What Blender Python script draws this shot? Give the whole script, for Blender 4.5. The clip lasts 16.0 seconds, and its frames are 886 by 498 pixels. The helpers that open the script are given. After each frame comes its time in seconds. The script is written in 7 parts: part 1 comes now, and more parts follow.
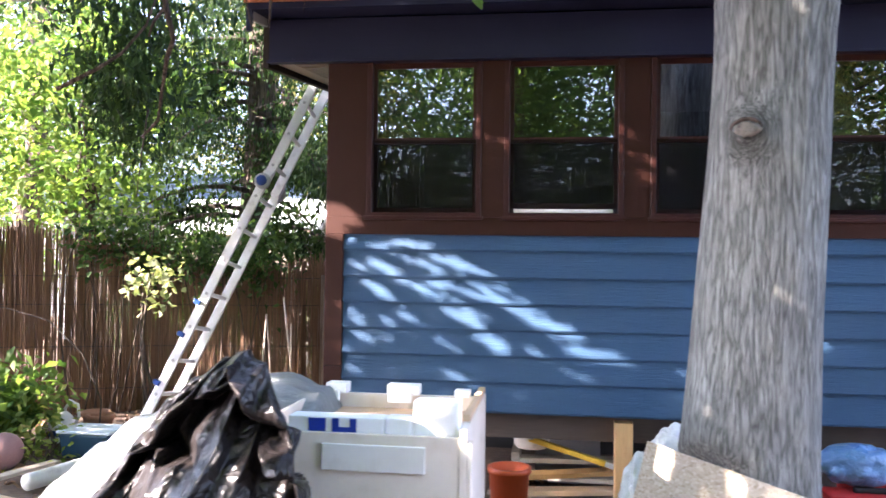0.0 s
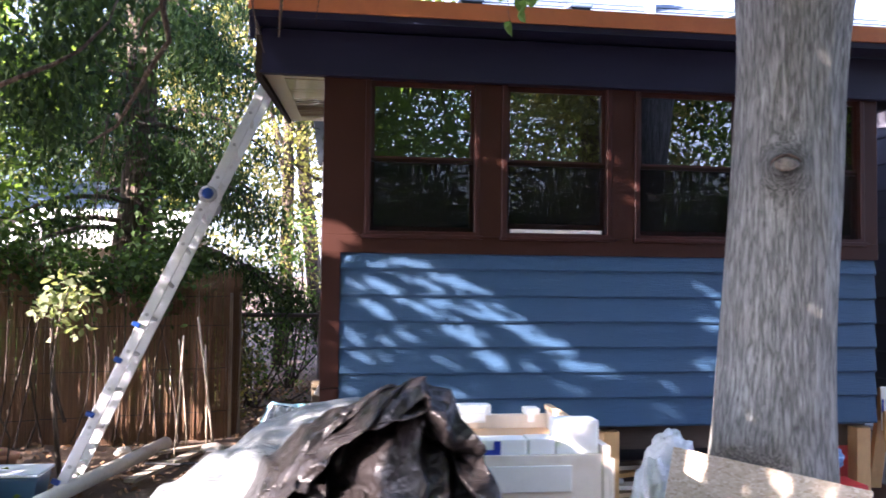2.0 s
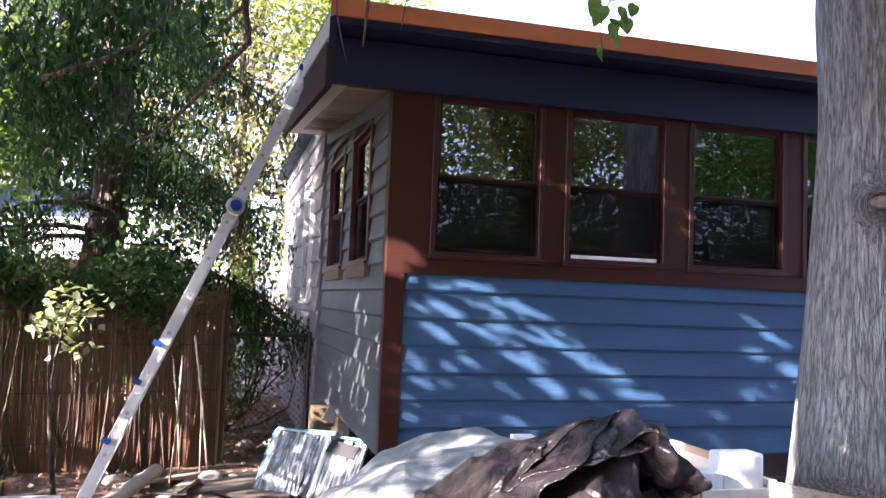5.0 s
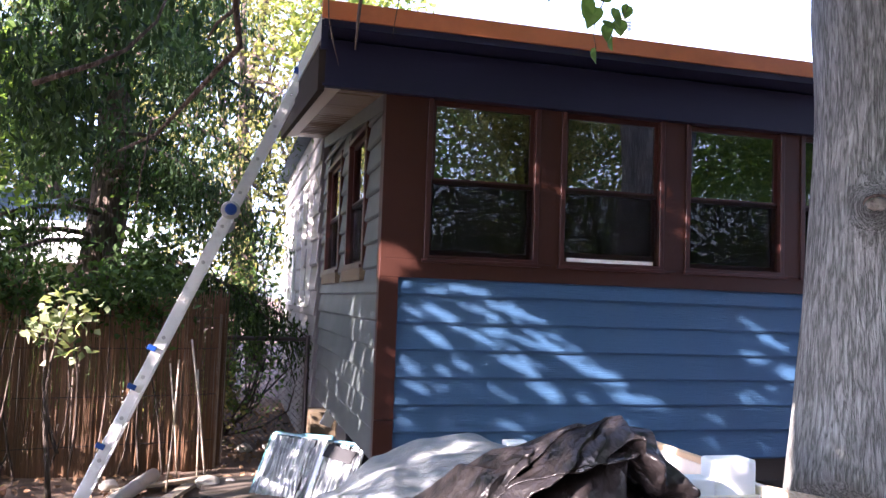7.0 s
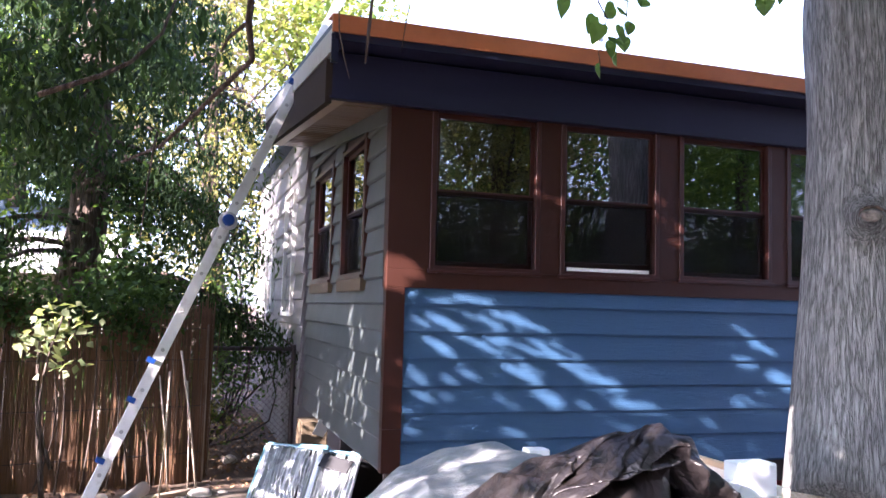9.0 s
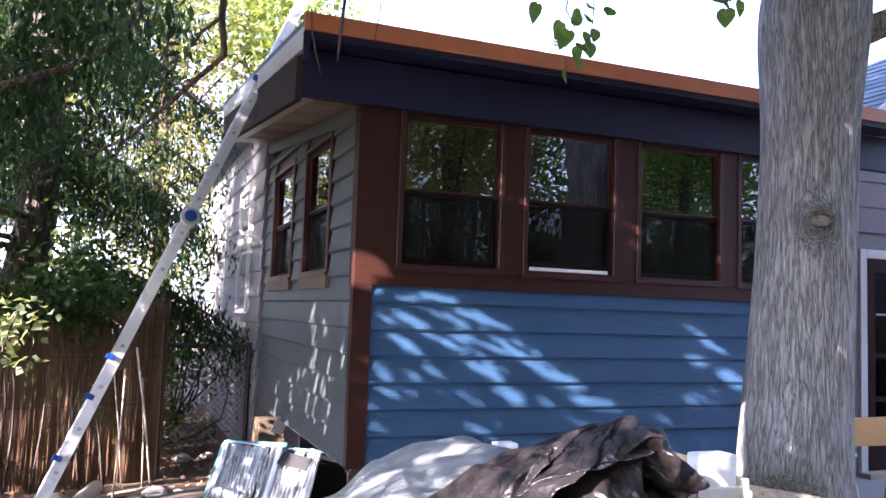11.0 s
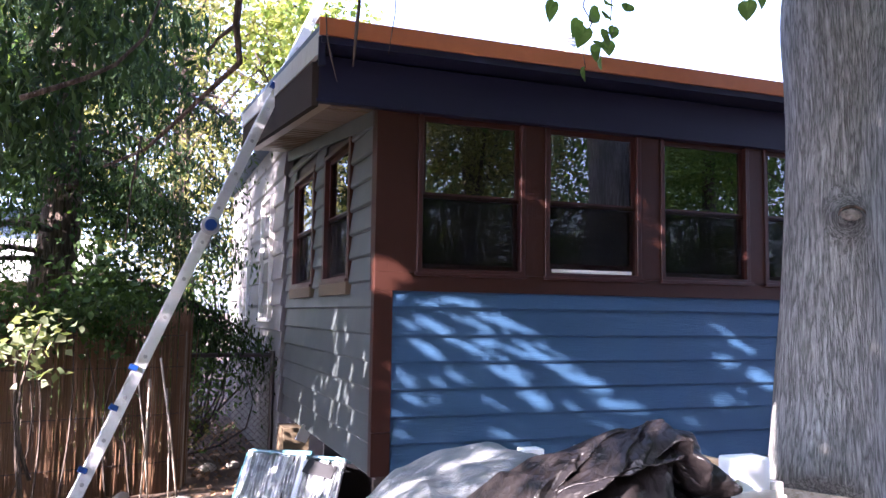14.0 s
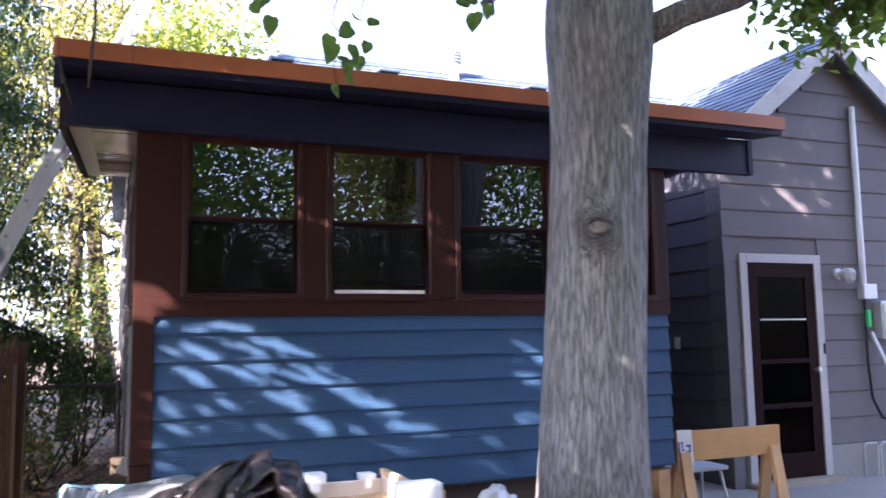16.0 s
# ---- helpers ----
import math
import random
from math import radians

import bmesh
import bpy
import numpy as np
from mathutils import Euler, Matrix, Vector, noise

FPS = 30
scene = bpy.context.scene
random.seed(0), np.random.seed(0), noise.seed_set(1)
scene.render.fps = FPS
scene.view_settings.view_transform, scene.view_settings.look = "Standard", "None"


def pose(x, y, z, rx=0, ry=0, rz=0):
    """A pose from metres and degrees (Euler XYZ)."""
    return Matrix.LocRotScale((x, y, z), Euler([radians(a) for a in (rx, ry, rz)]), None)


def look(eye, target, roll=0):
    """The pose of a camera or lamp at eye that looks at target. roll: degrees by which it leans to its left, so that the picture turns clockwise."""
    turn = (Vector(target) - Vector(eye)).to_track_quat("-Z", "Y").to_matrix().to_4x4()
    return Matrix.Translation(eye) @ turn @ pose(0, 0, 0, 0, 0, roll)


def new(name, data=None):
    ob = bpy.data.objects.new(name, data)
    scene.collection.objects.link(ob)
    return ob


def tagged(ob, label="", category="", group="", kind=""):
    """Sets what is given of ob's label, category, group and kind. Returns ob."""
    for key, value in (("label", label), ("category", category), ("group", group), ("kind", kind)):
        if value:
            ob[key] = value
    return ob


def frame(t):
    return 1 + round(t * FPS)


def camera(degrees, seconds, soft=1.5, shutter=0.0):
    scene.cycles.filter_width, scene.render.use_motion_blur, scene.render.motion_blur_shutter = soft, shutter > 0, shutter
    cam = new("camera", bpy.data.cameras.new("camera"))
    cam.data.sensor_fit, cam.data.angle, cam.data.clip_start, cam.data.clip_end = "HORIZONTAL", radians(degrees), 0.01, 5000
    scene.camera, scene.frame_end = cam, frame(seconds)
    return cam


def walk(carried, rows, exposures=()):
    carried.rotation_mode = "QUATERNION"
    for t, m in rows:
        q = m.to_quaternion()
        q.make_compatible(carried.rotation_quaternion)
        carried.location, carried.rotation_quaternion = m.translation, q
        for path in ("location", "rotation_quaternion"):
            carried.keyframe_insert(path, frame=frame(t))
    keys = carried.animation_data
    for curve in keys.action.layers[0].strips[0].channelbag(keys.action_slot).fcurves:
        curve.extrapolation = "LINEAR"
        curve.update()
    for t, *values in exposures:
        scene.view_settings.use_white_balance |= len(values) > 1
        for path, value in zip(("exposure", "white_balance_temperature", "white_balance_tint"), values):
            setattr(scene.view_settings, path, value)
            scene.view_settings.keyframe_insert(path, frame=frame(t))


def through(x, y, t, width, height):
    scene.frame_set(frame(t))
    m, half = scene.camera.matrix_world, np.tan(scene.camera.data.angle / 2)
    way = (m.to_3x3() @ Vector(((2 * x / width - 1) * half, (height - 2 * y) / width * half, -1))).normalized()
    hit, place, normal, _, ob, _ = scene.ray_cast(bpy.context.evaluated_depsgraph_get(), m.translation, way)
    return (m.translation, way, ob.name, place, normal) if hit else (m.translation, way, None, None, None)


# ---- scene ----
cam = camera(57.4, 16.0, 1.5, 0.5)
METRES, EYE, TILT, LEAN, TURN = 4.42, 1.5, 0.0, 0.0, 7.7
ROWS = [
    (0.0, 0.0, 0.0, 0.0, -0.01, 0.93, -0.79),
    (0.5, -0.0721, 0.0091, -0.0006, -0.43, 0.63, -1.16),
    (1.0, -0.1428, 0.0238, 0.0048, -1.72, 1.22, -1.73),
    (1.5, -0.2178, 0.025, -0.0006, -12.67, 2.54, -1.81),
    (2.0, -0.3011, 0.0317, 0.0051, -15.53, 2.0, -0.63),
    (2.5, -0.3677, 0.0804, 0.0033, -16.46, 2.25, -1.35),
    (3.0, -0.4065, 0.1066, 0.0041, -23.97, 3.06, -3.63),
    (3.5, -0.4594, 0.1232, 0.003, -27.06, 3.22, -2.83),
    (4.0, -0.491, 0.1307, 0.0047, -27.84, 3.59, -2.81),
    (4.5, -0.5111, 0.136, 0.0033, -23.39, 3.6, -2.32),
    (7.0, -0.494, 0.137, 0.0068, -22.69, 3.76, -1.98),
    (7.5, -0.5173, 0.1468, 0.0093, -25.24, 3.0, -1.74),
    (8.0, -0.5113, 0.1456, 0.0107, -24.35, 0.63, 0.38),
    (8.5, -0.5086, 0.1407, 0.008, -24.45, 2.15, -1.11),
    (9.0, -0.5598, 0.1503, 0.0104, -25.76, 4.25, -1.48),
    (9.5, -0.5891, 0.1514, 0.0095, -28.29, 4.85, -3.56),
    (12.0, -0.5934, 0.1504, 0.0047, -30.21, 4.23, -0.88),
    (12.5, -0.5902, 0.1544, 0.0053, -28.97, 4.58, -1.01),
    (13.0, -0.5885, 0.1565, 0.0056, -28.1, 4.64, -0.88),
    (13.5, -0.587, 0.1575, 0.0054, -27.78, 4.52, -0.78),
    (14.0, -0.585, 0.1598, 0.0058, -28.05, 4.69, -0.8),
    (14.5, -0.5693, 0.1449, 0.01, -27.69, 5.09, -0.39),
    (15.0, -0.5078, 0.1085, 0.0101, -27.62, 5.68, 0.31),
    (15.5, -0.4166, 0.0765, 0.0162, -28.75, 5.6, 0.53),
    (16.0, -0.3318, 0.0513, 0.0098, -29.58, 6.03, 0.91),
]
walk(cam, [(t, pose(0, 0, EYE, TILT, LEAN, TURN) @ pose(METRES * x, METRES * y, METRES * z, 90 + pitch, roll, yaw)) for t, x, y, z, yaw, pitch, roll in ROWS],
     [(0.0, 4.05, 5330, 27), (0.6, 3.92, 5330, 27), (1.5, 3.63, 5300, 30), (4.0, 3.42, 5230, 34), (7.5, 3.50, 5180, 34), (8.1, 3.73, 5150, 34), (8.6, 3.61, 5150, 34), (9.2, 3.50, 5150, 34), (12.0, 3.42, 5060, 34), (14.5, 3.38, 5070, 35), (16.0, 3.34, 5170, 35)])

# ---- light and world ----
SUN = Vector((0.82, 0.39, -0.42)).normalized()      # the way the sunlight travels
world = bpy.data.worlds.new("world")
scene.world = world
world.use_nodes = True
_nt = world.node_tree
_sky = _nt.nodes.new("ShaderNodeTexSky")
_sky.sky_type = "NISHITA"
_sky.sun_disc = False
_sky.sun_elevation = math.asin(-SUN.z)
_sky.sun_rotation = math.atan2(-SUN.x, -SUN.y)
_sky.air_density, _sky.dust_density, _sky.ozone_density = 1.2, 1.5, 2.0
_pale = _nt.nodes.new("ShaderNodeHueSaturation")
_pale.inputs["Saturation"].default_value = 0.52
_nt.links.new(_sky.outputs[0], _pale.inputs["Color"])
_nt.links.new(_pale.outputs[0], _nt.nodes["Background"].inputs[0])
_nt.nodes["Background"].inputs[1].default_value = 0.080
sun = new("sun", bpy.data.lights.new("sun", "SUN"))
sun.data.energy, sun.data.angle, sun.data.color = 5.0, radians(0.42), (1.0, 0.81, 0.54)
sun.matrix_world = look((0, 0, 20), Vector((0, 0, 20)) + SUN)


# ---- materials ----
def nodes_of(name):
    m = bpy.data.materials.new(name)
    m.use_nodes = True
    return m, m.node_tree, m.node_tree.nodes, m.node_tree.links, m.node_tree.nodes["Principled BSDF"]


def rgb(c, k=1.0):
    return (c[0] * k, c[1] * k, c[2] * k, 1)


def surface(name, base, rough=0.6, metal=0.0, spread=0.18, scale=3.0, stretch=(1, 1, 1), grain=40.0, grain_stretch=(1, 1, 1), bump=0.15,
            stain=None, stain_amount=0.0, stain_scale=4.0, piece=0.0, island=False, coat=0.0, rough_spread=0.1, bump_dist=0.004, spec=0.5, sheen=0.0):
    """A painted, wooden or mineral surface: base colour, broad variation, fine grain, stains with a shape of their own, bump."""
    m, nt, n, l, b = nodes_of(name)
    co = n.new("ShaderNodeTexCoord")
    mp = n.new("ShaderNodeMapping")
    mp.inputs["Scale"].default_value = stretch
    l.new(co.outputs["Object"], mp.inputs[0])
    big = n.new("ShaderNodeTexNoise")
    big.inputs["Scale"].default_value, big.inputs["Detail"].default_value = scale, 5
    l.new(mp.outputs[0], big.inputs["Vector"])
    mp2 = n.new("ShaderNodeMapping")
    mp2.inputs["Scale"].default_value = grain_stretch
    l.new(co.outputs["Object"], mp2.inputs[0])
    fine = n.new("ShaderNodeTexNoise")
    fine.inputs["Scale"].default_value, fine.inputs["Detail"].default_value, fine.inputs["Roughness"].default_value = grain, 6, 0.65
    l.new(mp2.outputs[0], fine.inputs["Vector"])
    ramp = n.new("ShaderNodeValToRGB")
    ramp.color_ramp.elements[0].position, ramp.color_ramp.elements[1].position = 0.28, 0.74
    ramp.color_ramp.elements[0].color = rgb(base, 1 - spread)
    ramp.color_ramp.elements[1].color = rgb(base, 1 + spread)
    mixf = n.new("ShaderNodeMath")
    mixf.operation = "MULTIPLY_ADD"
    mixf.inputs[1].default_value = 0.45
    l.new(fine.outputs[0], mixf.inputs[0])
    half = n.new("ShaderNodeMath")
    half.operation = "MULTIPLY"
    half.inputs[1].default_value = 0.55
    l.new(big.outputs[0], half.inputs[0])
    l.new(half.outputs[0], mixf.inputs[2])
    l.new(mixf.outputs[0], ramp.inputs[0])
    col = ramp.outputs[0]
    if stain:
        st = n.new("ShaderNodeTexNoise")
        st.inputs["Scale"].default_value, st.inputs["Detail"].default_value, st.inputs["Roughness"].default_value = stain_scale, 8, 0.7
        l.new(mp.outputs[0], st.inputs["Vector"])
        sr = n.new("ShaderNodeValToRGB")
        sr.color_ramp.elements[0].position, sr.color_ramp.elements[1].position = 0.52, 0.68
        sr.color_ramp.elements[1].color = (stain_amount,) * 3 + (1,)
        l.new(st.outputs[0], sr.inputs[0])
        mx = n.new("ShaderNodeMixRGB")
        mx.inputs[2].default_value = rgb(stain)
        l.new(sr.outputs[0], mx.inputs[0])
        l.new(col, mx.inputs[1])
        col = mx.outputs[0]
    if piece:
        if island:
            src = n.new("ShaderNodeNewGeometry").outputs["Random Per Island"]
        else:
            src = n.new("ShaderNodeObjectInfo").outputs["Random"]
        mr = n.new("ShaderNodeMapRange")
        mr.inputs["To Min"].default_value, mr.inputs["To Max"].default_value = 1 - piece, 1 + piece
        l.new(src, mr.inputs[0])
        hs = n.new("ShaderNodeHueSaturation")
        l.new(mr.outputs[0], hs.inputs["Value"])
        l.new(col, hs.inputs["Color"])
        col = hs.outputs[0]
    l.new(col, b.inputs["Base Color"])
    rr = n.new("ShaderNodeMapRange")
    rr.inputs["To Min"].default_value, rr.inputs["To Max"].default_value = max(0.03, rough - rough_spread), min(1, rough + rough_spread)
    l.new(big.outputs[0], rr.inputs[0])
    l.new(rr.outputs[0], b.inputs["Roughness"])
    b.inputs["Metallic"].default_value = metal
    b.inputs["Coat Weight"].default_value = coat
    b.inputs["Specular IOR Level"].default_value = spec
    b.inputs["Sheen Weight"].default_value, b.inputs["Sheen Roughness"].default_value = sheen, 0.5
    if bump:
        bp = n.new("ShaderNodeBump")
        bp.inputs["Strength"].default_value, bp.inputs["Distance"].default_value = bump, bump_dist
        l.new(fine.outputs[0], bp.inputs["Height"])
        l.new(bp.outputs[0], b.inputs["Normal"])
    return m


def leaf_material(name, low, high, through=0.45, rough=0.65):
    m, nt, n, l, b = nodes_of(name)
    geo = n.new("ShaderNodeNewGeometry")
    ramp = n.new("ShaderNodeValToRGB")
    ramp.color_ramp.elements[0].color, ramp.color_ramp.elements[1].color = rgb(low), rgb(high)
    l.new(geo.outputs["Random Per Island"], ramp.inputs[0])
    l.new(ramp.outputs[0], b.inputs["Base Color"])
    b.inputs["Roughness"].default_value = rough
    b.inputs["Specular IOR Level"].default_value = 0.22
    tr = n.new("ShaderNodeBsdfTranslucent")
    warm = n.new("ShaderNodeMixRGB")
    warm.blend_type = "MULTIPLY"
    warm.inputs[0].default_value = 1
    warm.inputs[2].default_value = (1.6, 1.6, 0.7, 1)
    l.new(ramp.outputs[0], warm.inputs[1])
    l.new(warm.outputs[0], tr.inputs[0])
    mx = n.new("ShaderNodeMixShader")
    mx.inputs[0].default_value = through
    l.new(b.outputs[0], mx.inputs[1])
    l.new(tr.outputs[0], mx.inputs[2])
    l.new(mx.outputs[0], n["Material Output"].inputs[0])
    return m


def glass_material(name, tint, ior=2.0):
    m, nt, n, l, b = nodes_of(name)
    n.remove(b)
    tr, gl, fr, mx = (n.new("ShaderNodeBsdf" + k) for k in ("Transparent", "Glossy")), None, None, None
    tr, gl = tr
    fr, mx = n.new("ShaderNodeFresnel"), n.new("ShaderNodeMixShader")
    tr.inputs[0].default_value = rgb(tint)
    gl.inputs["Roughness"].default_value = 0.006
    fr.inputs[0].default_value = ior
    wob = n.new("ShaderNodeTexNoise")
    wob.inputs["Scale"].default_value = 2.2
    bp = n.new("ShaderNodeBump")
    bp.inputs["Strength"].default_value, bp.inputs["Distance"].default_value = 0.035, 0.003
    l.new(wob.outputs[0], bp.inputs["Height"])
    l.new(bp.outputs[0], gl.inputs["Normal"])
    l.new(fr.outputs[0], mx.inputs[0])
    l.new(tr.outputs[0], mx.inputs[1])
    l.new(gl.outputs[0], mx.inputs[2])
    l.new(mx.outputs[0], n["Material Output"].inputs[0])
    return m


def screen_material(name):
    m, nt, n, l, b = nodes_of(name)
    tr, mx = n.new("ShaderNodeBsdfTransparent"), n.new("ShaderNodeMixShader")
    b.inputs["Base Color"].default_value = (0.009, 0.009, 0.010, 1)
    b.inputs["Roughness"].default_value = 0.8
    b.inputs["Specular IOR Level"].default_value = 0.05
    mx.inputs[0].default_value = 0.62
    l.new(tr.outputs[0], mx.inputs[1])
    l.new(b.outputs[0], mx.inputs[2])
    l.new(mx.outputs[0], n["Material Output"].inputs[0])
    return m


def bark_material(name, low, high, knot=None, scale=17.0):
    """Long interlacing ridges with dark furrows between them; round a knot the ridges bend into rings."""
    m, nt, n, l, b = nodes_of(name)
    co, mp = n.new("ShaderNodeTexCoord"), n.new("ShaderNodeMapping")
    mp.inputs["Scale"].default_value = (1, 1, 0.10)
    l.new(co.outputs["Object"], mp.inputs[0])
    vec = mp.outputs[0]
    if knot:
        dist = n.new("ShaderNodeVectorMath")
        dist.operation = "DISTANCE"
        dist.inputs[1].default_value = knot
        l.new(co.outputs["Object"], dist.inputs[0])
        near = n.new("ShaderNodeMapRange")
        near.interpolation_type = "SMOOTHSTEP"
        near.inputs["From Min"].default_value, near.inputs["From Max"].default_value = 0.17, -0.05
        l.new(dist.outputs["Value"], near.inputs[0])
        rings = n.new("ShaderNodeCombineXYZ")
        l.new(dist.outputs["Value"], rings.inputs[0])
        l.new(dist.outputs["Value"], rings.inputs[1])
        bend = n.new("ShaderNodeMixRGB")
        l.new(near.outputs[0], bend.inputs[0])
        l.new(vec, bend.inputs[1])
        l.new(rings.outputs[0], bend.inputs[2])
        vec = bend.outputs[0]
    total = None
    for k, share, width in ((scale, 0.42, 0.20), (scale * 2.1, 0.34, 0.24)):
        tx = n.new("ShaderNodeTexNoise")
        tx.inputs["Scale"].default_value, tx.inputs["Detail"].default_value, tx.inputs["Distortion"].default_value = k, 2.5, 0.35
        l.new(vec, tx.inputs["Vector"])
        mid = n.new("ShaderNodeMath")
        mid.operation = "SUBTRACT"
        mid.inputs[1].default_value = 0.5
        l.new(tx.outputs[0], mid.inputs[0])
        ab = n.new("ShaderNodeMath")
        ab.operation = "ABSOLUTE"
        l.new(mid.outputs[0], ab.inputs[0])
        mr = n.new("ShaderNodeMapRange")
        mr.inputs["From Max"].default_value, mr.inputs["To Max"].default_value = width * 0.6, share
        l.new(ab.outputs[0], mr.inputs[0])
        if total is None:
            total = mr.outputs[0]
        else:
            add = n.new("ShaderNodeMath")
            l.new(total, add.inputs[0])
            l.new(mr.outputs[0], add.inputs[1])
            total = add.outputs[0]
    fine = n.new("ShaderNodeTexNoise")
    fine.inputs["Scale"].default_value, fine.inputs["Detail"].default_value = 95, 6
    l.new(mp.outputs[0], fine.inputs["Vector"])
    mul = n.new("ShaderNodeMath")
    mul.operation = "MULTIPLY_ADD"
    mul.inputs[1].default_value = 0.30
    l.new(fine.outputs[0], mul.inputs[0])
    l.new(total, mul.inputs[2])
    ramp = n.new("ShaderNodeValToRGB")
    ramp.color_ramp.elements[0].position, ramp.color_ramp.elements[1].position = 0.20, 0.92
    ramp.color_ramp.elements[0].color, ramp.color_ramp.elements[1].color = rgb(low), rgb(high)
    l.new(mul.outputs[0], ramp.inputs[0])
    big = n.new("ShaderNodeTexNoise")
    big.inputs["Scale"].default_value, big.inputs["Detail"].default_value = 3.2, 4
    l.new(co.outputs["Object"], big.inputs["Vector"])
    mr = n.new("ShaderNodeMapRange")
    mr.inputs["To Min"].default_value, mr.inputs["To Max"].default_value = 0.65, 1.35
    l.new(big.outputs[0], mr.inputs[0])
    tone = mr.outputs[0]
    if knot:
        # the tone falls to half towards the knot
        darkened = n.new("ShaderNodeMapRange")
        darkened.inputs["From Min"].default_value, darkened.inputs["From Max"].default_value, darkened.inputs["To Min"].default_value = 0.05, 0.19, 0.5
        l.new(dist.outputs["Value"], darkened.inputs[0])
        both = n.new("ShaderNodeMath")
        both.operation = "MULTIPLY"
        l.new(tone, both.inputs[0])
        l.new(darkened.outputs[0], both.inputs[1])
        tone = both.outputs[0]
    hs = n.new("ShaderNodeHueSaturation")
    l.new(tone, hs.inputs["Value"])
    l.new(ramp.outputs[0], hs.inputs["Color"])
    l.new(hs.outputs[0], b.inputs["Base Color"])
    b.inputs["Roughness"].default_value = 0.9
    b.inputs["Specular IOR Level"].default_value = 0.3
    bp = n.new("ShaderNodeBump")
    bp.inputs["Strength"].default_value, bp.inputs["Distance"].default_value = 1.0, 0.019
    l.new(mul.outputs[0], bp.inputs["Height"])
    l.new(bp.outputs[0], b.inputs["Normal"])
    return m


def flake_material(name, colours, scale=26):
    """Pressed wood flakes."""
    m, nt, n, l, b = nodes_of(name)
    co, mp = n.new("ShaderNodeTexCoord"), n.new("ShaderNodeMapping")
    mp.inputs["Scale"].default_value = (1, 1, 1.6)
    l.new(co.outputs["Object"], mp.inputs[0])
    vo = n.new("ShaderNodeTexVoronoi")
    vo.inputs["Scale"].default_value = scale
    l.new(mp.outputs[0], vo.inputs["Vector"])
    sep = n.new("ShaderNodeSeparateColor")
    l.new(vo.outputs["Color"], sep.inputs[0])
    ramp = n.new("ShaderNodeValToRGB")
    for i, c in enumerate(colours):
        e = ramp.color_ramp.elements[i] if i < 2 else ramp.color_ramp.elements.new(1)
        e.position, e.color = i / (len(colours) - 1), rgb(c)
    l.new(sep.outputs[0], ramp.inputs[0])
    l.new(ramp.outputs[0], b.inputs["Base Color"])
    b.inputs["Roughness"].default_value = 0.8
    bp = n.new("ShaderNodeBump")
    bp.inputs["Strength"].default_value, bp.inputs["Distance"].default_value = 0.5, 0.004
    l.new(sep.outputs[1], bp.inputs["Height"])
    l.new(bp.outputs[0], b.inputs["Normal"])
    return m


def crumple_material(name, base, rough, metal=0.0, scales=((7, 0.030), (17, 0.014), (45, 0.005)), strength=0.8, spread=0.15):
    """Plastic sheet with many small facets and sharp creases."""
    m, nt, n, l, b = nodes_of(name)
    co = n.new("ShaderNodeTexCoord")
    warp = n.new("ShaderNodeTexNoise")
    warp.inputs["Scale"].default_value, warp.inputs["Detail"].default_value = 3.0, 3
    l.new(co.outputs["Object"], warp.inputs["Vector"])
    mix = n.new("ShaderNodeMixRGB")
    mix.blend_type = "ADD"
    mix.inputs[0].default_value = 0.22
    l.new(co.outputs["Object"], mix.inputs[1])
    l.new(warp.outputs["Color"], mix.inputs[2])
    last = None
    for k, (s, d) in enumerate(scales):
        vo = n.new("ShaderNodeTexVoronoi")
        vo.inputs["Scale"].default_value = s
        vo.inputs["Randomness"].default_value = 1.0
        vo.feature = "F1" if k != 1 else "DISTANCE_TO_EDGE"
        l.new(mix.outputs[0], vo.inputs["Vector"])
        bp = n.new("ShaderNodeBump")
        bp.inputs["Strength"].default_value, bp.inputs["Distance"].default_value = strength, d
        l.new(vo.outputs["Distance"], bp.inputs["Height"])
        if last:
            l.new(last, bp.inputs["Normal"])
        last = bp.outputs[0]
    l.new(last, b.inputs["Normal"])
    ramp = n.new("ShaderNodeValToRGB")
    ramp.color_ramp.elements[0].color, ramp.color_ramp.elements[1].color = rgb(base, 1 - spread), rgb(base, 1 + spread)
    big = n.new("ShaderNodeTexNoise")
    big.inputs["Scale"].default_value, big.inputs["Detail"].default_value = 6, 6
    l.new(co.outputs["Object"], big.inputs["Vector"])
    l.new(big.outputs[0], ramp.inputs[0])
    l.new(ramp.outputs[0], b.inputs["Base Color"])
    rr = n.new("ShaderNodeMapRange")
    rr.inputs["To Min"].default_value, rr.inputs["To Max"].default_value = max(0.05, rough - 0.1), rough + 0.1
    l.new(big.outputs[0], rr.inputs[0])
    l.new(rr.outputs[0], b.inputs["Roughness"])
    b.inputs["Metallic"].default_value = metal
    return m


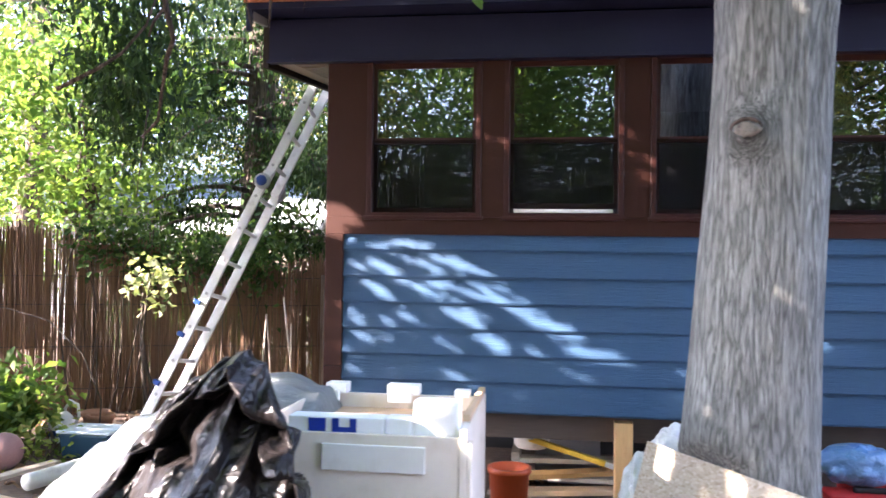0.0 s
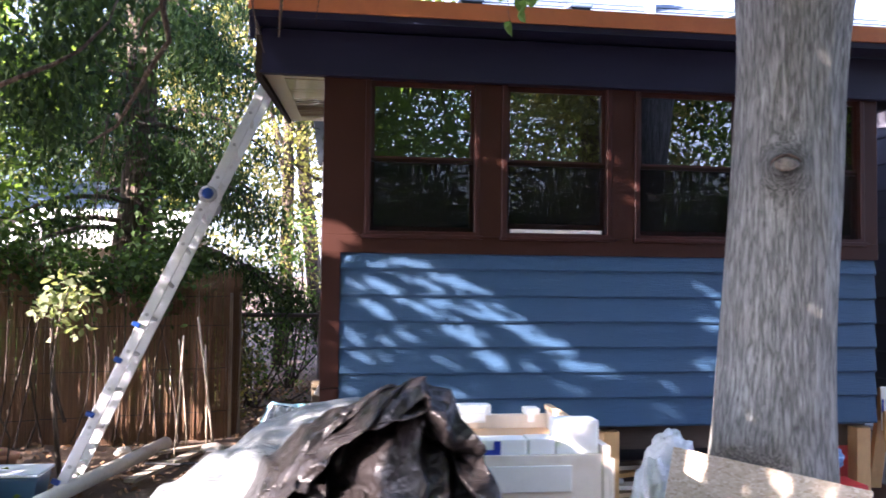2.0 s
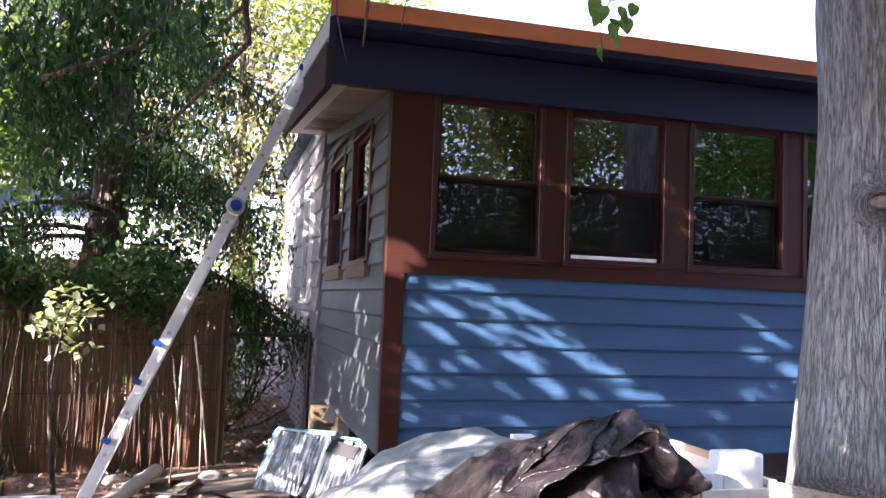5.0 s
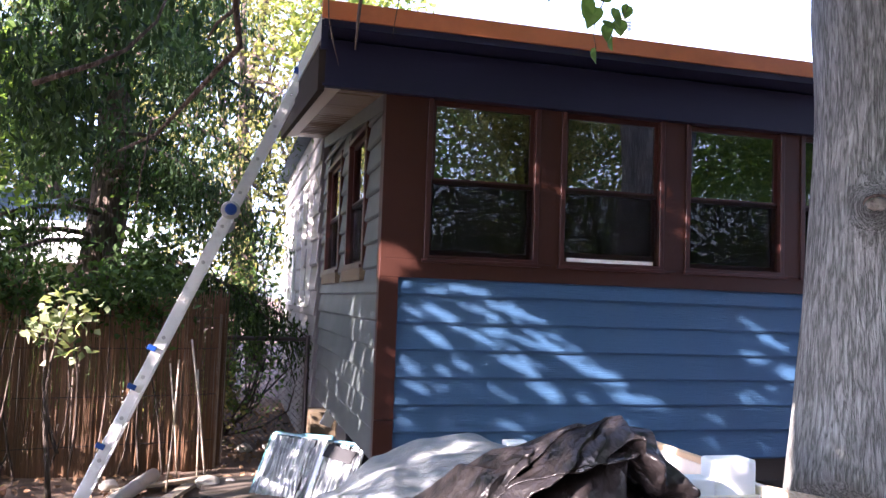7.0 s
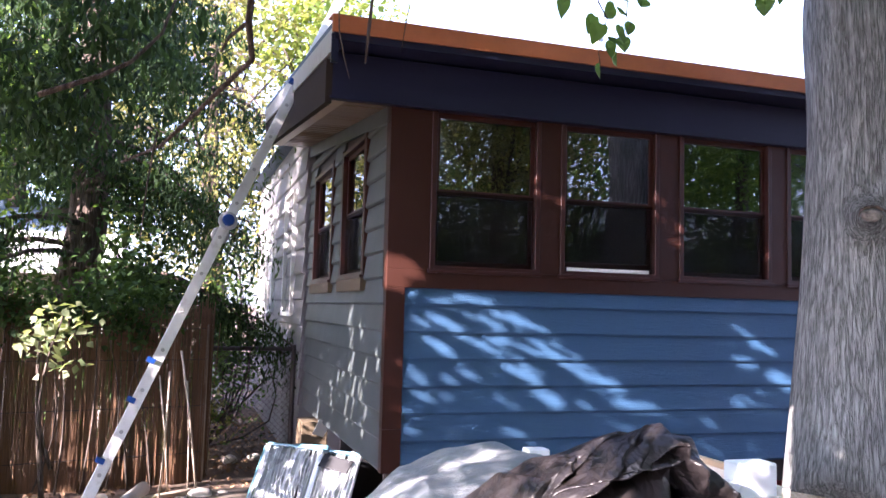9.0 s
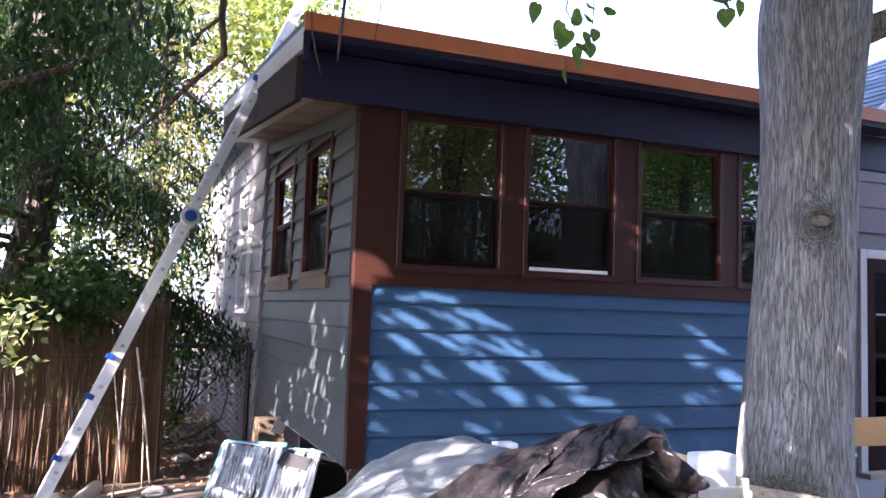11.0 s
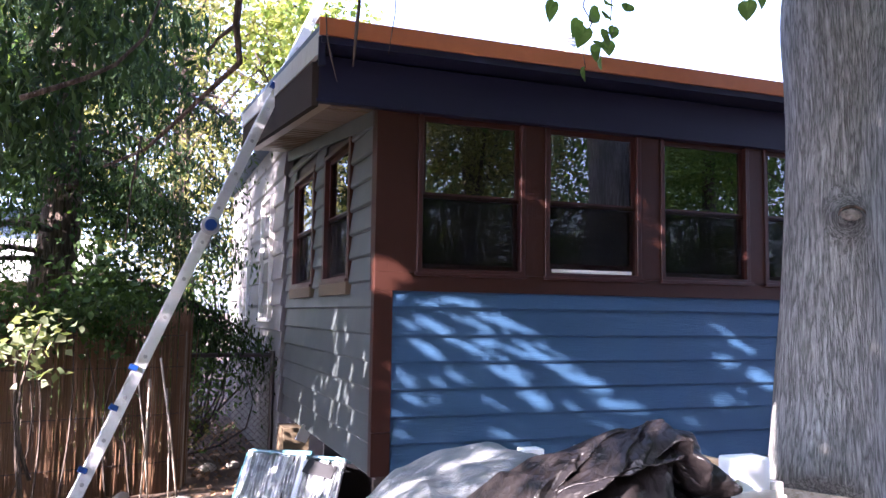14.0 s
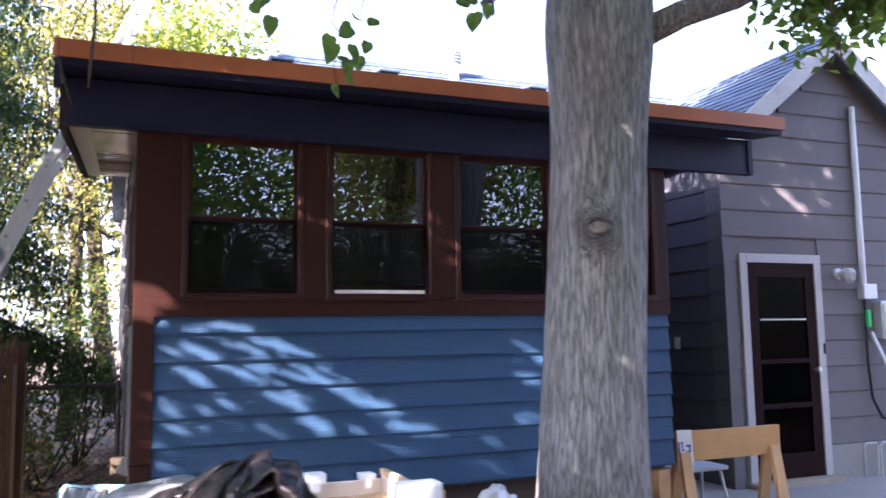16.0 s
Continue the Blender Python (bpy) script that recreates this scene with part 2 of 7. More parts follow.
LONG = (0.25, 6, 6)      # grain that runs along x
M_BLUE = surface("blue_paint", (0.004, 0.047, 0.118), 0.78, spec=0.85, sheen=0.0, spread=0.12, grain=14, grain_stretch=(0.7, 9, 9), bump=0.8, bump_dist=0.006, stain=(0.010, 0.053, 0.130), stain_amount=0.5, stain_scale=3, piece=0.05)
M_GREY = surface("grey_green_paint", (0.048, 0.058, 0.058), 0.5, spread=0.12, grain=16, grain_stretch=(8, 0.5, 8), bump=0.35, stain=(0.056, 0.062, 0.056), stain_amount=0.6, piece=0.05)
M_BROWN = surface("red_brown_paint", (0.031, 0.0104, 0.0064), 0.50, spec=0.2, spread=0.15, grain=14, grain_stretch=(6, 6, 0.6), bump=0.25, piece=0.06)
M_BROWN_FRAME = surface("brown_vinyl", (0.034, 0.0115, 0.009), 0.4, spec=0.25, spread=0.08, grain=60, bump=0.05)
M_FASCIA = surface("copper_brown_metal_trim", (0.40, 0.135, 0.045), 0.42, spread=0.1, scale=1.5, grain=30, bump=0.06, stain=(0.30, 0.10, 0.04), stain_amount=0.5)
M_NAVY = surface("dark_navy_paint", (0.013, 0.015, 0.040), 0.5, spec=0.25, spread=0.15, grain=14, grain_stretch=LONG, bump=0.2)
M_SOFFIT = surface("brown_soffit_boards", (0.20, 0.145, 0.095), 0.36, coat=0.2, spread=0.3, grain=20, grain_stretch=(0.3, 6, 6), bump=0.3, piece=0.12)
M_EAVE = surface("dark_eave_board", (0.030, 0.024, 0.020), 0.85, spec=0.1, spread=0.25, grain=18, grain_stretch=(6, 0.4, 6), bump=0.3)
M_STRIPWOOD = surface("unpainted_pine", (0.36, 0.29, 0.20), 0.40, spread=0.15, grain=18, grain_stretch=(6, 0.4, 6), bump=0.2)
M_DRIP = surface("weathered_white_metal", (0.40, 0.40, 0.37), 0.5, metal=0.2, spread=0.2, grain=30, stain=(0.28, 0.26, 0.22), stain_amount=0.8, stain_scale=7, bump=0.15)
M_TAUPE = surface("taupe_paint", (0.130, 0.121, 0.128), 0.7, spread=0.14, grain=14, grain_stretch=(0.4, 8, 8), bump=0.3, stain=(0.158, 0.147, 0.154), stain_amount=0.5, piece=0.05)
# the taupe paint again, with the return wall's shade put into its colour
M_TAUPE_SHADED = surface("shaded_taupe_paint", (0.085, 0.085, 0.11), 0.7, spread=0.14, grain=14, grain_stretch=(8, 0.4, 8), bump=0.3, piece=0.05)
M_WHITE = surface("white_paint", (0.74, 0.74, 0.72), 0.55, spread=0.06, grain=30, bump=0.15, stain=(0.55, 0.53, 0.48), stain_amount=0.5, stain_scale=6)
# white casing paint darkened for the shade the wing stands in, lightly stained
M_CASING = surface("shaded_white_paint", (0.43, 0.42, 0.42), 0.6, spread=0.08, grain=30, bump=0.15, stain=(0.34, 0.32, 0.30), stain_amount=0.5, stain_scale=6)
M_WHITE_SIDING = surface("pale_grey_paint", (0.19, 0.185, 0.19), 0.6, spread=0.1, grain=16, grain_stretch=(8, 0.5, 8), bump=0.3, piece=0.05)
M_SHINGLE = surface("blue_grey_shingle", (0.082, 0.115, 0.165), 0.85, spread=0.35, grain=90, bump=0.5, piece=0.2, island=True)
M_CONCRETE = surface("concrete", (0.27, 0.265, 0.25), 0.85, spread=0.15, grain=50, bump=0.3, stain=(0.28, 0.27, 0.24), stain_amount=0.7)
M_PAVER = surface("dirty_paving_concrete", (0.092, 0.073, 0.056), 0.9, spread=0.25, grain=40, bump=0.5, stain=(0.062, 0.046, 0.034), stain_amount=0.8, stain_scale=4)
M_WOOD = surface("yellow_pine", (0.50, 0.31, 0.13), 0.6, spread=0.2, grain=16, grain_stretch=(6, 6, 0.5), bump=0.25, stain=(0.36, 0.20, 0.08), stain_amount=0.5, stain_scale=5, piece=0.1)
M_WOOD_X = surface("yellow_pine_board", (0.47, 0.27, 0.095), 0.6, spread=0.2, grain=16, grain_stretch=(0.5, 6, 6), bump=0.25, stain=(0.36, 0.19, 0.07), stain_amount=0.5, stain_scale=5)
M_SILL = surface("bare_wood_sill", (0.085, 0.062, 0.034), 0.7, spread=0.2, grain=16, grain_stretch=(6, 0.5, 6), bump=0.25)
M_GREYWOOD = surface("weathered_wood", (0.33, 0.28, 0.22), 0.85, spread=0.3, grain=18, grain_stretch=(0.4, 6, 6), bump=0.5, stain=(0.2, 0.16, 0.12), stain_amount=0.6)
M_DARKWOOD = surface("dark_joist_wood", (0.06, 0.045, 0.035), 0.85, spread=0.3, grain=18, grain_stretch=(0.4, 6, 6), bump=0.4)
M_REED = surface("reed_cane", (0.16, 0.086, 0.042), 0.7, spread=0.25, scale=5, grain=20, grain_stretch=(8, 8, 0.5), bump=0.3, piece=0.32, island=True)
M_CANE = surface("bleached_cane", (0.40, 0.33, 0.25), 0.6, spread=0.2, grain=20, bump=0.2)
M_WIRE = surface("dark_wire", (0.06, 0.05, 0.05), 0.5, metal=0.6, bump=0)
M_ALU = surface("aluminium", (0.72, 0.73, 0.75), 0.42, metal=0.55, spread=0.08, grain=50, bump=0.08, stain=(0.45, 0.45, 0.46), stain_amount=0.6, stain_scale=12)
M_BLUEPL = surface("blue_plastic", (0.008, 0.040, 0.20), 0.35, spread=0.08, bump=0)
M_GREYPL = surface("grey_plastic", (0.35, 0.36, 0.37), 0.45, spread=0.08, bump=0)
M_SOIL = surface("soil_and_mulch", (0.115, 0.075, 0.050), 0.95, spread=0.5, scale=1.6, grain=30, bump=0.9, stain=(0.22, 0.155, 0.10), stain_amount=0.8, stain_scale=5, bump_dist=0.02)
M_LITTER = surface("dry_leaves", (0.27, 0.16, 0.085), 0.85, spread=0.3, bump=0, piece=0.6, island=True)
M_BARK = bark_material("grey_furrowed_bark", (0.095, 0.098, 0.092), (0.335, 0.345, 0.33), (-0.165, -0.285, 2.075), 36.0)
M_BARK_DARK = bark_material("dark_bark", (0.03, 0.022, 0.017), (0.13, 0.10, 0.08))
M_KNOT = surface("knot_wood", (0.19, 0.175, 0.15), 0.85, spread=0.3, grain=60, bump=0.6, stain=(0.05, 0.042, 0.036), stain_amount=0.9, stain_scale=28)
M_TARP = crumple_material("brown_plastic_tarp", (0.0135, 0.0112, 0.0112), 0.34, 0.0, ((7, 0.020), (18, 0.010), (50, 0.003)), 0.75)
M_TARP.node_tree.nodes["Principled BSDF"].inputs["Specular IOR Level"].default_value = 0.36
M_SILVER = surface("silver_plastic_tarp", (0.20, 0.217, 0.225), 0.40, metal=0.15, spread=0.12, grain=7, grain_stretch=(0.8, 3.2, 3.2), bump=0.9, bump_dist=0.03, stain=(0.26, 0.265, 0.255), stain_amount=0.5, stain_scale=2)
M_CREAM = surface("cream_painted_board", (0.72, 0.66, 0.58), 0.6, spread=0.08, grain=40, bump=0.15, stain=(0.50, 0.42, 0.31), stain_amount=0.5, stain_scale=5)
M_FOAM = surface("white_foam", (0.80, 0.82, 0.83), 0.7, spread=0.04, grain=90, bump=0.15)
M_BLUETXT = surface("blue_print", (0.012, 0.035, 0.30), 0.5, spread=0.05, bump=0)
M_INK = surface("dark_print", (0.03, 0.03, 0.05), 0.5, spread=0.05, bump=0)
M_OSB = flake_material("pressed_flakes", [(0.38, 0.30, 0.21), (0.55, 0.47, 0.37), (0.47, 0.39, 0.29), (0.64, 0.57, 0.48)], 58)
M_PLY = surface("plywood", (0.56, 0.40, 0.25), 0.7, spread=0.15, grain=14, grain_stretch=(0.4, 5, 5), bump=0.2, stain=(0.45, 0.30, 0.17), stain_amount=0.5)
M_TEAL = surface("teal_plastic", (0.10, 0.23, 0.28), 0.3, spread=0.2, bump=0.1, coat=0.3)
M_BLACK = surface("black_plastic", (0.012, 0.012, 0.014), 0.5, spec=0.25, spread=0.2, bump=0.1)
M_STRIP = surface("silver_strip", (0.68, 0.70, 0.73), 0.36, metal=0.35, spread=0.12, grain=30, bump=0.15, piece=0.15)
M_FILM = surface("silvery_film", (0.40, 0.42, 0.44), 0.28, metal=0.25, spread=0.15, scale=9, grain=30, bump=0.3, stain=(0.30, 0.33, 0.36), stain_amount=0.6, stain_scale=9)
M_BIN = surface("blue_bin_plastic", (0.025, 0.07, 0.13), 0.35, spread=0.1, bump=0.05)
M_LID = surface("pale_lid_plastic", (0.62, 0.68, 0.74), 0.35, spread=0.08, bump=0.05)
M_BLUEBAG = crumple_material("pale_blue_film", (0.12, 0.23, 0.44), 0.3, 0.0, ((9, 0.02), (24, 0.008), (60, 0.003)), 0.8, 0.2)
M_TERRA = surface("terracotta", (0.34, 0.17, 0.10), 0.85, spread=0.2, grain=40, bump=0.2)
M_BALL = surface("faded_pink_rubber", (0.32, 0.18, 0.17), 0.75, spread=0.2, grain=80, bump=0.2, stain=(0.22, 0.13, 0.12), stain_amount=0.6)
M_RED = surface("red_plastic", (0.50, 0.035, 0.03), 0.4, spread=0.12, bump=0.05)
M_ORANGE = surface("orange_plastic", (0.62, 0.11, 0.03), 0.4, spread=0.12, bump=0.05)
M_YELLOW = surface("yellow_plastic", (0.60, 0.38, 0.03), 0.4, spread=0.12, bump=0.05)
M_BAG = crumple_material("milky_plastic_film", (0.60, 0.63, 0.65), 0.25, 0.0, ((9, 0.02), (24, 0.008), (60, 0.003)), 0.8, 0.2)
M_STONE = surface("pale_stone", (0.45, 0.42, 0.37), 0.85, spread=0.25, grain=20, bump=0.6)
M_PVC = surface("dirty_white_pipe", (0.58, 0.56, 0.50), 0.5, spread=0.12, grain=40, bump=0.1, stain=(0.32, 0.27, 0.2), stain_amount=0.6, stain_scale=6)
M_DOOR = surface("dark_red_door_paint", (0.016, 0.0045, 0.0045), 0.7, spec=0.1, spread=0.15, grain=16, grain_stretch=(6, 6, 0.5), bump=0.2)
M_GALV = surface("galvanised_metal", (0.55, 0.57, 0.58), 0.45, metal=0.6, spread=0.15, grain=25, bump=0.1)
M_GREEN = surface("green_tag", (0.03, 0.50, 0.12), 0.4, spread=0.05, bump=0)
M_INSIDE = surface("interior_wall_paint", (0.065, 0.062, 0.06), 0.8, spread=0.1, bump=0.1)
M_CURTAIN = surface("pale_blue_panel", (0.80, 0.86, 0.88), 0.7, spread=0.1, bump=0.1)
M_GLASS = glass_material("window_glass", (0.64, 0.68, 0.68), 2.7)
M_DOOR_GLASS = glass_material("door_glass", (0.4, 0.42, 0.42), 1.08)
M_SCREEN = screen_material("insect_screen")
L_MAPLE = leaf_material("maple_leaf", (0.050, 0.105, 0.026), (0.17, 0.24, 0.065), 0.5)
L_BRIGHT = leaf_material("yellow_green_leaf", (0.11, 0.165, 0.04), (0.32, 0.35, 0.11), 0.5)
L_CEDAR = leaf_material("cedar_spray", (0.010, 0.024, 0.011), (0.050, 0.088, 0.034), 0.4)
L_FAR = leaf_material("deep_green_leaf", (0.020, 0.045, 0.014), (0.075, 0.125, 0.035), 0.35)
L_SHRUB = leaf_material("shrub_leaf", (0.035, 0.075, 0.022), (0.11, 0.18, 0.05), 0.4)
L_HAZE = leaf_material("pale_yellow_leaf", (0.085, 0.095, 0.032), (0.30, 0.285, 0.12), 0.5)
L_PALE = leaf_material("pale_leaf", (0.11, 0.15, 0.07), (0.34, 0.36, 0.23), 0.4)


# ---- builders ----
def mesh_object(name, bm, material, parent=None, smooth=False):
    me = bpy.data.meshes.new(name)
    bm.to_mesh(me)
    bm.free()
    if smooth:
        for p in me.polygons:
            p.use_smooth = True
    me.materials.append(material)
    ob = new(name, me)
    if parent:
        ob.parent = parent
    return ob


def part(name, bm, material, parent, label="", smooth=False):
    ob = mesh_object(name, bm, material, parent, smooth)
    return tagged(ob, label) if label else ob


def thing(name, label, category, at=(0, 0, 0), group="", kind=""):
    ob = new(name)
    ob.location = at
    ob.empty_display_size = 0.1
    bpy.context.view_layer.update()
    return tagged(ob, label, category, group, kind)


def add_box(bm, x0, x1, y0, y1, z0, z1, m=None):
    vs = [bm.verts.new((x, y, z)) for z in (z0, z1) for x, y in ((x0, y0), (x1, y0), (x1, y1), (x0, y1))]
    for f in ((3, 2, 1, 0), (4, 5, 6, 7), (0, 1, 5, 4), (1, 2, 6, 5), (2, 3, 7, 6), (3, 0, 4, 7)):
        bm.faces.new([vs[i] for i in f])
    if m is not None:
        bmesh.ops.transform(bm, matrix=m, verts=vs)
    return vs


def boxed(x0, x1, y0, y1, z0, z1, bevel=0.0, m=None):
    bm = bmesh.new()
    add_box(bm, x0, x1, y0, y1, z0, z1)
    if bevel:
        bmesh.ops.bevel(bm, geom=bm.edges[:], offset=bevel, segments=2, affect="EDGES", profile=0.6)
    if m is not None:
        bmesh.ops.transform(bm, matrix=m, verts=bm.verts[:])
    return bm


def ring(x0, x1, z0, z1, t, y0, y1, tb=None, tt=None):
    """A closed rectangular frame in the x-z plane, one mesh: side members t wide, bottom tb, top tt."""
    tb, tt = tb or t, tt or t
    bm = bmesh.new()
    outer = [(x0, z0), (x1, z0), (x1, z1), (x0, z1)]
    inner = [(x0 + t, z0 + tb), (x1 - t, z0 + tb), (x1 - t, z1 - tt), (x0 + t, z1 - tt)]
    loops = [[bm.verts.new((x, y, z)) for x, z in lp] for y in (y0, y1) for lp in (outer, inner)]
    fo, fi, bo, bi = loops
    for i in range(4):
        j = (i + 1) % 4
        bm.faces.new((fo[i], fo[j], fi[j], fi[i]))
        bm.faces.new((bi[i], bi[j], bo[j], bo[i]))
        bm.faces.new((bo[i], bo[j], fo[j], fo[i]))
        bm.faces.new((fi[i], fi[j], bi[j], bi[i]))
    return bm


def prism(points, a, b, axis="y"):
    """A flat outline of (u, v) pushed from a to b along an axis."""
    bm = bmesh.new()
    def put(u, v, w):
        return {"y": (u, w, v), "x": (w, u, v), "z": (u, v, w)}[axis]
    lo = [bm.verts.new(put(u, v, a)) for u, v in points]
    hi = [bm.verts.new(put(u, v, b)) for u, v in points]
    n = len(points)
    bm.faces.new(lo)
    bm.faces.new(hi[::-1])
    for i in range(n):
        bm.faces.new((lo[i], hi[i], hi[(i + 1) % n], lo[(i + 1) % n]))
    bmesh.ops.recalc_face_normals(bm, faces=bm.faces[:])
    return bm


def tube(bm, points, radii, sides=8, cap=True):
    """A round limb through points."""
    pts = [Vector(p) for p in points]
    if not hasattr(radii, "__len__"):
        radii = [radii] * len(pts)
    rings, ref = [], None
    for i, p in enumerate(pts):
        d = (pts[min(i + 1, len(pts) - 1)] - pts[max(i - 1, 0)]).normalized()
        if ref is None:
            ref = d.orthogonal().normalized()
        u = (ref - d * ref.dot(d)).normalized()
        ref = u
        v = d.cross(u)
        rings.append([bm.verts.new(p + (u * math.cos(2 * math.pi * k / sides) + v * math.sin(2 * math.pi * k / sides)) * radii[i]) for k in range(sides)])
    for a, b in zip(rings, rings[1:]):
        for k in range(sides):
            bm.faces.new((a[k], a[(k + 1) % sides], b[(k + 1) % sides], b[k]))
    if cap:
        bm.faces.new(rings[0][::-1])
        bm.faces.new(rings[-1])
    return bm


def lathe(profile, sides=24):
    """A round body from (radius, height) pairs."""
    bm = bmesh.new()
    rings = [[bm.verts.new((r * math.cos(2 * math.pi * k / sides), r * math.sin(2 * math.pi * k / sides), z)) for k in range(sides)] for r, z in profile]
    for a, b in zip(rings, rings[1:]):
        for k in range(sides):
            bm.faces.new((a[k], a[(k + 1) % sides], b[(k + 1) % sides], b[k]))
    bm.faces.new(rings[0][::-1])
    bm.faces.new(rings[-1])
    return bm


def moved(bm, m):
    bmesh.ops.transform(bm, matrix=m, verts=bm.verts[:])
    return bm


# ---- ground ----
def build_ground():
    bm = bmesh.new()
    n, size = 90, 9.0
    grid = {}
    for i in range(n + 1):
        for j in range(n + 1):
            x, y = -7 + 18.0 * i / n, -3 + 18.0 * j / n
            edge = min(i, j, n - i, n - j)
            h = 0.05 * noise.noise((x * 0.9, y * 0.9, 0)) + 0.02 * noise.noise((x * 4, y * 4, 3))
            grid[i, j] = bm.verts.new((x, y, (h - 0.01) * min(1, edge / 4)))
    for i in range(n):
        for j in range(n):
            bm.faces.new((grid[i, j], grid[i + 1, j], grid[i + 1, j + 1], grid[i, j + 1]))
    far = 900
    x0, x1, y0, y1 = -7, 11, -3, 15
    o = [bm.verts.new(p) for p in ((-far, -far, 0), (far, -far, 0), (far, far, 0), (-far, far, 0))]
    rims = [[grid[i, 0] for i in range(n + 1)], [grid[n, j] for j in range(n + 1)], [grid[i, n] for i in range(n, -1, -1)], [grid[0, j] for j in range(n, -1, -1)]]
    for k, rim in enumerate(rims):
        bm.faces.new([o[k], o[(k + 1) % 4]] + rim[::-1])
    ob = mesh_object("ground", bm, M_SOIL, smooth=True)
    return tagged(ob, "brown bare soil covered with mulch and dry leaves", "ground", kind="structure")


build_ground()
slab = mesh_object("pavement", boxed(2.55, 11.0, 4.75, 8.0, -0.05, 0.10, 0.01), M_CONCRETE)
tagged(slab, "pale grey concrete patio slab before the door", "pavement", kind="structure")


# ---- the sunroom ----
FX0, FX1, FY, BACK = -1.375, 2.25, 4.91, 8.10
sunroom = thing("sunroom", "blue sunroom extension with red-brown window band on wooden posts", "house")


def lap_board(x0, x1, z0, z1, face, material, name="siding_board", proud=0.024, thick=0.012):
    """A lap board on a wall that faces -y: its lower edge stands proud."""
    bm = bmesh.new()
    f0, f1, ch = face - proud, face, 0.013
    outline = [(f0 + 0.009, z0), (f0, z0 + ch), (f1, z1), (f1 + thick, z1), (f0 + 0.009 + thick, z0)]
    lo = [bm.verts.new((x0, yy, zz)) for yy, zz in outline]
    hi = [bm.verts.new((x1, yy, zz)) for yy, zz in outline]
    bm.faces.new(lo[::-1])
    bm.faces.new(hi)
    for k in range(5):
        bm.faces.new((lo[k], lo[(k + 1) % 5], hi[(k + 1) % 5], hi[k]))
    bmesh.ops.recalc_face_normals(bm, faces=bm.faces[:])
    return bm


TOPS = [1.663, 1.568, 1.406, 1.247, 1.088, 0.930, 0.772]
for k, top in enumerate(TOPS):
    low = TOPS[k + 1] if k + 1 < len(TOPS) else 0.595
    part("siding_board", lap_board(-1.285, 2.245, low - 0.004, top + 0.010, FY + 0.008, M_BLUE), M_BLUE, sunroom)
part("wall_core", boxed(-1.36, 2.235, 4.945, 5.00, 0.60, 1.66), M_NAVY, sunroom)
part("rim_joist", boxed(-1.34, 2.23, 5.04, 5.08, 0.42, 0.598), M_DARKWOOD, sunroom)
part("floor_deck", boxed(-1.34, 2.23, 5.0, BACK, 0.56, 0.62), M_DARKWOOD, sunroom)
# brown band: corner boards, mullion boards, head and sill boards
BAND = [(-1.40, -1.145), (-0.435, -0.295), (0.415, 0.57), (1.305, 1.435), (2.16, 2.258)]
for a, b in BAND:
    part("trim_board", boxed(a, b, 4.895, 5.0, 1.775, 2.76, 0.003), M_BROWN, sunroom)
part("trim_board", boxed(-1.40, 2.258, 4.892, 5.0, 1.667, 1.775, 0.003), M_BROWN, sunroom)
part("trim_board", boxed(-1.40, 2.258, 4.893, 5.0, 2.76, 2.98, 0.003), M_BROWN, sunroom)
part("corner_board", boxed(-1.402, -1.288, 4.893, 4.96, 0.85, 1.667, 0.003), M_BROWN, sunroom)
part("corner_board", boxed(-1.402, -1.288, 4.893, 4.96, 0.60, 0.847, 0.003), M_BROWN, sunroom)


def window_unit(parent, w, h, m, screen_low=True, frame_mat=None, label="", ajar=0.0, meeting=None):
    """A double-hung window in its own plane: width w, height h, outer face towards -y at y = 0; m sets it in the wall."""
    fm = frame_mat or M_BROWN_FRAME
    mid = meeting if meeting else h * 0.49
    bm = ring(0, w, 0, h, 0.032, -0.018, 0.07, 0.028)
    bmesh.ops.bevel(bm, geom=bm.edges[:], offset=0.003, segments=1, affect="EDGES")
    win = part("window", moved(bm, m), fm, parent, label)
    part("sill", moved(boxed(-0.012, w + 0.012, -0.035, 0.0, -0.016, 0.006, 0.003), m), fm, win)
    for name, z0, z1, y0 in (("upper_sash", mid - 0.02, h - 0.03, 0.02), ("lower_sash", 0.026 + ajar, mid + 0.02, 0.042)):
        r = 0.026
        bm = ring(0.03, w - 0.03, z0, z1, r, y0, y0 + 0.022, r * 1.3, r * 1.3)
        part(name, moved(bm, m), fm, win)
        pane = part("pane", moved(boxed(0.03 + r - 0.004, w - 0.03 - r + 0.004, y0 + 0.009, y0 + 0.013, z0 + 0.01, z1 - 0.01), m), M_GLASS, win)
        pane.visible_shadow = False
    if screen_low:
        bm = bmesh.new()
        v = [bm.verts.new(p) for p in ((0.03, 0.016, 0.028), (w - 0.03, 0.016, 0.028), (w - 0.03, 0.016, mid), (0.03, 0.016, mid))]
        bm.faces.new(v)
        part("insect_screen", moved(bm, m), M_SCREEN, win)
    return win


for i, x0 in enumerate((-1.145, -0.295, 0.57, 1.435)):
    w = (0.71, 0.71, 0.735, 0.725)[i]
    win = window_unit(sunroom, w, 0.985, pose(x0, 4.902, 1.775), label="brown double-hung window with insect screen below", ajar=0.03 if i == 1 else 0.0, meeting=0.475)
    if i == 1:
        part("white_stop", boxed(x0 + 0.06, x0 + w - 0.06, 4.912, 4.917, 1.806, 1.828), M_WHITE, win, "white strip below the sash")

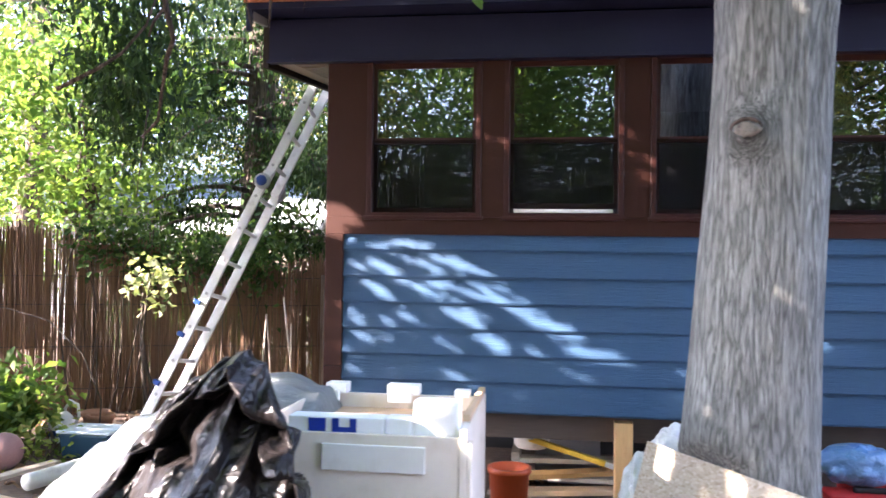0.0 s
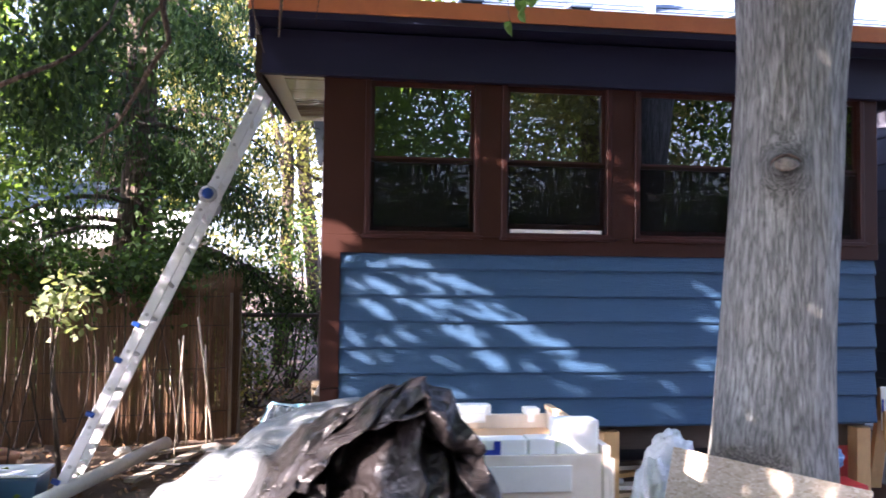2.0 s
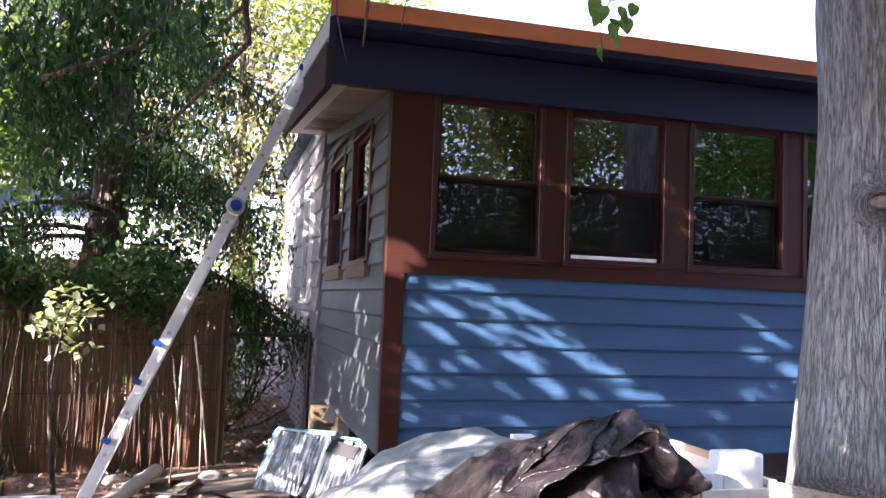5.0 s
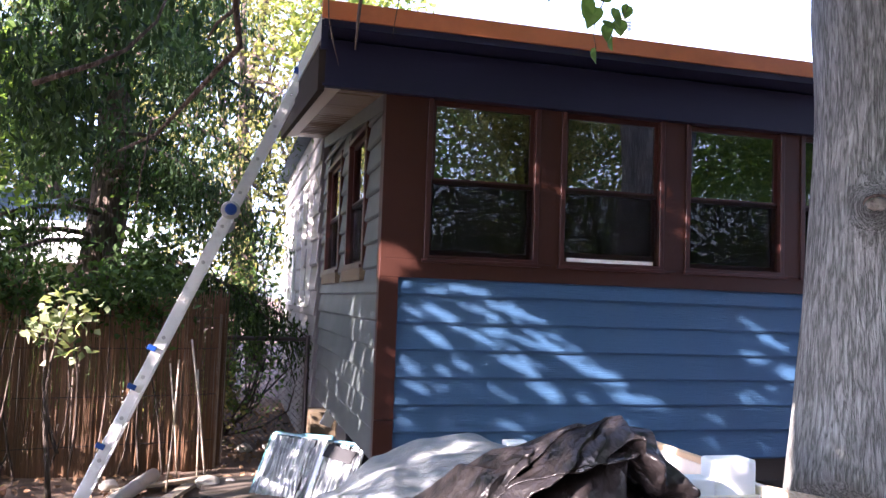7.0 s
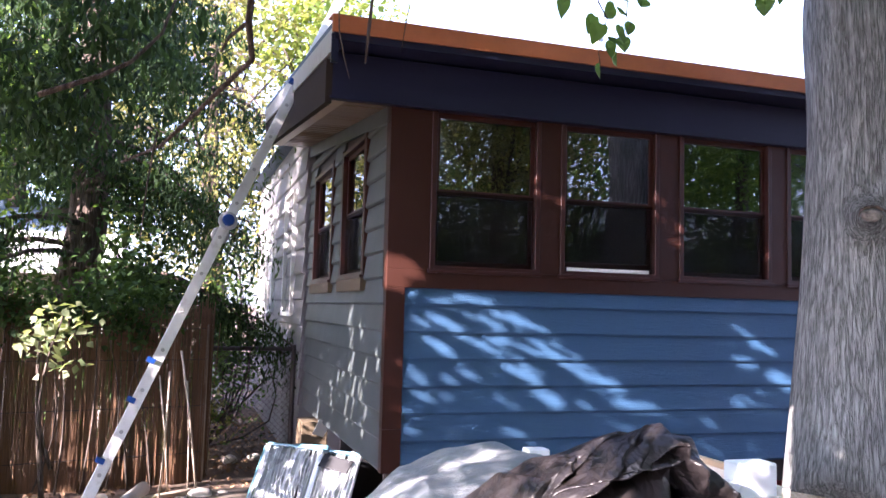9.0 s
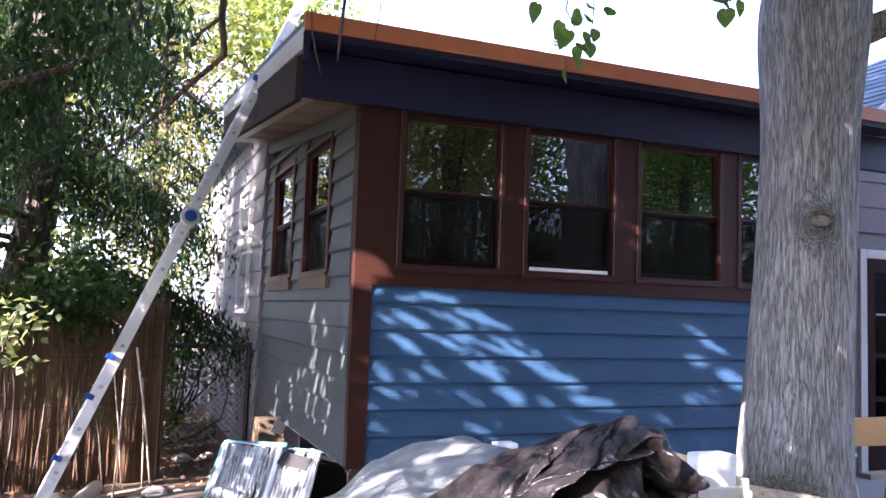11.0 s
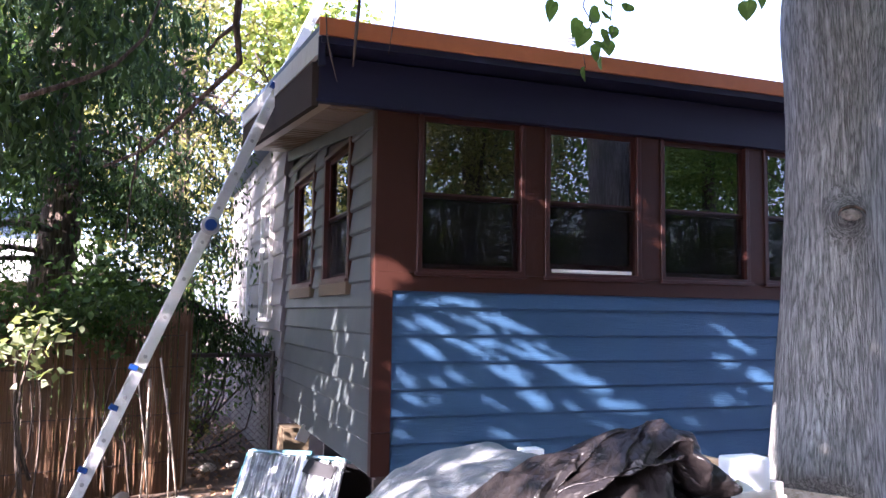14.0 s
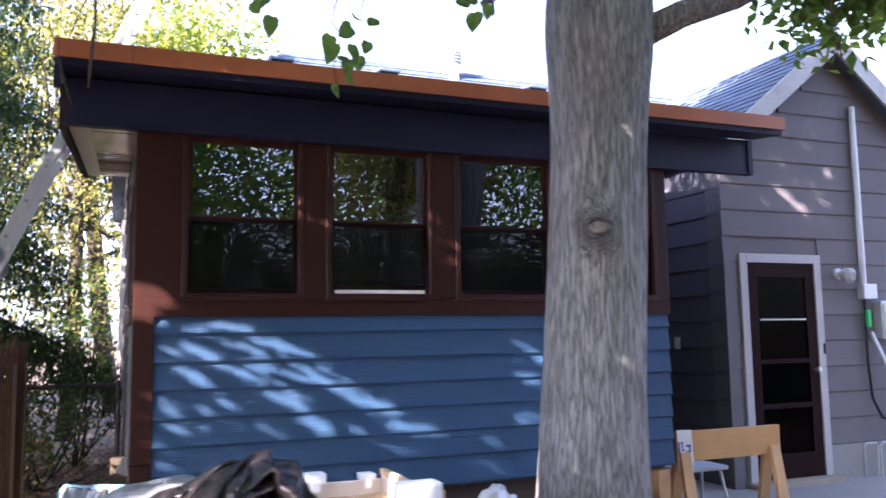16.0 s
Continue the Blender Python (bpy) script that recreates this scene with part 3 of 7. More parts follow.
# side wall, facing -x
def side_board(y0, y1, z0, z1):
    bm = lap_board(0, y1 - y0, z0, z1, 0, M_GREY)
    return moved(bm, pose(FX0 + 0.008, y1, 0, 0, 0, -90))


SIDE_TOPS = TOPS + [0.63]
def roof_z(y):
    return 2.735 + (y - 4.83) * 0.105


z = 1.568
rows = [(0.595, 0.772), (0.772, 0.930), (0.930, 1.088), (1.088, 1.247), (1.247, 1.406), (1.406, 1.568), (1.568, 1.726)]
rows += [(1.726 + 0.158 * k, 1.884 + 0.158 * k) for k in range(9)]
SWIN = [(5.60, 6.40), (6.82, 7.72)]
for lo, hi in rows:
    spans = [(4.96, BACK)]
    if hi > 1.75 and lo < 2.72:
        spans = [(4.96, 5.58), (6.42, 6.80), (7.74, BACK)]
    for a, b in spans:
        top = min(hi + 0.010, roof_z((a + b) / 2))
        if top - lo > 0.03:
            part("siding_board", side_board(a, b, lo - 0.004, top), M_GREY, sunroom)
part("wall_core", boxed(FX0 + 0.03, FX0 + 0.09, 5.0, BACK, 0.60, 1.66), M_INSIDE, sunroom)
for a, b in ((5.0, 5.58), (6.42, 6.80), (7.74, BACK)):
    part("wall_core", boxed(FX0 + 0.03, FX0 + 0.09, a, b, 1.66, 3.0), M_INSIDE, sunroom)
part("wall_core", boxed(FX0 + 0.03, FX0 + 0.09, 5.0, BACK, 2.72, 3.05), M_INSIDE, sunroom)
for a, b in SWIN:
    window_unit(sunroom, b - a, 0.96, pose(FX0 - 0.004, b, 1.755, 0, 0, -90), label="brown double-hung window above a bare wooden sill block")
    for y0, y1 in ((a - 0.025, a), (b, b + 0.025)):
        part("side_casing", boxed(FX0 - 0.02, FX0 + 0.03, y0, y1, 1.74, 2.73), M_BROWN, sunroom)
    part("sill_block", boxed(FX0 - 0.036, FX0 + 0.02, a - 0.03, b + 0.03, 1.655, 1.74, 0.003), M_SILL, sunroom, "bare wooden sill block")
# right wall, back wall and inside
part("wall_core", boxed(2.19, 2.245, 5.0, BACK, 0.60, 3.0), M_BROWN, sunroom)
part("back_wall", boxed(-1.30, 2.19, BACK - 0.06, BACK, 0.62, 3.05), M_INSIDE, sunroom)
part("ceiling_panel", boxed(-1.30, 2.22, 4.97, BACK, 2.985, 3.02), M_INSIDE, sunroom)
part("inner_post", boxed(1.50, 1.66, 5.68, 5.75, 0.62, 2.45, 0.01), M_CURTAIN, sunroom, "pale blue panel inside the sunroom")

lamp_in = thing("pendant_lamp", "small white pendant lamp hanging inside the sunroom", "lamp", (0.37, 5.21, 2.57))
part("shade", lathe([(0.040, 0.0), (0.038, 0.012), (0.022, 0.024), (0.008, 0.034)], 18), M_WHITE, lamp_in, smooth=True)
part("cord", tube(bmesh.new(), [(0, 0, 0.03), (0, 0, 0.415)], 0.004, 6), M_BLACK, lamp_in)

# roof: sloping slab, copper-brown front fascia, navy box under it, soffits
def slope_slab(x0, x1, y0, y1, za, zb, thick):
    return prism([(y0, za), (y1, zb), (y1, zb + thick), (y0, za + thick)], x0, x1, "x")


part("roof", slope_slab(-1.80, 3.09, 4.575, 8.6, 3.035, 3.46, 0.075), M_SHINGLE, sunroom, "blue-grey shingle roof")
bm = prism([(4.556, 3.022), (4.575, 3.022), (4.575, 3.112), (4.70, 3.127), (4.70, 3.132), (4.556, 3.118)], -1.825, 3.115, "x")
part("fascia", bm, M_FASCIA, sunroom, "copper-brown metal fascia")
part("eave_board", boxed(-1.81, 3.10, 4.578, 4.60, 2.985, 3.03), M_NAVY, sunroom)
part("eave_soffit", slope_slab(-1.79, 3.08, 4.60, 4.86, 2.985, 3.012, 0.02), M_NAVY, sunroom)
part("front_beam", boxed(-1.78, 3.03, 4.842, 4.889, 2.745, 3.0, 0.004), M_NAVY, sunroom, "dark navy box beam under the eave")
part("beam_lip", boxed(-1.78, 3.04, 4.832, 4.889, 2.728, 2.745, 0.003), M_NAVY, sunroom)
part("beam_end", boxed(3.0, 3.045, 4.828, 4.889, 2.735, 3.0, 0.003), M_NAVY, sunroom)
part("fascia_end_cap", boxed(-1.822, -1.786, 4.585, 4.609, 2.86, 3.02), M_NAVY, sunroom)
# side eave: board fascia and soffit slats
part("side_fascia", slope_slab(-1.815, -1.79, 4.61, 8.35, 2.935, 3.33, 0.125), M_DRIP, sunroom, "weathered pale metal drip edge")
part("side_board", slope_slab(-1.806, -1.768, 4.84, 8.35, 2.70, 3.08, 0.255), M_EAVE, sunroom, "weathered brown board under the drip edge")
part("soffit_backing", slope_slab(-1.768, -1.38, 4.86, 8.30, 2.80, 3.17, 0.02), M_NAVY, sunroom)
y = 4.90
while y < 8.2:
    part("soffit_board", slope_slab(-1.655, -1.38, y, y + 0.108 + 0.012 * math.sin(y * 37), roof_z(y) + 0.005, roof_z(y + 0.125) + 0.005 + 0.006 * math.sin(y * 91), 0.02), M_SOFFIT, sunroom)
    y += 0.135
part("soffit_strip", slope_slab(-1.767, -1.658, 4.90, 8.30, roof_z(4.90) + 0.004, roof_z(8.30) + 0.004, 0.02), M_STRIPWOOD, sunroom, "pale unpainted soffit edge board")
part("soffit_frieze", slope_slab(-1.40, -1.372, 4.96, BACK, roof_z(4.96) - 0.10, roof_z(BACK) - 0.10, 0.10), M_GREY, sunroom)
# black sheet added so that the open space under the floor looks unlit
part("crawl_dark_sheet", boxed(-1.30, 2.19, 6.60, 6.64, -0.02, 0.555), M_BLACK, sunroom, "black sheet standing in for the dark hollow under the floor")
# posts under the floor
for x, y, w in ((0.435, 4.93, 0.105), (2.18, 4.94, 0.10), (0.6, 7.0, 0.11), (2.18, 7.4, 0.11)):
    part("post", boxed(x - w / 2, x + w / 2, y, y + w, -0.02, 0.555, 0.004), M_WOOD, sunroom, "unpainted square wooden post")
part("pier_block", boxed(-1.50, -1.28, 7.30, 7.62, 0.30, 0.56, 0.006), M_SILL, sunroom, "pale wooden support block")
part("pier_block", boxed(-1.50, -1.28, 7.30, 7.62, -0.02, 0.30, 0.006), M_CONCRETE, sunroom)


# ---- main house behind, and the wing with the door ----
main = thing("house", "pale grey house with blue-grey shingle roof behind the sunroom", "house")
MX0, MX1, MY0, MY1 = -1.42, 7.6, BACK + 0.02, 12.9
part("wall", boxed(MX0 + 0.02, MX1, MY0 + 0.012, MY1, 0.0, 3.30), M_WHITE_SIDING, main)
for k in range(13):
    lo = 0.10 + 0.25 * k
    bm = moved(lap_board(0, MY1 - MY0, lo, lo + 0.258, 0, None), pose(MX0 + 0.014, MY1, 0, 0, 0, -90))
    part("siding_board", bm, M_WHITE_SIDING, main)
for a, b, z0, z1 in ((8.75, 9.45, 1.45, 2.75), (10.6, 11.4, 1.45, 2.75)):
    window_unit(main, b - a, z1 - z0, pose(MX0 - 0.02, b, z0, 0, 0, -90), screen_low=False, frame_mat=M_WHITE, label="white framed double-hung window")
def shingled(parent, corner, along, up, rows_n, cols_n, material, jitter=0.004):
    """A roof plane of real shingle courses, joined: corner, the way along the eave and the way up the slope."""
    a, u = Vector(along), Vector(up)
    nrm = a.cross(u).normalized()
    bm = bmesh.new()
    rnd = random.Random(3)
    for r in range(rows_n):
        f = -0.5 * (r % 2)
        for c in range(cols_n + 1):
            s0, s1 = max(0, (c + f) / cols_n), min(1, (c + f + 0.97) / cols_n)
            if s1 <= s0:
                continue
            lift = 0.012 + rnd.random() * jitter
            p = [Vector(corner) + a * s + u * t for s, t in ((s0, r / rows_n), (s1, r / rows_n), (s1, (r + 1.08) / rows_n), (s0, (r + 1.08) / rows_n))]
            q = [p[0] + nrm * lift, p[1] + nrm * lift, p[2] + nrm * 0.001, p[3] + nrm * 0.001]
            vs = [bm.verts.new(v) for v in q] + [bm.verts.new(v) for v in (p[0], p[1])]
            bm.faces.new(vs[:4])
            bm.faces.new((vs[4], vs[5], vs[1], vs[0]))
    ob = part("roof_shingles", bm, material, parent, "weathered blue-grey asphalt shingles")
    return tagged(ob, kind="stuff")


RZ, RY = 5.32, 10.5
HX = 0.45
bm = bmesh.new()
ev = [bm.verts.new(p) for p in ((MX0 - 0.15, 7.9, 3.30), (MX1, 7.9, 3.30), (MX1, 13.1, 3.30), (MX0 - 0.15, 13.1, 3.30))]
rg = [bm.verts.new(p) for p in ((HX, RY, RZ - 0.02), (MX1, RY, RZ - 0.02))]
for f in ((ev[0], ev[1], rg[1], rg[0]), (ev[1], ev[2], rg[1]), (ev[2], ev[3], rg[0], rg[1]), (ev[3], ev[0], rg[0]), (ev[3], ev[2], ev[1], ev[0])):
    bm.faces.new(f)
part("roof", bm, M_SHINGLE, main)
shingled(main, (HX, 7.9, 3.34), (MX1 - HX, 0, 0), (0, RY - 7.9, RZ - 3.34), 18, 34, M_SHINGLE)


def pipe_vent(x, y, z, h):
    v = thing("roof_vent", "white metal roof vent pipe with a louvred cap", "roof vent", (x, y, z))
    part("pipe", moved(lathe([(0.075, -0.25), (0.075, h - 0.14)]), pose(0, 0, 0)), M_WHITE, v, smooth=False)
    for k in range(3):
        zz = h - 0.14 + 0.045 * k
        part("cap_ring", lathe([(0.10, zz), (0.115, zz + 0.012), (0.09, zz + 0.034), (0.07, zz + 0.04)]), M_GALV, v)
    part("cap", lathe([(0.11, h), (0.10, h + 0.02), (0.03, h + 0.035)]), M_WHITE, v)
    return v


def low_vent(x, y, z):
    v = thing("box_vent", "low dark metal box vent on the shingle roof", "roof vent", (x, y, z), group="box vents on the roof")
    part("base", boxed(-0.13, 0.13, -0.13, 0.13, -0.16, 0.03, 0.005), M_BLACK, v)
    part("hood", moved(boxed(-0.15, 0.15, -0.17, 0.15, 0.03, 0.075, 0.02), pose(0, 0, 0, 8)), M_SHINGLE, v)


def main_roof_z(y):
    return 3.34 + (RZ - 3.34) * (y - 7.9) / (RY - 7.9)


pipe_vent(2.85, 10.25, main_roof_z(10.25), 0.36)
for x in (0.35, 1.75, 3.95):
    low_vent(x, 9.95, main_roof_z(9.95) + 0.06)

# wing
WX, WY, PITCH = 3.76, 6.04, 0.79
RX, RIDGE = 5.18, 4.43
WX1, EAVE = 2 * RX - WX, RIDGE - (RX - WX) * PITCH
wing = thing("house_wing", "taupe gabled house wing with a dark red glazed door", "house")
outline = [(WX, 0.0), (WX1, 0.0), (WX1, EAVE), (RX, RIDGE - 0.02), (WX, EAVE)]
part("wall", prism(outline, WY + 0.012, WY + 0.20, "y"), M_TAUPE, wing)
part("wall", boxed(WX + 0.015, WX + 0.2, WY + 0.2, BACK + 0.1, 0.0, EAVE), M_TAUPE, wing)
DX0, DX1, DTOP = 3.93, 4.93, 2.26
lo = 0.42
while lo < RIDGE - 0.05:
    hi = min(lo + 0.25, RIDGE - 0.04)
    a, b = WX, WX1
    if hi > EAVE:
        t = (hi - EAVE) / PITCH
        a, b = WX + t, min(WX1, 2 * RX - WX - t)
    spans = [(a, b)]
    if lo < DTOP:
        spans = [(a, DX0), (DX1, b)]
    for s, e in spans:
        if e - s > 0.05:
            part("siding_board", lap_board(s, e, lo, hi + 0.01, WY, M_TAUPE, proud=0.014), M_TAUPE, wing)
    lo += 0.25
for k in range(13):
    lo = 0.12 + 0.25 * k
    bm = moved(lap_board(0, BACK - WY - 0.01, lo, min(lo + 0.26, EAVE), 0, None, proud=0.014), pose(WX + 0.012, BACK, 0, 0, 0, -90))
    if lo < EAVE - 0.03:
        # these boards take the taupe that has shade in its colour
        part("siding_board", bm, M_TAUPE_SHADED, wing)
part("foundation", boxed(DX1 + 0.01, WX1, WY - 0.012, WY + 0.01, 0.0, 0.42), M_CONCRETE, wing, "painted concrete foundation strip")
part("corner_trim", boxed(WX - 0.006, WX + 0.12, WY - 0.02, WY + 0.01, 0.08, 2.2, 0.003), M_TAUPE, wing)
# roof planes of the wing
sl = (RX - WX + 0.14)
bm = bmesh.new()
for sgn in (-1, 1):
    xe, ze = RX + sgn * sl, RIDGE - sl * PITCH
    pr = [(RX, WY - 0.16, RIDGE), (xe, WY - 0.16, ze), (xe, 10.4, ze), (RX, 10.4, RIDGE)]
    top = [bm.verts.new(Vector(p) + Vector((0, 0, 0.09))) for p in pr]
    bot = [bm.verts.new(p) for p in pr]
    bm.faces.new(top)
    bm.faces.new(bot[::-1])
    for i in range(4):
        bm.faces.new((top[i], bot[i], bot[(i + 1) % 4], top[(i + 1) % 4]))
bmesh.ops.recalc_face_normals(bm, faces=bm.faces[:])
part("roof", bm, M_SHINGLE, wing)
shingled(wing, (RX - sl, 10.4, RIDGE - sl * PITCH + 0.092), (0, -(10.4 - WY + 0.16), 0), (sl, 0, sl * PITCH), 16, 28, M_SHINGLE)
for sgn in (-1, 1):
    ang = math.degrees(math.atan(PITCH)) * sgn
    ln = math.hypot(sl, sl * PITCH)
    b0 = boxed(0, ln, -0.02, 0.012, -0.14, 0.03, 0.003)
    m = pose(RX + sgn * sl, WY - 0.165, RIDGE - sl * PITCH + 0.06, 0, 0, 0) @ (Matrix.Scale(sgn * -1, 4, (1, 0, 0))) @ pose(0, 0, 0, 0, -math.degrees(math.atan(PITCH)), 0)
    bm = moved(b0, m)
    bmesh.ops.recalc_face_normals(bm, faces=bm.faces[:])
    part("rake_board", bm, M_DRIP, wing, "pale rake board")
# door
for x0, x1, z0, z1 in ((DX0, DX0 + 0.085, 0.12, DTOP), (DX1 - 0.085, DX1, 0.12, DTOP), (DX0, DX1, DTOP - 0.085, DTOP)):
    if x1 - x0 > 0.5:
        x0, x1 = x0 + 0.085, x1 - 0.085
    part("door_casing", boxed(x0, x1, WY - 0.035, WY + 0.012, z0, z1, 0.004), M_CASING, wing, "white door casing")
part("door_casing", boxed(DX0, DX0 + 0.085, WY - 0.035, WY + 0.012, DTOP - 0.001, DTOP + 0.001), M_CASING, wing)
part("threshold", boxed(DX0 - 0.03, DX1 + 0.05, WY - 0.16, WY + 0.02, 0.08, 0.15, 0.008), M_GREYWOOD, wing, "worn wooden threshold step")
d0, d1, dt = DX0 + 0.09, DX1 - 0.09, DTOP - 0.09
door = part("door", ring(d0, d1, 0.15, dt, 0.11, WY - 0.022, WY + 0.012, 0.23, 0.13), M_DOOR, wing, "dark red wooden door with four glass panes")
for z0, z1 in ((0.80, 0.845), (1.22, 1.26), (1.62, 1.65)):
    part("rail", boxed(d0 + 0.111, d1 - 0.111, WY - 0.02, WY + 0.010, z0, z1), M_DOOR, door)
for z0, z1 in ((0.38, 0.80), (0.845, 1.22), (1.26, 1.62), (1.65, dt - 0.13)):
    p = part("pane", boxed(d0 + 0.105, d1 - 0.105, WY - 0.006, WY - 0.002, z0 - 0.004, z1 + 0.004), M_DOOR_GLASS, door)
    p.visible_shadow = False
    # black sheet behind the glass in place of the unlit room
    part("dark_room_sheet", boxed(d0 + 0.11, d1 - 0.11, WY + 0.004, WY + 0.0115, z0, z1), M_BLACK, door)
part("glazing_strip", boxed(d0 + 0.13, d1 - 0.13, WY - 0.026, WY - 0.020, 1.628, 1.642), M_WHITE, door)
part("handle", moved(lathe([(0.012, 0), (0.012, 0.04), (0.028, 0.05), (0.03, 0.07), (0.015, 0.085)], 14), pose(d1 - 0.055, WY - 0.02, 1.15, 90)), M_GALV, door, "metal door knob")
part("hinge", boxed(DX1 - 0.03, DX1 - 0.005, WY - 0.043, WY - 0.034, 1.30, 1.40), M_BLACK, door)
# conduit, meter box, lamp, hose
bm = bmesh.new()
tube(bm, [(5.47, WY - 0.05, 3.80), (5.47, WY - 0.05, 1.95)], 0.032, 10)
conduit = thing("service_conduit", "grey metal conduit pipe running down the taupe wall", "conduit", (5.47, WY, 1.9))
for ob_bm, mat, nm in ((bm, M_GALV, "pipe"), (boxed(5.42, 5.60, WY - 0.10, WY - 0.012, 1.83, 1.98, 0.01), M_GALV, "junction_box"),
                       (boxed(5.46, 5.505, WY - 0.09, WY - 0.03, 1.55, 1.72, 0.006), M_GREEN, "tag")):
    part(nm, moved(ob_bm, pose(-5.47, -WY, -1.9)), mat, conduit, "bright green tag" if nm == "tag" else "")
bm = bmesh.new()
tube(bm, [(5.47, WY - 0.05, 1.85), (5.46, WY - 0.05, 1.2), (5.48, WY - 0.06, 0.85), (5.58, WY - 0.07, 0.66), (5.8, WY - 0.08, 0.60)], 0.014, 8)
part("cable", moved(bm, pose(-5.47, -WY, -1.9)), M_BLACK, conduit, "black cable", True)
meter = thing("meter_box", "pale grey electrical box on the taupe wall", "utility box", (5.78, WY, 1.65))
part("body", boxed(-0.17, 0.25, -0.12, -0.012, -0.22, 0.16, 0.015), M_GALV, meter)
part("cover", boxed(-0.14, 0.22, -0.132, -0.12, -0.19, 0.13, 0.006), M_WHITE, meter)
lamp = thing("wall_lamp", "small dark metal wall lamp beside the door", "lamp", (5.16, WY, 2.08))
part("base_plate", moved(lathe([(0.055, 0), (0.055, 0.03)], 18), pose(0, -0.012, 0, 90)), M_GALV, lamp)
part("shade", moved(lathe([(0.03, 0.03), (0.07, 0.10), (0.075, 0.16), (0.04, 0.19)], 18), pose(0, -0.02, 0, 100)), M_GREYPL, lamp)
pipe2 = thing("leaning_pipe", "pale metal pipe leaning against the taupe wall", "pipe", (5.75, WY - 0.2, 0.1))
part("tube", tube(bmesh.new(), [(0.25, -0.12, 0.0), (-0.22, 0.15, 1.4)], 0.025, 10), M_GALV, pipe2, smooth=True)
frame_r = thing("wire_stand", "small bent grey metal wire stand beside the door", "stand", (5.25, WY - 0.12, 0.10))
for dx in (0, 0.22):
    part("hoop", tube(bmesh.new(), [(dx, 0, 0), (dx, 0, 0.30), (dx + 0.03, 0, 0.33), (dx + 0.16, 0, 0.33), (dx + 0.18, 0, 0.30), (dx + 0.18, 0, 0)], 0.010, 6), M_GALV, frame_r)


# ---- trees and plants ----
def leaf_mesh(name, centres, size, material, parent, rng, droop=0.35, long=1.0, wide=0.62, label="", fold=0.18):
    """Many small folded leaves, one mesh. centres: an array of places; each leaf has its own turn and size."""
    n = len(centres)
    az = rng.uniform(0, 2 * np.pi, n)
    pitch = rng.normal(-droop, 0.55, n)
    roll = rng.uniform(-1.1, 1.1, n)
    s = size * rng.uniform(0.65, 1.3, n)
    ax = np.stack([np.cos(az) * np.cos(pitch), np.sin(az) * np.cos(pitch), np.sin(pitch)], 1)
    side = np.stack([-np.sin(az), np.cos(az), np.zeros(n)], 1)
    up = np.cross(ax, side)
    sd = side * np.cos(roll)[:, None] + up * np.sin(roll)[:, None]
    nm = np.cross(ax, sd)
    L, W = (s * long)[:, None], (s * wide)[:, None]
    base = centres - ax * L * 0.5
    tip = centres + ax * L * 0.5
    l1 = centres - ax * L * 0.08 + sd * W * 0.5 + nm * W * fold
    r1 = centres - ax * L * 0.08 - sd * W * 0.5 + nm * W * fold
    v = np.stack([base, l1, tip, r1], 1).reshape(-1, 3)
    me = bpy.data.meshes.new(name)
    k = np.arange(n, dtype=np.int32)[:, None] * 4
    tri = np.concatenate([k + 0, k + 2, k + 1, k + 0, k + 3, k + 2], 1).reshape(-1)
    me.vertices.add(len(v))
    me.vertices.foreach_set("co", v.astype(np.float32).reshape(-1))
    me.loops.add(len(tri))
    me.loops.foreach_set("vertex_index", tri)
    me.polygons.add(len(tri) // 3)
    me.polygons.foreach_set("loop_start", np.arange(0, len(tri), 3, dtype=np.int32))
    me.polygons.foreach_set("loop_total", np.full(len(tri) // 3, 3, np.int32))
    me.update()
    me.validate()
    me.materials.append(material)
    ob = new(name, me)
    if parent:
        ob.parent = parent
    if label:
        tagged(ob, label)
    return ob


def clumps(rng, centre, radii, count, per, spread, shell=0.55):
    """Leaf places in clumps scattered through an ellipsoid, denser to its outside."""
    d = rng.normal(size=(count, 3))
    d /= np.linalg.norm(d, axis=1)[:, None]
    r = (shell + (1 - shell) * rng.uniform(0, 1, count))[:, None]
    c = np.array(centre) + d * r * np.array(radii)
    p = np.repeat(c, per, 0) + rng.normal(size=(count * per, 3)) * np.array(spread)
    return p, c


# gaps in the crowns through which the sun reaches the walls: from (x, height) to (x, height) on the front wall, and a width class
GAPS_HIGH = [(-0.93, 1.6, -0.77, 1.59, 3), (-1.08, 1.58, -0.95, 1.58, 1), (-1.24, 1.5, -1.11, 1.44, 1), (-1.11, 1.49, -1.0, 1.46, 2), (-1.02, 1.45, -0.91, 1.42, 2),
             (-0.95, 1.54, -0.8, 1.48, 1), (-0.79, 1.5, -0.65, 1.42, 2), (-0.71, 1.53, -0.54, 1.49, 2), (-0.6, 1.49, -0.36, 1.41, 2), (-1.13, 1.36, -0.98, 1.27, 3),
             (-0.93, 1.38, -0.73, 1.3, 2), (-0.75, 1.38, -0.69, 1.34, 2), (-0.65, 1.36, -0.4, 1.27, 2), (-0.64, 1.29, -0.56, 1.26, 2), (-0.48, 1.37, -0.26, 1.25, 2),
             (-0.38, 1.38, -0.14, 1.26, 0), (-1.4, 1.8, -1.26, 1.77, 4), (-1.39, 1.7, -1.34, 1.69, 4), (-1.4, 1.51, -1.39, 1.38, 2)]
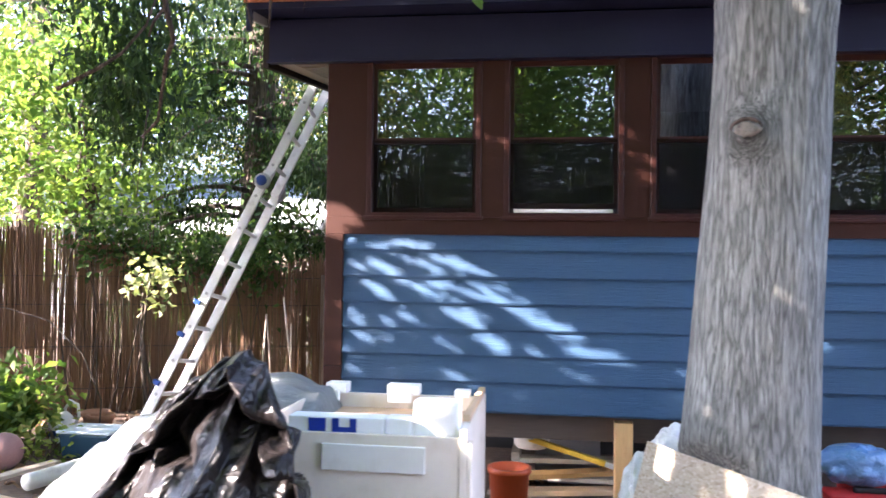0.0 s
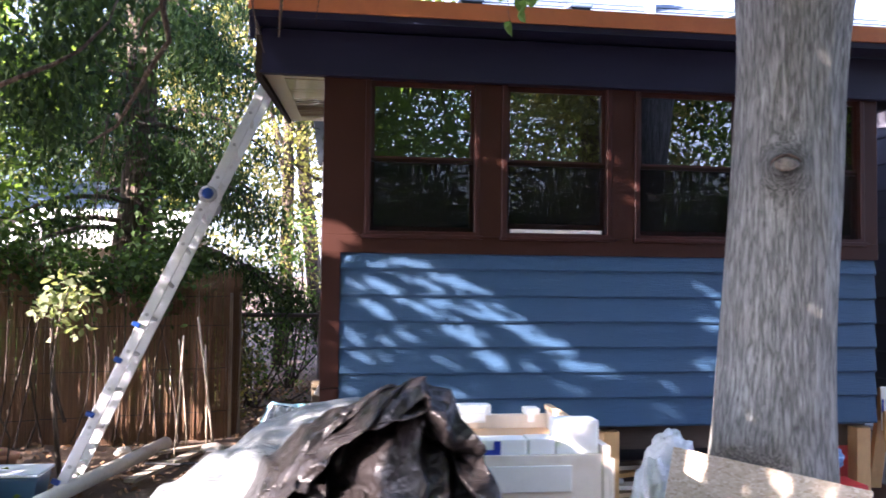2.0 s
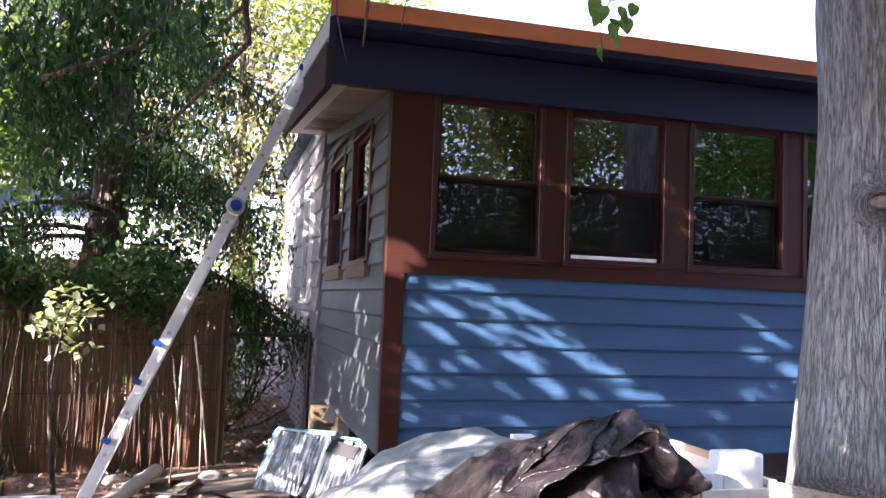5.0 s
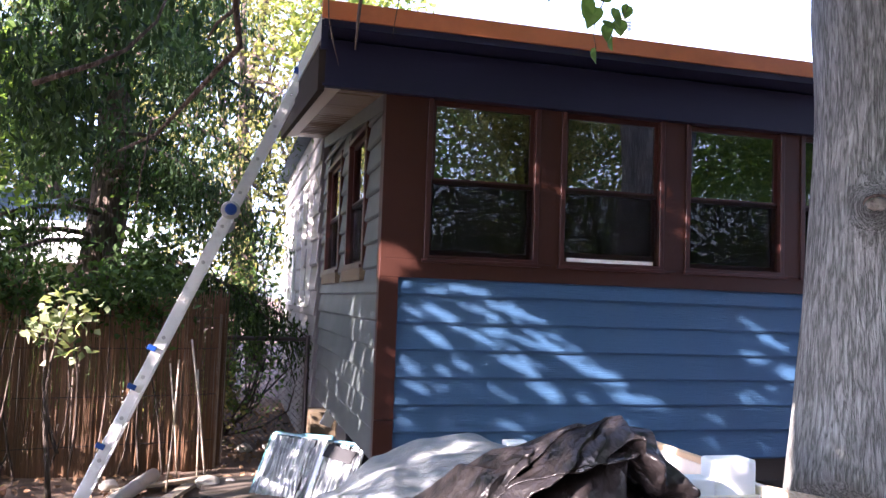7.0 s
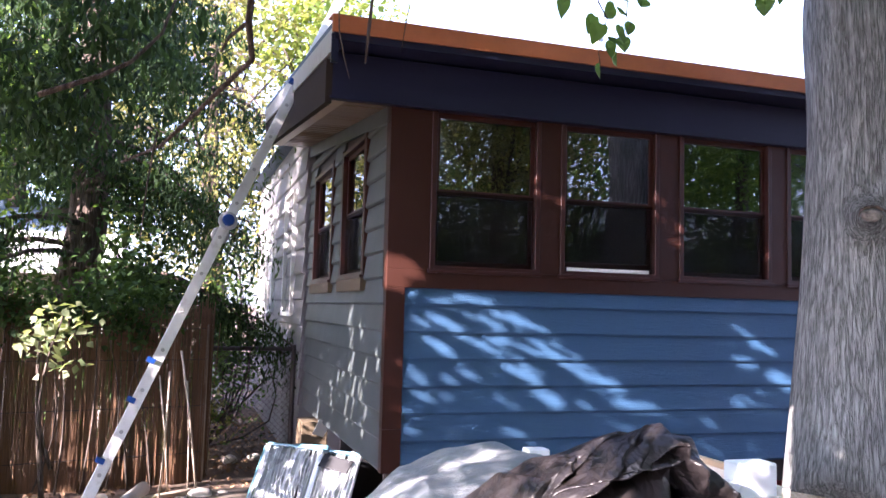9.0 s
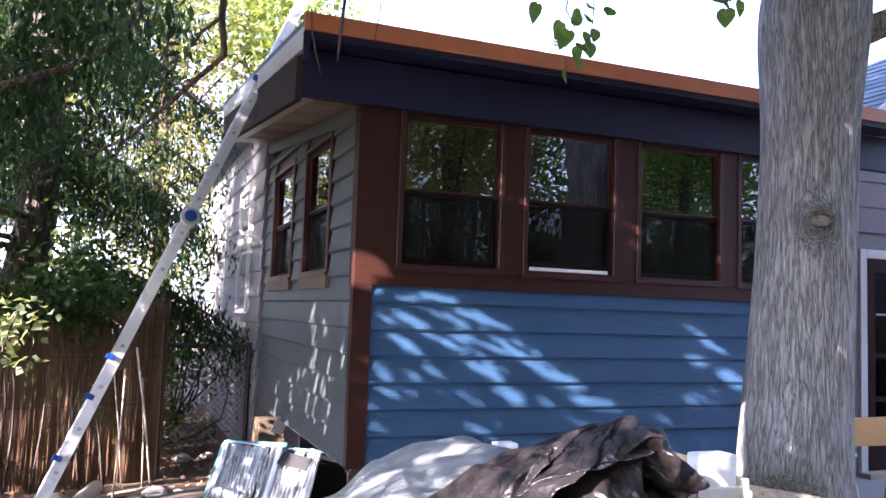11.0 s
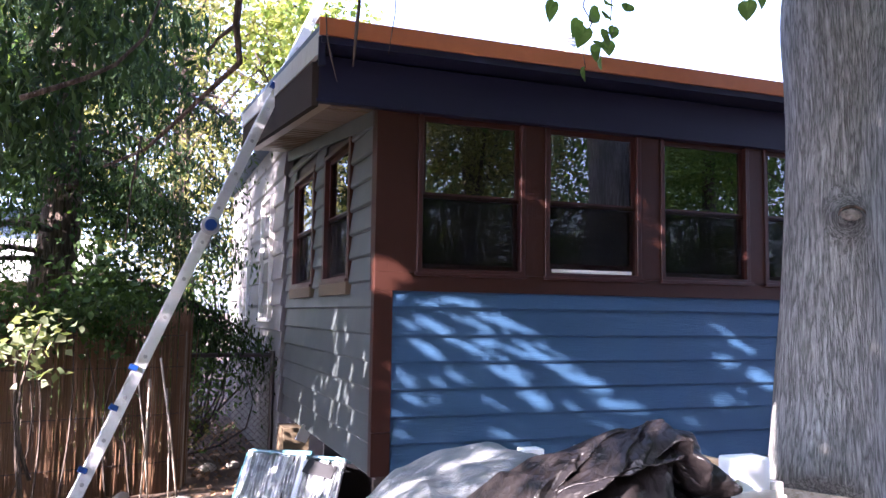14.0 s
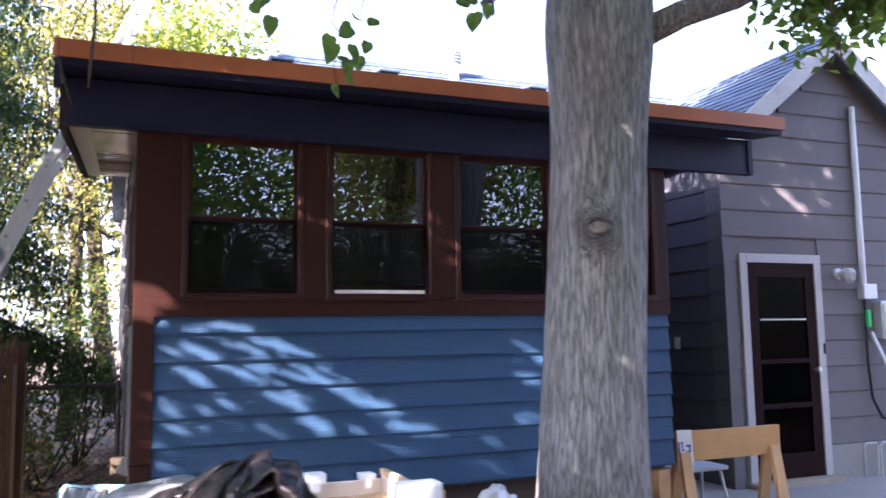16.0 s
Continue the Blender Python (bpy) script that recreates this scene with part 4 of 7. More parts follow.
GAPS_LOW = [(-1.25, 1.2, -1.14, 1.1, 2), (-1.0, 1.13, -0.94, 1.1, 1), (-0.86, 1.16, -0.79, 1.12, 1), (-0.67, 1.22, -0.6, 1.19, 1), (-0.57, 1.17, -0.42, 1.11, 3),
            (-0.52, 1.22, -0.48, 1.19, 1), (-0.3, 1.23, -0.18, 1.2, 1), (-0.12, 1.21, -0.02, 1.17, 1), (-0.1, 1.14, 0.14, 1.08, 3), (-1.26, 1.07, -1.08, 1.0, 1),
            (-0.91, 1.07, -0.81, 1.04, 0), (-0.67, 1.01, -0.57, 0.96, 1), (-0.4, 1.03, -0.26, 0.97, 3), (-0.12, 0.98, -0.06, 0.95, 0), (-0.26, 0.9, -0.2, 0.87, 0),
            (-0.61, 0.82, -0.48, 0.77, 1), (0.16, 0.96, 0.4, 0.94, 2), (0.1, 1.06, 0.18, 1.05, 1), (0.12, 0.84, 0.21, 0.82, 1)]
GAPS_FAR = [(0.51, 1.32, 0.57, 1.29, 1), (0.85, 1.46, 0.9, 1.43, 1), (0.73, 1.41, 0.78, 1.4, 0), (0.99, 1.49, 1.06, 1.45, 2), (1.11, 1.43, 1.18, 1.4, 1),
            (1.18, 1.36, 1.32, 1.3, 3), (0.85, 1.38, 1.03, 1.34, 0), (1.01, 1.26, 1.2, 1.24, 2), (1.06, 1.22, 1.27, 1.19, 1), (1.39, 1.12, 1.45, 1.09, 4),
            (1.0, 1.03, 1.08, 0.95, 2), (1.03, 1.03, 1.29, 0.92, 1), (1.22, 1.04, 1.32, 1.01, 0), (0.77, 0.7, 0.91, 0.63, 1), (1.07, 0.7, 1.16, 0.67, 0), (0.77, 0.86, 0.86, 0.82, 0)]
SIDE_GAPS = [(5.98, 1.54, 1.45), (6.03, 1.48, 1.40), (5.93, 1.40, 1.28), (5.87, 1.24, 1.10), (5.95, 1.15, 1.08), (5.80, 1.05, 0.95), (5.83, 0.90, 0.75), (5.63, 1.42, 1.36),
             (5.47, 1.18, 1.08), (5.64, 1.03, 0.98), (5.55, 0.97, 0.93), (5.44, 0.90, 0.84), (5.53, 0.76, 0.72), (7.23, 0.85, 0.80), (7.22, 0.72, 0.64), (6.65, 0.92, 0.85),
             (6.60, 0.80, 0.74), (6.39, 1.01, 0.96), (6.05, 0.90, 0.76), (5.15, 1.26, 1.18)]


def along(x0, z0, x1, z1, k):
    """Places along a streak of light, close enough to run together."""
    n = max(2, int(math.hypot(x1 - x0, z1 - z0) / 0.055) + 1)
    return [(x0 + (x1 - x0) * i / (n - 1), FY, z0 + (z1 - z0) * i / (n - 1), (0.002, 0.006, 0.011, 0.018, 0.045)[k]) for i in range(n)]


_rays = [r for g in GAPS_HIGH + GAPS_LOW + GAPS_FAR for r in along(*g)]
_rays += [(jx, 4.885, jz, 0.012) for jx, jz in ((-0.476, 2.37), (-0.476, 2.29), (0.384, 2.30), (0.386, 2.19), (0.352, 1.93), (0.55, 2.12), (0.545, 2.03), (1.24, 2.17), (1.23, 1.98), (-0.29, 2.24), (1.44, 2.2))]
_rays += [(-3.36, 6.4, 1.30, 0.30), (-3.2, 7.5, 0.35, 0.14), (-2.9, 7.55, 0.5, 0.12), (-2.5, 6.4, 0.04, 0.09), (-2.1, 6.9, 0.04, 0.08), (-2.0, 7.5, 0.04, 0.12), (-2.8, 7.0, 0.04, 0.07), (-1.75, 5.75, 0.5, 0.06), (-1.62, 5.7, 0.45, 0.05), (-4.4, 5.7, 0.55, 0.10), (-2.2, 8.3, 0.05, 0.2)]
_rays += [(4.55, 6.04, 2.85, 0.05), (4.75, 6.04, 2.72, 0.04), (5.25, 6.04, 3.05, 0.06), (5.45, 6.04, 2.92, 0.05), (3.80, 6.04, 2.75, 0.05), (6.2, 6.04, 3.3, 0.06)]
_rays += [(-4.2, 7.2, 0.72, 0.10), (-3.9, 7.35, 0.70, 0.10), (-3.6, 7.45, 0.70, 0.10), (-3.3, 7.5, 0.68, 0.10)]
_rays += [(FX0, yy, z0 + (z1 - z0) * k / 2, 0.021) for yy, z0, z1 in SIDE_GAPS for k in range(3)]
_rays += [(-2.0 + 0.1 * _k, 3.52, 0.62 + 0.045 * _k, 0.03) for _k in (1, 3, 4, 6)]
_rays += [(-1.55, 6.3, 0.40, 0.10), (-1.4, 6.7, 0.50, 0.12), (-1.3, 6.45, 0.45, 0.10)]
_rays += [(-0.60, 2.90, 0.92, 0.03), (-0.75, 3.3, 0.92, 0.03), (-1.35, 3.5, 0.97, 0.04), (-1.62, 3.45, 0.85, 0.035), (-1.8, 3.4, 0.65, 0.03)]
_rays += [(0.585, 3.97, 0.40 + 0.06 * k, 0.035) for k in range(12)]
_rays += [(0.46 + 0.055 * k, 4.05 - 0.083 * k, 0.57, 0.012) for k in (1, 6)]
YARD = [(-2.3, 8.9, 0.0, 0.35), (-2.4, 9.9, 0.0, 0.4), (-2.2, 11.0, 0.0, 0.5), (-2.3, 9.3, 0.9, 0.32), (-2.2, 9.7, 1.5, 0.30), (-2.6, 8.8, 0.35, 0.25), (-2.9, 10.5, 0.8, 0.35), (-1.9, 10.6, 1.2, 0.25), (-4.6, 8.6, 1.6, 0.25), (-5.2, 8.2, 2.3, 0.35), (-4.0, 8.3, 1.1, 0.20), (-2.2, 8.6, 0.05, 0.25), (-1.75, 11.3, 0.0, 0.4), (-1.9, 9.5, 0.3, 0.3), (-6.4, 8.3, 3.0, 0.4), (-1.4, 9.2, 1.3, 0.16), (-1.4, 9.9, 2.2, 0.14)]
_rays += YARD
_fence = random.Random(15)
for _k in range(18):
    _x = -4.9 + 0.135 * _k
    _rays.append((_x, 7.45 + (_x + 3.8) * (0.39 if _x < -3.8 else 0.24), 0.58 + 0.06 * math.sin(_k * 1.7), 0.05))
for _k in range(30):
    _x = _fence.uniform(-4.9, -2.5)
    _rays.append((_x, 7.45 + (_x + 3.8) * (0.39 if _x < -3.8 else 0.24), _fence.uniform(0.25, 1.5), _fence.uniform(0.008, 0.03)))
_gx, _gr = np.array([r[:3] for r in _rays]), np.array([r[3] for r in _rays])
_sd = np.array(SUN)


def thinned(p, slack=0.012, gaps=None):
    """Leave out leaves that would stand in a gap."""
    keep = np.ones(len(p), bool)
    for g, r in gaps or zip(_gx, _gr):
        w = p - g
        t = w @ _sd
        off = np.linalg.norm(w - t[:, None] * _sd, axis=1)
        keep &= ~((off < r + slack) & (t < 0))
    return p[keep]


def limb(bm, a, b, r0, r1, rng, bend=0.12, steps=6, sides=7):
    a, b = np.array(a, float), np.array(b, float)
    pts, rad = [], []
    w = rng.normal(size=3) * bend * np.linalg.norm(b - a)
    for i in range(steps + 1):
        t = i / steps
        pts.append(a + (b - a) * t + w * math.sin(math.pi * t) + rng.normal(size=3) * r0 * 0.15 * (0 < t < 1))
        rad.append(r0 + (r1 - r0) * t)
    tube(bm, pts, rad, sides)
    return pts


def broadleaf(at, height, r0, crown, leaf, size, label, seed, count=160, per=40, clear=False, name="tree", bark=None, lean=(0, 0), shell=0.5, droop=0.35, spread=0.26, limbs=9, reach=0.8):
    rng = np.random.default_rng(seed)
    t = thing(name, label, "tree", at)
    bm = bmesh.new()
    top = np.array([lean[0], lean[1], height])
    stem = limb(bm, (0, 0, -0.05), top, r0, r0 * 0.35, rng, 0.03, 9, 10)
    cents = []
    rel = [(np.array(c) - np.array(at), np.array(r)) for c, r in crown]
    for c, r in rel:
        for k in range(limbs):
            d = rng.normal(size=3)
            d /= np.linalg.norm(d)
            end = c + d * r * reach
            start = stem[min(len(stem) - 1, 3 + int(rng.integers(0, 6)))]
            limb(bm, start, end, r0 * 0.28, 0.012, rng, 0.12, 6, 6)
    part("trunk", bm, bark or M_BARK_DARK, t, smooth=True)
    pts = []
    for c, r in rel:
        p, _ = clumps(rng, c, r, count, per, (spread, spread, spread * 0.7), shell)
        pts.append(p)
    p = np.concatenate(pts)
    if clear:
        p = thinned(p + np.array(at)) - np.array(at)
    leaf_mesh("crown", p, size, leaf, t, rng, droop=droop)
    return t


def cedar(at, height, r0, radius, label, seed, n=104000, low=1.2):
    """A tall tree with hanging sprays of fine needles."""
    rng = np.random.default_rng(seed)
    t = thing("cedar_tree", label, "tree", at)
    bm = bmesh.new()
    stem = limb(bm, (0, 0, -0.05), (0.1, 0.1, height), r0, 0.03, rng, 0.015, 12, 10)
    pts = []
    branches = 80
    for k in range(branches):
        z0 = low + (height - low) * (k / branches) ** 0.9
        a = rng.uniform(0, 2 * math.pi)
        ln = radius * (1.05 - 0.75 * z0 / height) * rng.uniform(0.6, 1.15)
        d = np.array([math.cos(a), math.sin(a), 0])
        p0 = np.array([0.1 * z0 / height, 0.1 * z0 / height, z0])
        line = [p0 + d * ln * s + np.array([0, 0, 0.25 * ln * s - 0.55 * ln * s * s]) for s in np.linspace(0, 1, 6)]
        tube(bm, line, [0.035 * (1 - 0.8 * s) for s in np.linspace(0, 1, 6)], 5)
        m = n // branches
        s = rng.uniform(0.2, 1.05, m)
        base = p0 + np.outer(s, d) * ln + np.stack([0 * s, 0 * s, 0.25 * ln * s - 0.55 * ln * s * s], 1)
        hang = rng.exponential(0.16, m)
        base += np.stack([rng.normal(0, 0.13, m), rng.normal(0, 0.13, m), -hang], 1)
        pts.append(base)
    part("trunk", bm, M_BARK_DARK, t, smooth=True)
    sprays = thinned(np.concatenate(pts) + np.array(at), 0.0, [(np.array(g[:3]), g[3]) for g in YARD]) - np.array(at)
    leaf_mesh("crown", sprays, 0.065, L_CEDAR, t, rng, droop=1.0, long=1.25, wide=0.32)
    return t


# the grey trunk before the sunroom, and the board that leans on its foot: the board's upper corner, its facing and how far its foot stands out
BOARD_TOP, BOARD_N, BOARD_LEAN = (0.477, 4.08, 0.637), (-0.835, -0.55), 0.20
KNOT = 4.18
def yard_tree():
    rng = np.random.default_rng(5)
    t = thing("shade_tree", "large grey furrowed tree trunk with a pruned knot and leafy limbs", "tree", (0.95, 3.83, 0))
    bm = bmesh.new()
    sides, rings = 48, []
    zs = np.linspace(-0.06, 4.7, 120)
    for zz in zs:
        flare = 0.285 + 0.10 * math.exp(-max(zz, 0) * 1.9) + 0.05 * math.exp(-((zz - 3.25) / 0.45) ** 2) - 0.012 * min(zz, 2.5) - 0.05 * max(0, zz - 3.4)
        cx, cy = -0.085 + 0.05 * zz, 0.01 * math.sin(zz * 1.3)
        ring = []
        for k in range(sides):
            a = 2 * math.pi * k / sides
            f = 0.016 * noise.noise((math.cos(a) * 6, math.sin(a) * 6, zz * 0.9)) + 0.018 * noise.noise((math.cos(a) * 1.6, math.sin(a) * 1.6, zz * 0.7))
            kn = math.exp(-(((a - KNOT + math.pi) % (2 * math.pi) - math.pi) / 0.34) ** 2 - ((zz - 2.07) / 0.12) ** 2)
            r = flare + f + 0.05 * kn + 0.012 * math.sin(14 * math.hypot(((a - KNOT + math.pi) % (2 * math.pi) - math.pi) * 2.2, (zz - 2.07) * 6)) * math.exp(-(((a - KNOT + math.pi) % (2 * math.pi) - math.pi) / 0.5) ** 2 - ((zz - 2.07) / 0.2) ** 2)
            px, py = cx + r * math.cos(a), cy + r * math.sin(a)
            s = (px + 0.95 - BOARD_TOP[0]) * BOARD_N[0] + (py + 3.83 - BOARD_TOP[1]) * BOARD_N[1]
            lim = BOARD_LEAN * (1 - max(zz, 0) / BOARD_TOP[2]) - 0.02 + max(0.0, zz - 0.61) * 1.2
            if s > lim and zz < 0.9:
                px, py = px - (s - lim) * BOARD_N[0], py - (s - lim) * BOARD_N[1]
            ring.append(bm.verts.new((px, py, zz)))
        rings.append(ring)
    for a, b in zip(rings, rings[1:]):
        for k in range(sides):
            bm.faces.new((a[k], a[(k + 1) % sides], b[(k + 1) % sides], b[k]))
    part("trunk", bm, M_BARK, t, smooth=True)
    part("twig", tube(bmesh.new(), [(1.30, -0.36, 3.9), (1.42, -0.33, 3.7), (1.50, -0.35, 3.4), (1.55, -0.35, 3.15)], [0.014, 0.011, 0.008, 0.004], 6), M_BARK_DARK, t, smooth=True)
    at = pose(0.018 + 0.328 * math.cos(KNOT), 0.328 * math.sin(KNOT), 2.08, 90, 0, math.degrees(KNOT) - 270)
    bm = lathe([(0.058, -0.045), (0.052, -0.012), (0.040, -0.003), (0.02, 0.0), (0.004, -0.002)], 24)
    for v in bm.verts:
        v.co *= 0.78 * (1 + 0.25 * noise.noise(v.co * 40))
        v.co.z += 0.012 * noise.noise(v.co * 55)
    part("knot", moved(bm, at @ Matrix.Diagonal((1.15, 0.72, 1, 1))), M_KNOT, t, "pale mottled pruned knot", True)
    bm = bmesh.new()
    tube(bm, [(0.066 * math.cos(a), 0.044 * math.sin(a), -0.008 + 0.004 * math.sin(5 * a)) for a in np.linspace(0.1, 3.3, 12)], [0.002, 0.004, 0.006, 0.008, 0.009, 0.008, 0.010, 0.008, 0.008, 0.006, 0.004, 0.002], 7)
    part("knot_rim", moved(bm, at), M_BARK_DARK, t, "dark bark fold over the knot", True)
    base = (0.08, 0.0, 3.30)
    limbs = [((0.22, -0.10, 3.18), (2.3, -0.6, 4.1), 0.085), ((0.12, 0.0, 4.3), (-0.35, 0.1, 6.2), 0.20), ((0.13, 0.02, 4.3), (0.9, 0.5, 6.4), 0.17),
             ((0.0, 0.0, 4.0), (-2.2, -0.3, 6.0), 0.10), ((0.2, 0.1, 4.2), (2.0, 1.2, 5.9), 0.09), ((0.1, -0.1, 4.0), (0.3, -2.6, 5.6), 0.10), ((0, 0.1, 4.4), (-0.9, 2.0, 6.0), 0.09), ((-0.05, -0.05, 3.72), (-0.66, -0.02, 3.30), 0.055), ((-0.52, -0.02, 3.36), (-0.80, -0.10, 3.75), 0.03), ((-0.60, -0.02, 3.32), (-0.66, -0.15, 3.18), 0.012)]
    ends = []
    for a, b, r in limbs:
        bm = bmesh.new()
        ends += limb(bm, a, b, r, r * 0.3, rng, 0.06, 7, 12)[2:]
        part("limb", bm, M_BARK, t, smooth=True)
    pts = []
    # the outlying clumps are added overhead, out of view, to hold back skylight
    for c, r, cnt in (((-0.3, 0.1, 6.3), (2.6, 2.2, 1.3), 110), ((2.1, 0.3, 5.6), (1.7, 1.6, 1.0), 60), ((0.2, -2.5, 5.5), (2.0, 1.6, 0.9), 60), ((-2.2, -0.6, 6.0), (1.5, 1.7, 0.9), 50), ((-0.5, -4.2, 6.2), (3.2, 1.8, 1.0), 130), ((3.4, -2.6, 6.4), (2.0, 2.2, 1.0), 80), ((-1.0, -6.3, 6.6), (3.6, 2.0, 1.1), 200), ((-4.4, -3.6, 6.4), (2.2, 2.6, 0.9), 130), ((-3.0, -0.5, 7.0), (2.0, 1.8, 0.9), 90)):
        p, _ = clumps(rng, c, r, cnt, 45, (0.25, 0.25, 0.18), 0.4)
        pts.append(p)
    p, _ = clumps(rng, (1.95, -0.20, 3.72), (0.95, 0.6, 0.42), 58, 32, (0.13, 0.13, 0.13), 0.2)
    pts.append(p)
    at = np.array((0.95, 3.83, 0))
    n = 460
    # loose clumps added up-sun, out of view, to shade the wing and patio
    over = np.stack([rng.uniform(2.6, 7.8, n), np.where(np.arange(n) < 300, 6.04, rng.uniform(3.6, 6.0, n)), np.where(np.arange(n) < 300, rng.uniform(0.1, 4.9, n), 0.1)], 1) - (9.2 + rng.uniform(0, 1.6, n))[:, None] * _sd
    pts.append(np.repeat(over, 40, 0) + rng.normal(size=(n * 40, 3)) * np.array((0.2, 0.2, 0.14)) - at)
    p = thinned(np.concatenate(pts) + at) - at
    leaf_mesh("crown", p, 0.10, L_MAPLE, t, rng, droop=0.5)
    return t


yard_tree()


def heart_leaf(bm, at, s, turn):
    """A broad pointed leaf with a midrib, drawn as a small fan."""
    rim = [(0, -0.05), (0.22, -0.12), (0.42, 0.02), (0.46, 0.28), (0.34, 0.58), (0.16, 0.85), (0, 1.05), (-0.16, 0.85), (-0.34, 0.58), (-0.46, 0.28), (-0.42, 0.02), (-0.22, -0.12)]
    m = Matrix.Translation(at) @ turn
    mid = [bm.verts.new(m @ Vector((0, 0.02, y * s))) for y in (0, -0.35 * s / s, -0.7)]
    vs = [bm.verts.new(m @ Vector((x * s, 0.16 * abs(x) * s - 0.1 * yy * yy * s, -yy * s))) for x, yy in rim]
    c = mid[1]
    for i in range(len(vs)):
        bm.faces.new((c, vs[i], vs[(i + 1) % len(vs)]))
    bmesh.ops.delete(bm, geom=[mid[0], mid[2]], context="VERTS")


def sprig(top, low, leaves, size, seed, label="hanging leafy twig of the shade tree", leaf=None):
    """A thin hanging twig with single broad leaves."""
    rng = np.random.default_rng(seed)
    t = thing("hanging_twig", label, "twig", top)
    bm = bmesh.new()
    end = Vector(low) - Vector(top)
    line = [Vector((0, 0, 0)).lerp(end, s) + Vector(rng.normal(0, 0.012, 3)) for s in np.linspace(0, 1, 7)]
    tube(bm, line, [0.006 - 0.004 * s for s in np.linspace(0, 1, 7)], 6)
    part("stem", bm, M_BARK_DARK, t, smooth=True)
    for k in range(leaves):
        s = 0.25 + 0.75 * (k + 1) / leaves
        bm = bmesh.new()
        at = Vector((0, 0, 0)).lerp(end, s) + Vector((rng.normal(0, 0.06), rng.normal(0, 0.05), rng.normal(0, 0.02))) * (s < 0.99)
        heart_leaf(bm, at, size * rng.uniform(0.75, 1.15), Euler((rng.normal(0, 0.4), rng.normal(0, 0.45), rng.uniform(-0.9, 0.9))).to_matrix().to_4x4())
        part("leaf", bm, leaf or L_SHRUB, t)
    return t


sprig((-0.42, 4.15, 3.42), (-0.41, 4.22, 2.91), 8, 0.10, 3)
sprig((-0.28, 4.10, 3.45), (-0.30, 4.14, 3.05), 5, 0.085, 4)
sprig((-0.85, 3.75, 3.50), (-0.83, 3.78, 3.06), 6, 0.10, 6)
sprig((0.10, 3.50, 3.42), (0.10, 3.50, 3.10), 7, 0.10, 9)
sprig((-1.90, 2.30, 2.80), (-1.86, 2.33, 2.45), 4, 0.10, 7, "hanging twig with bright green leaves", L_BRIGHT)
sprig((-2.60, 1.48, 2.40), (-2.61, 1.47, 2.06), 4, 0.09, 8, "hanging twig with bright green leaves", L_BRIGHT)

# trees seen over and behind the fence
cedar((-3.5, 9.0, 0), 9.0, 0.24, 2.15, "tall dark cedar tree with hanging sprays behind the fence", 11)
cedar((-8.6, 12.2, 0), 9.5, 0.26, 2.4, "tall dark cedar tree beyond the fence", 12, 13000, 2.6)
broadleaf((-5.3, 8.4, 0), 4.6, 0.09, [((-5.2, 8.3, 3.1), (1.4, 0.9, 1.3))], L_MAPLE, 0.10, "slender maple tree with bright green leaves behind the fence", 21, 135, 44)
broadleaf((-7.6, 8.2, 0), 5.0, 0.10, [((-7.2, 8.3, 3.5), (1.6, 1.0, 1.7))], L_BRIGHT, 0.085, "young maple tree with yellow-green leaves behind the fence", 22, 105, 36)
broadleaf((-2.2, 14.0, 0), 6.5, 0.14, [((-2.3, 14.0, 4.7), (2.5, 1.5, 3.7))], L_HAZE, 0.10, "sunlit yellow-green tree beside the house", 23, 270, 42)
broadleaf((-6.2, 16.5, 0), 8.0, 0.2, [((-6.2, 16.5, 5.0), (3.4, 2.0, 3.4))], L_HAZE, 0.14, "tall sunlit tree in the neighbouring yard", 24, 120, 42, spread=0.4)
broadleaf((-12, 15.0, 0), 8.0, 0.2, [((-12, 15, 4.6), (3.8, 2.0, 3.6))], L_MAPLE, 0.15, "tall green tree in the neighbouring yard", 25, 110, 42, spread=0.4)
broadleaf((-1.5, 19.0, 0), 9.0, 0.2, [((-1.6, 19.0, 6.4), (3.6, 2.0, 4.3))], L_HAZE, 0.14, "tall sunlit tree behind the house", 26, 170, 42, spread=0.4)
broadleaf((-0.9, 13.9, 0), 6.6, 0.10, [((-0.5, 13.5, 6.05), (1.25, 0.8, 0.85))], L_BRIGHT, 0.13, "feathery green tree behind the house corner", 27, 70, 34, spread=0.30)
broadleaf((-9.2, 13.6, 0), 8.5, 0.18, [((-9.2, 13.6, 4.8), (2.6, 1.4, 4.0))], L_MAPLE, 0.13, "tall green tree beyond the lattice fence", 28, 190, 42, spread=0.34)
broadleaf((-5.0, 15.0, 0), 9.0, 0.18, [((-4.8, 15.0, 5.4), (2.4, 1.3, 4.2))], L_FAR, 0.13, "tall dark green tree beyond the shed", 29, 170, 42, spread=0.34)
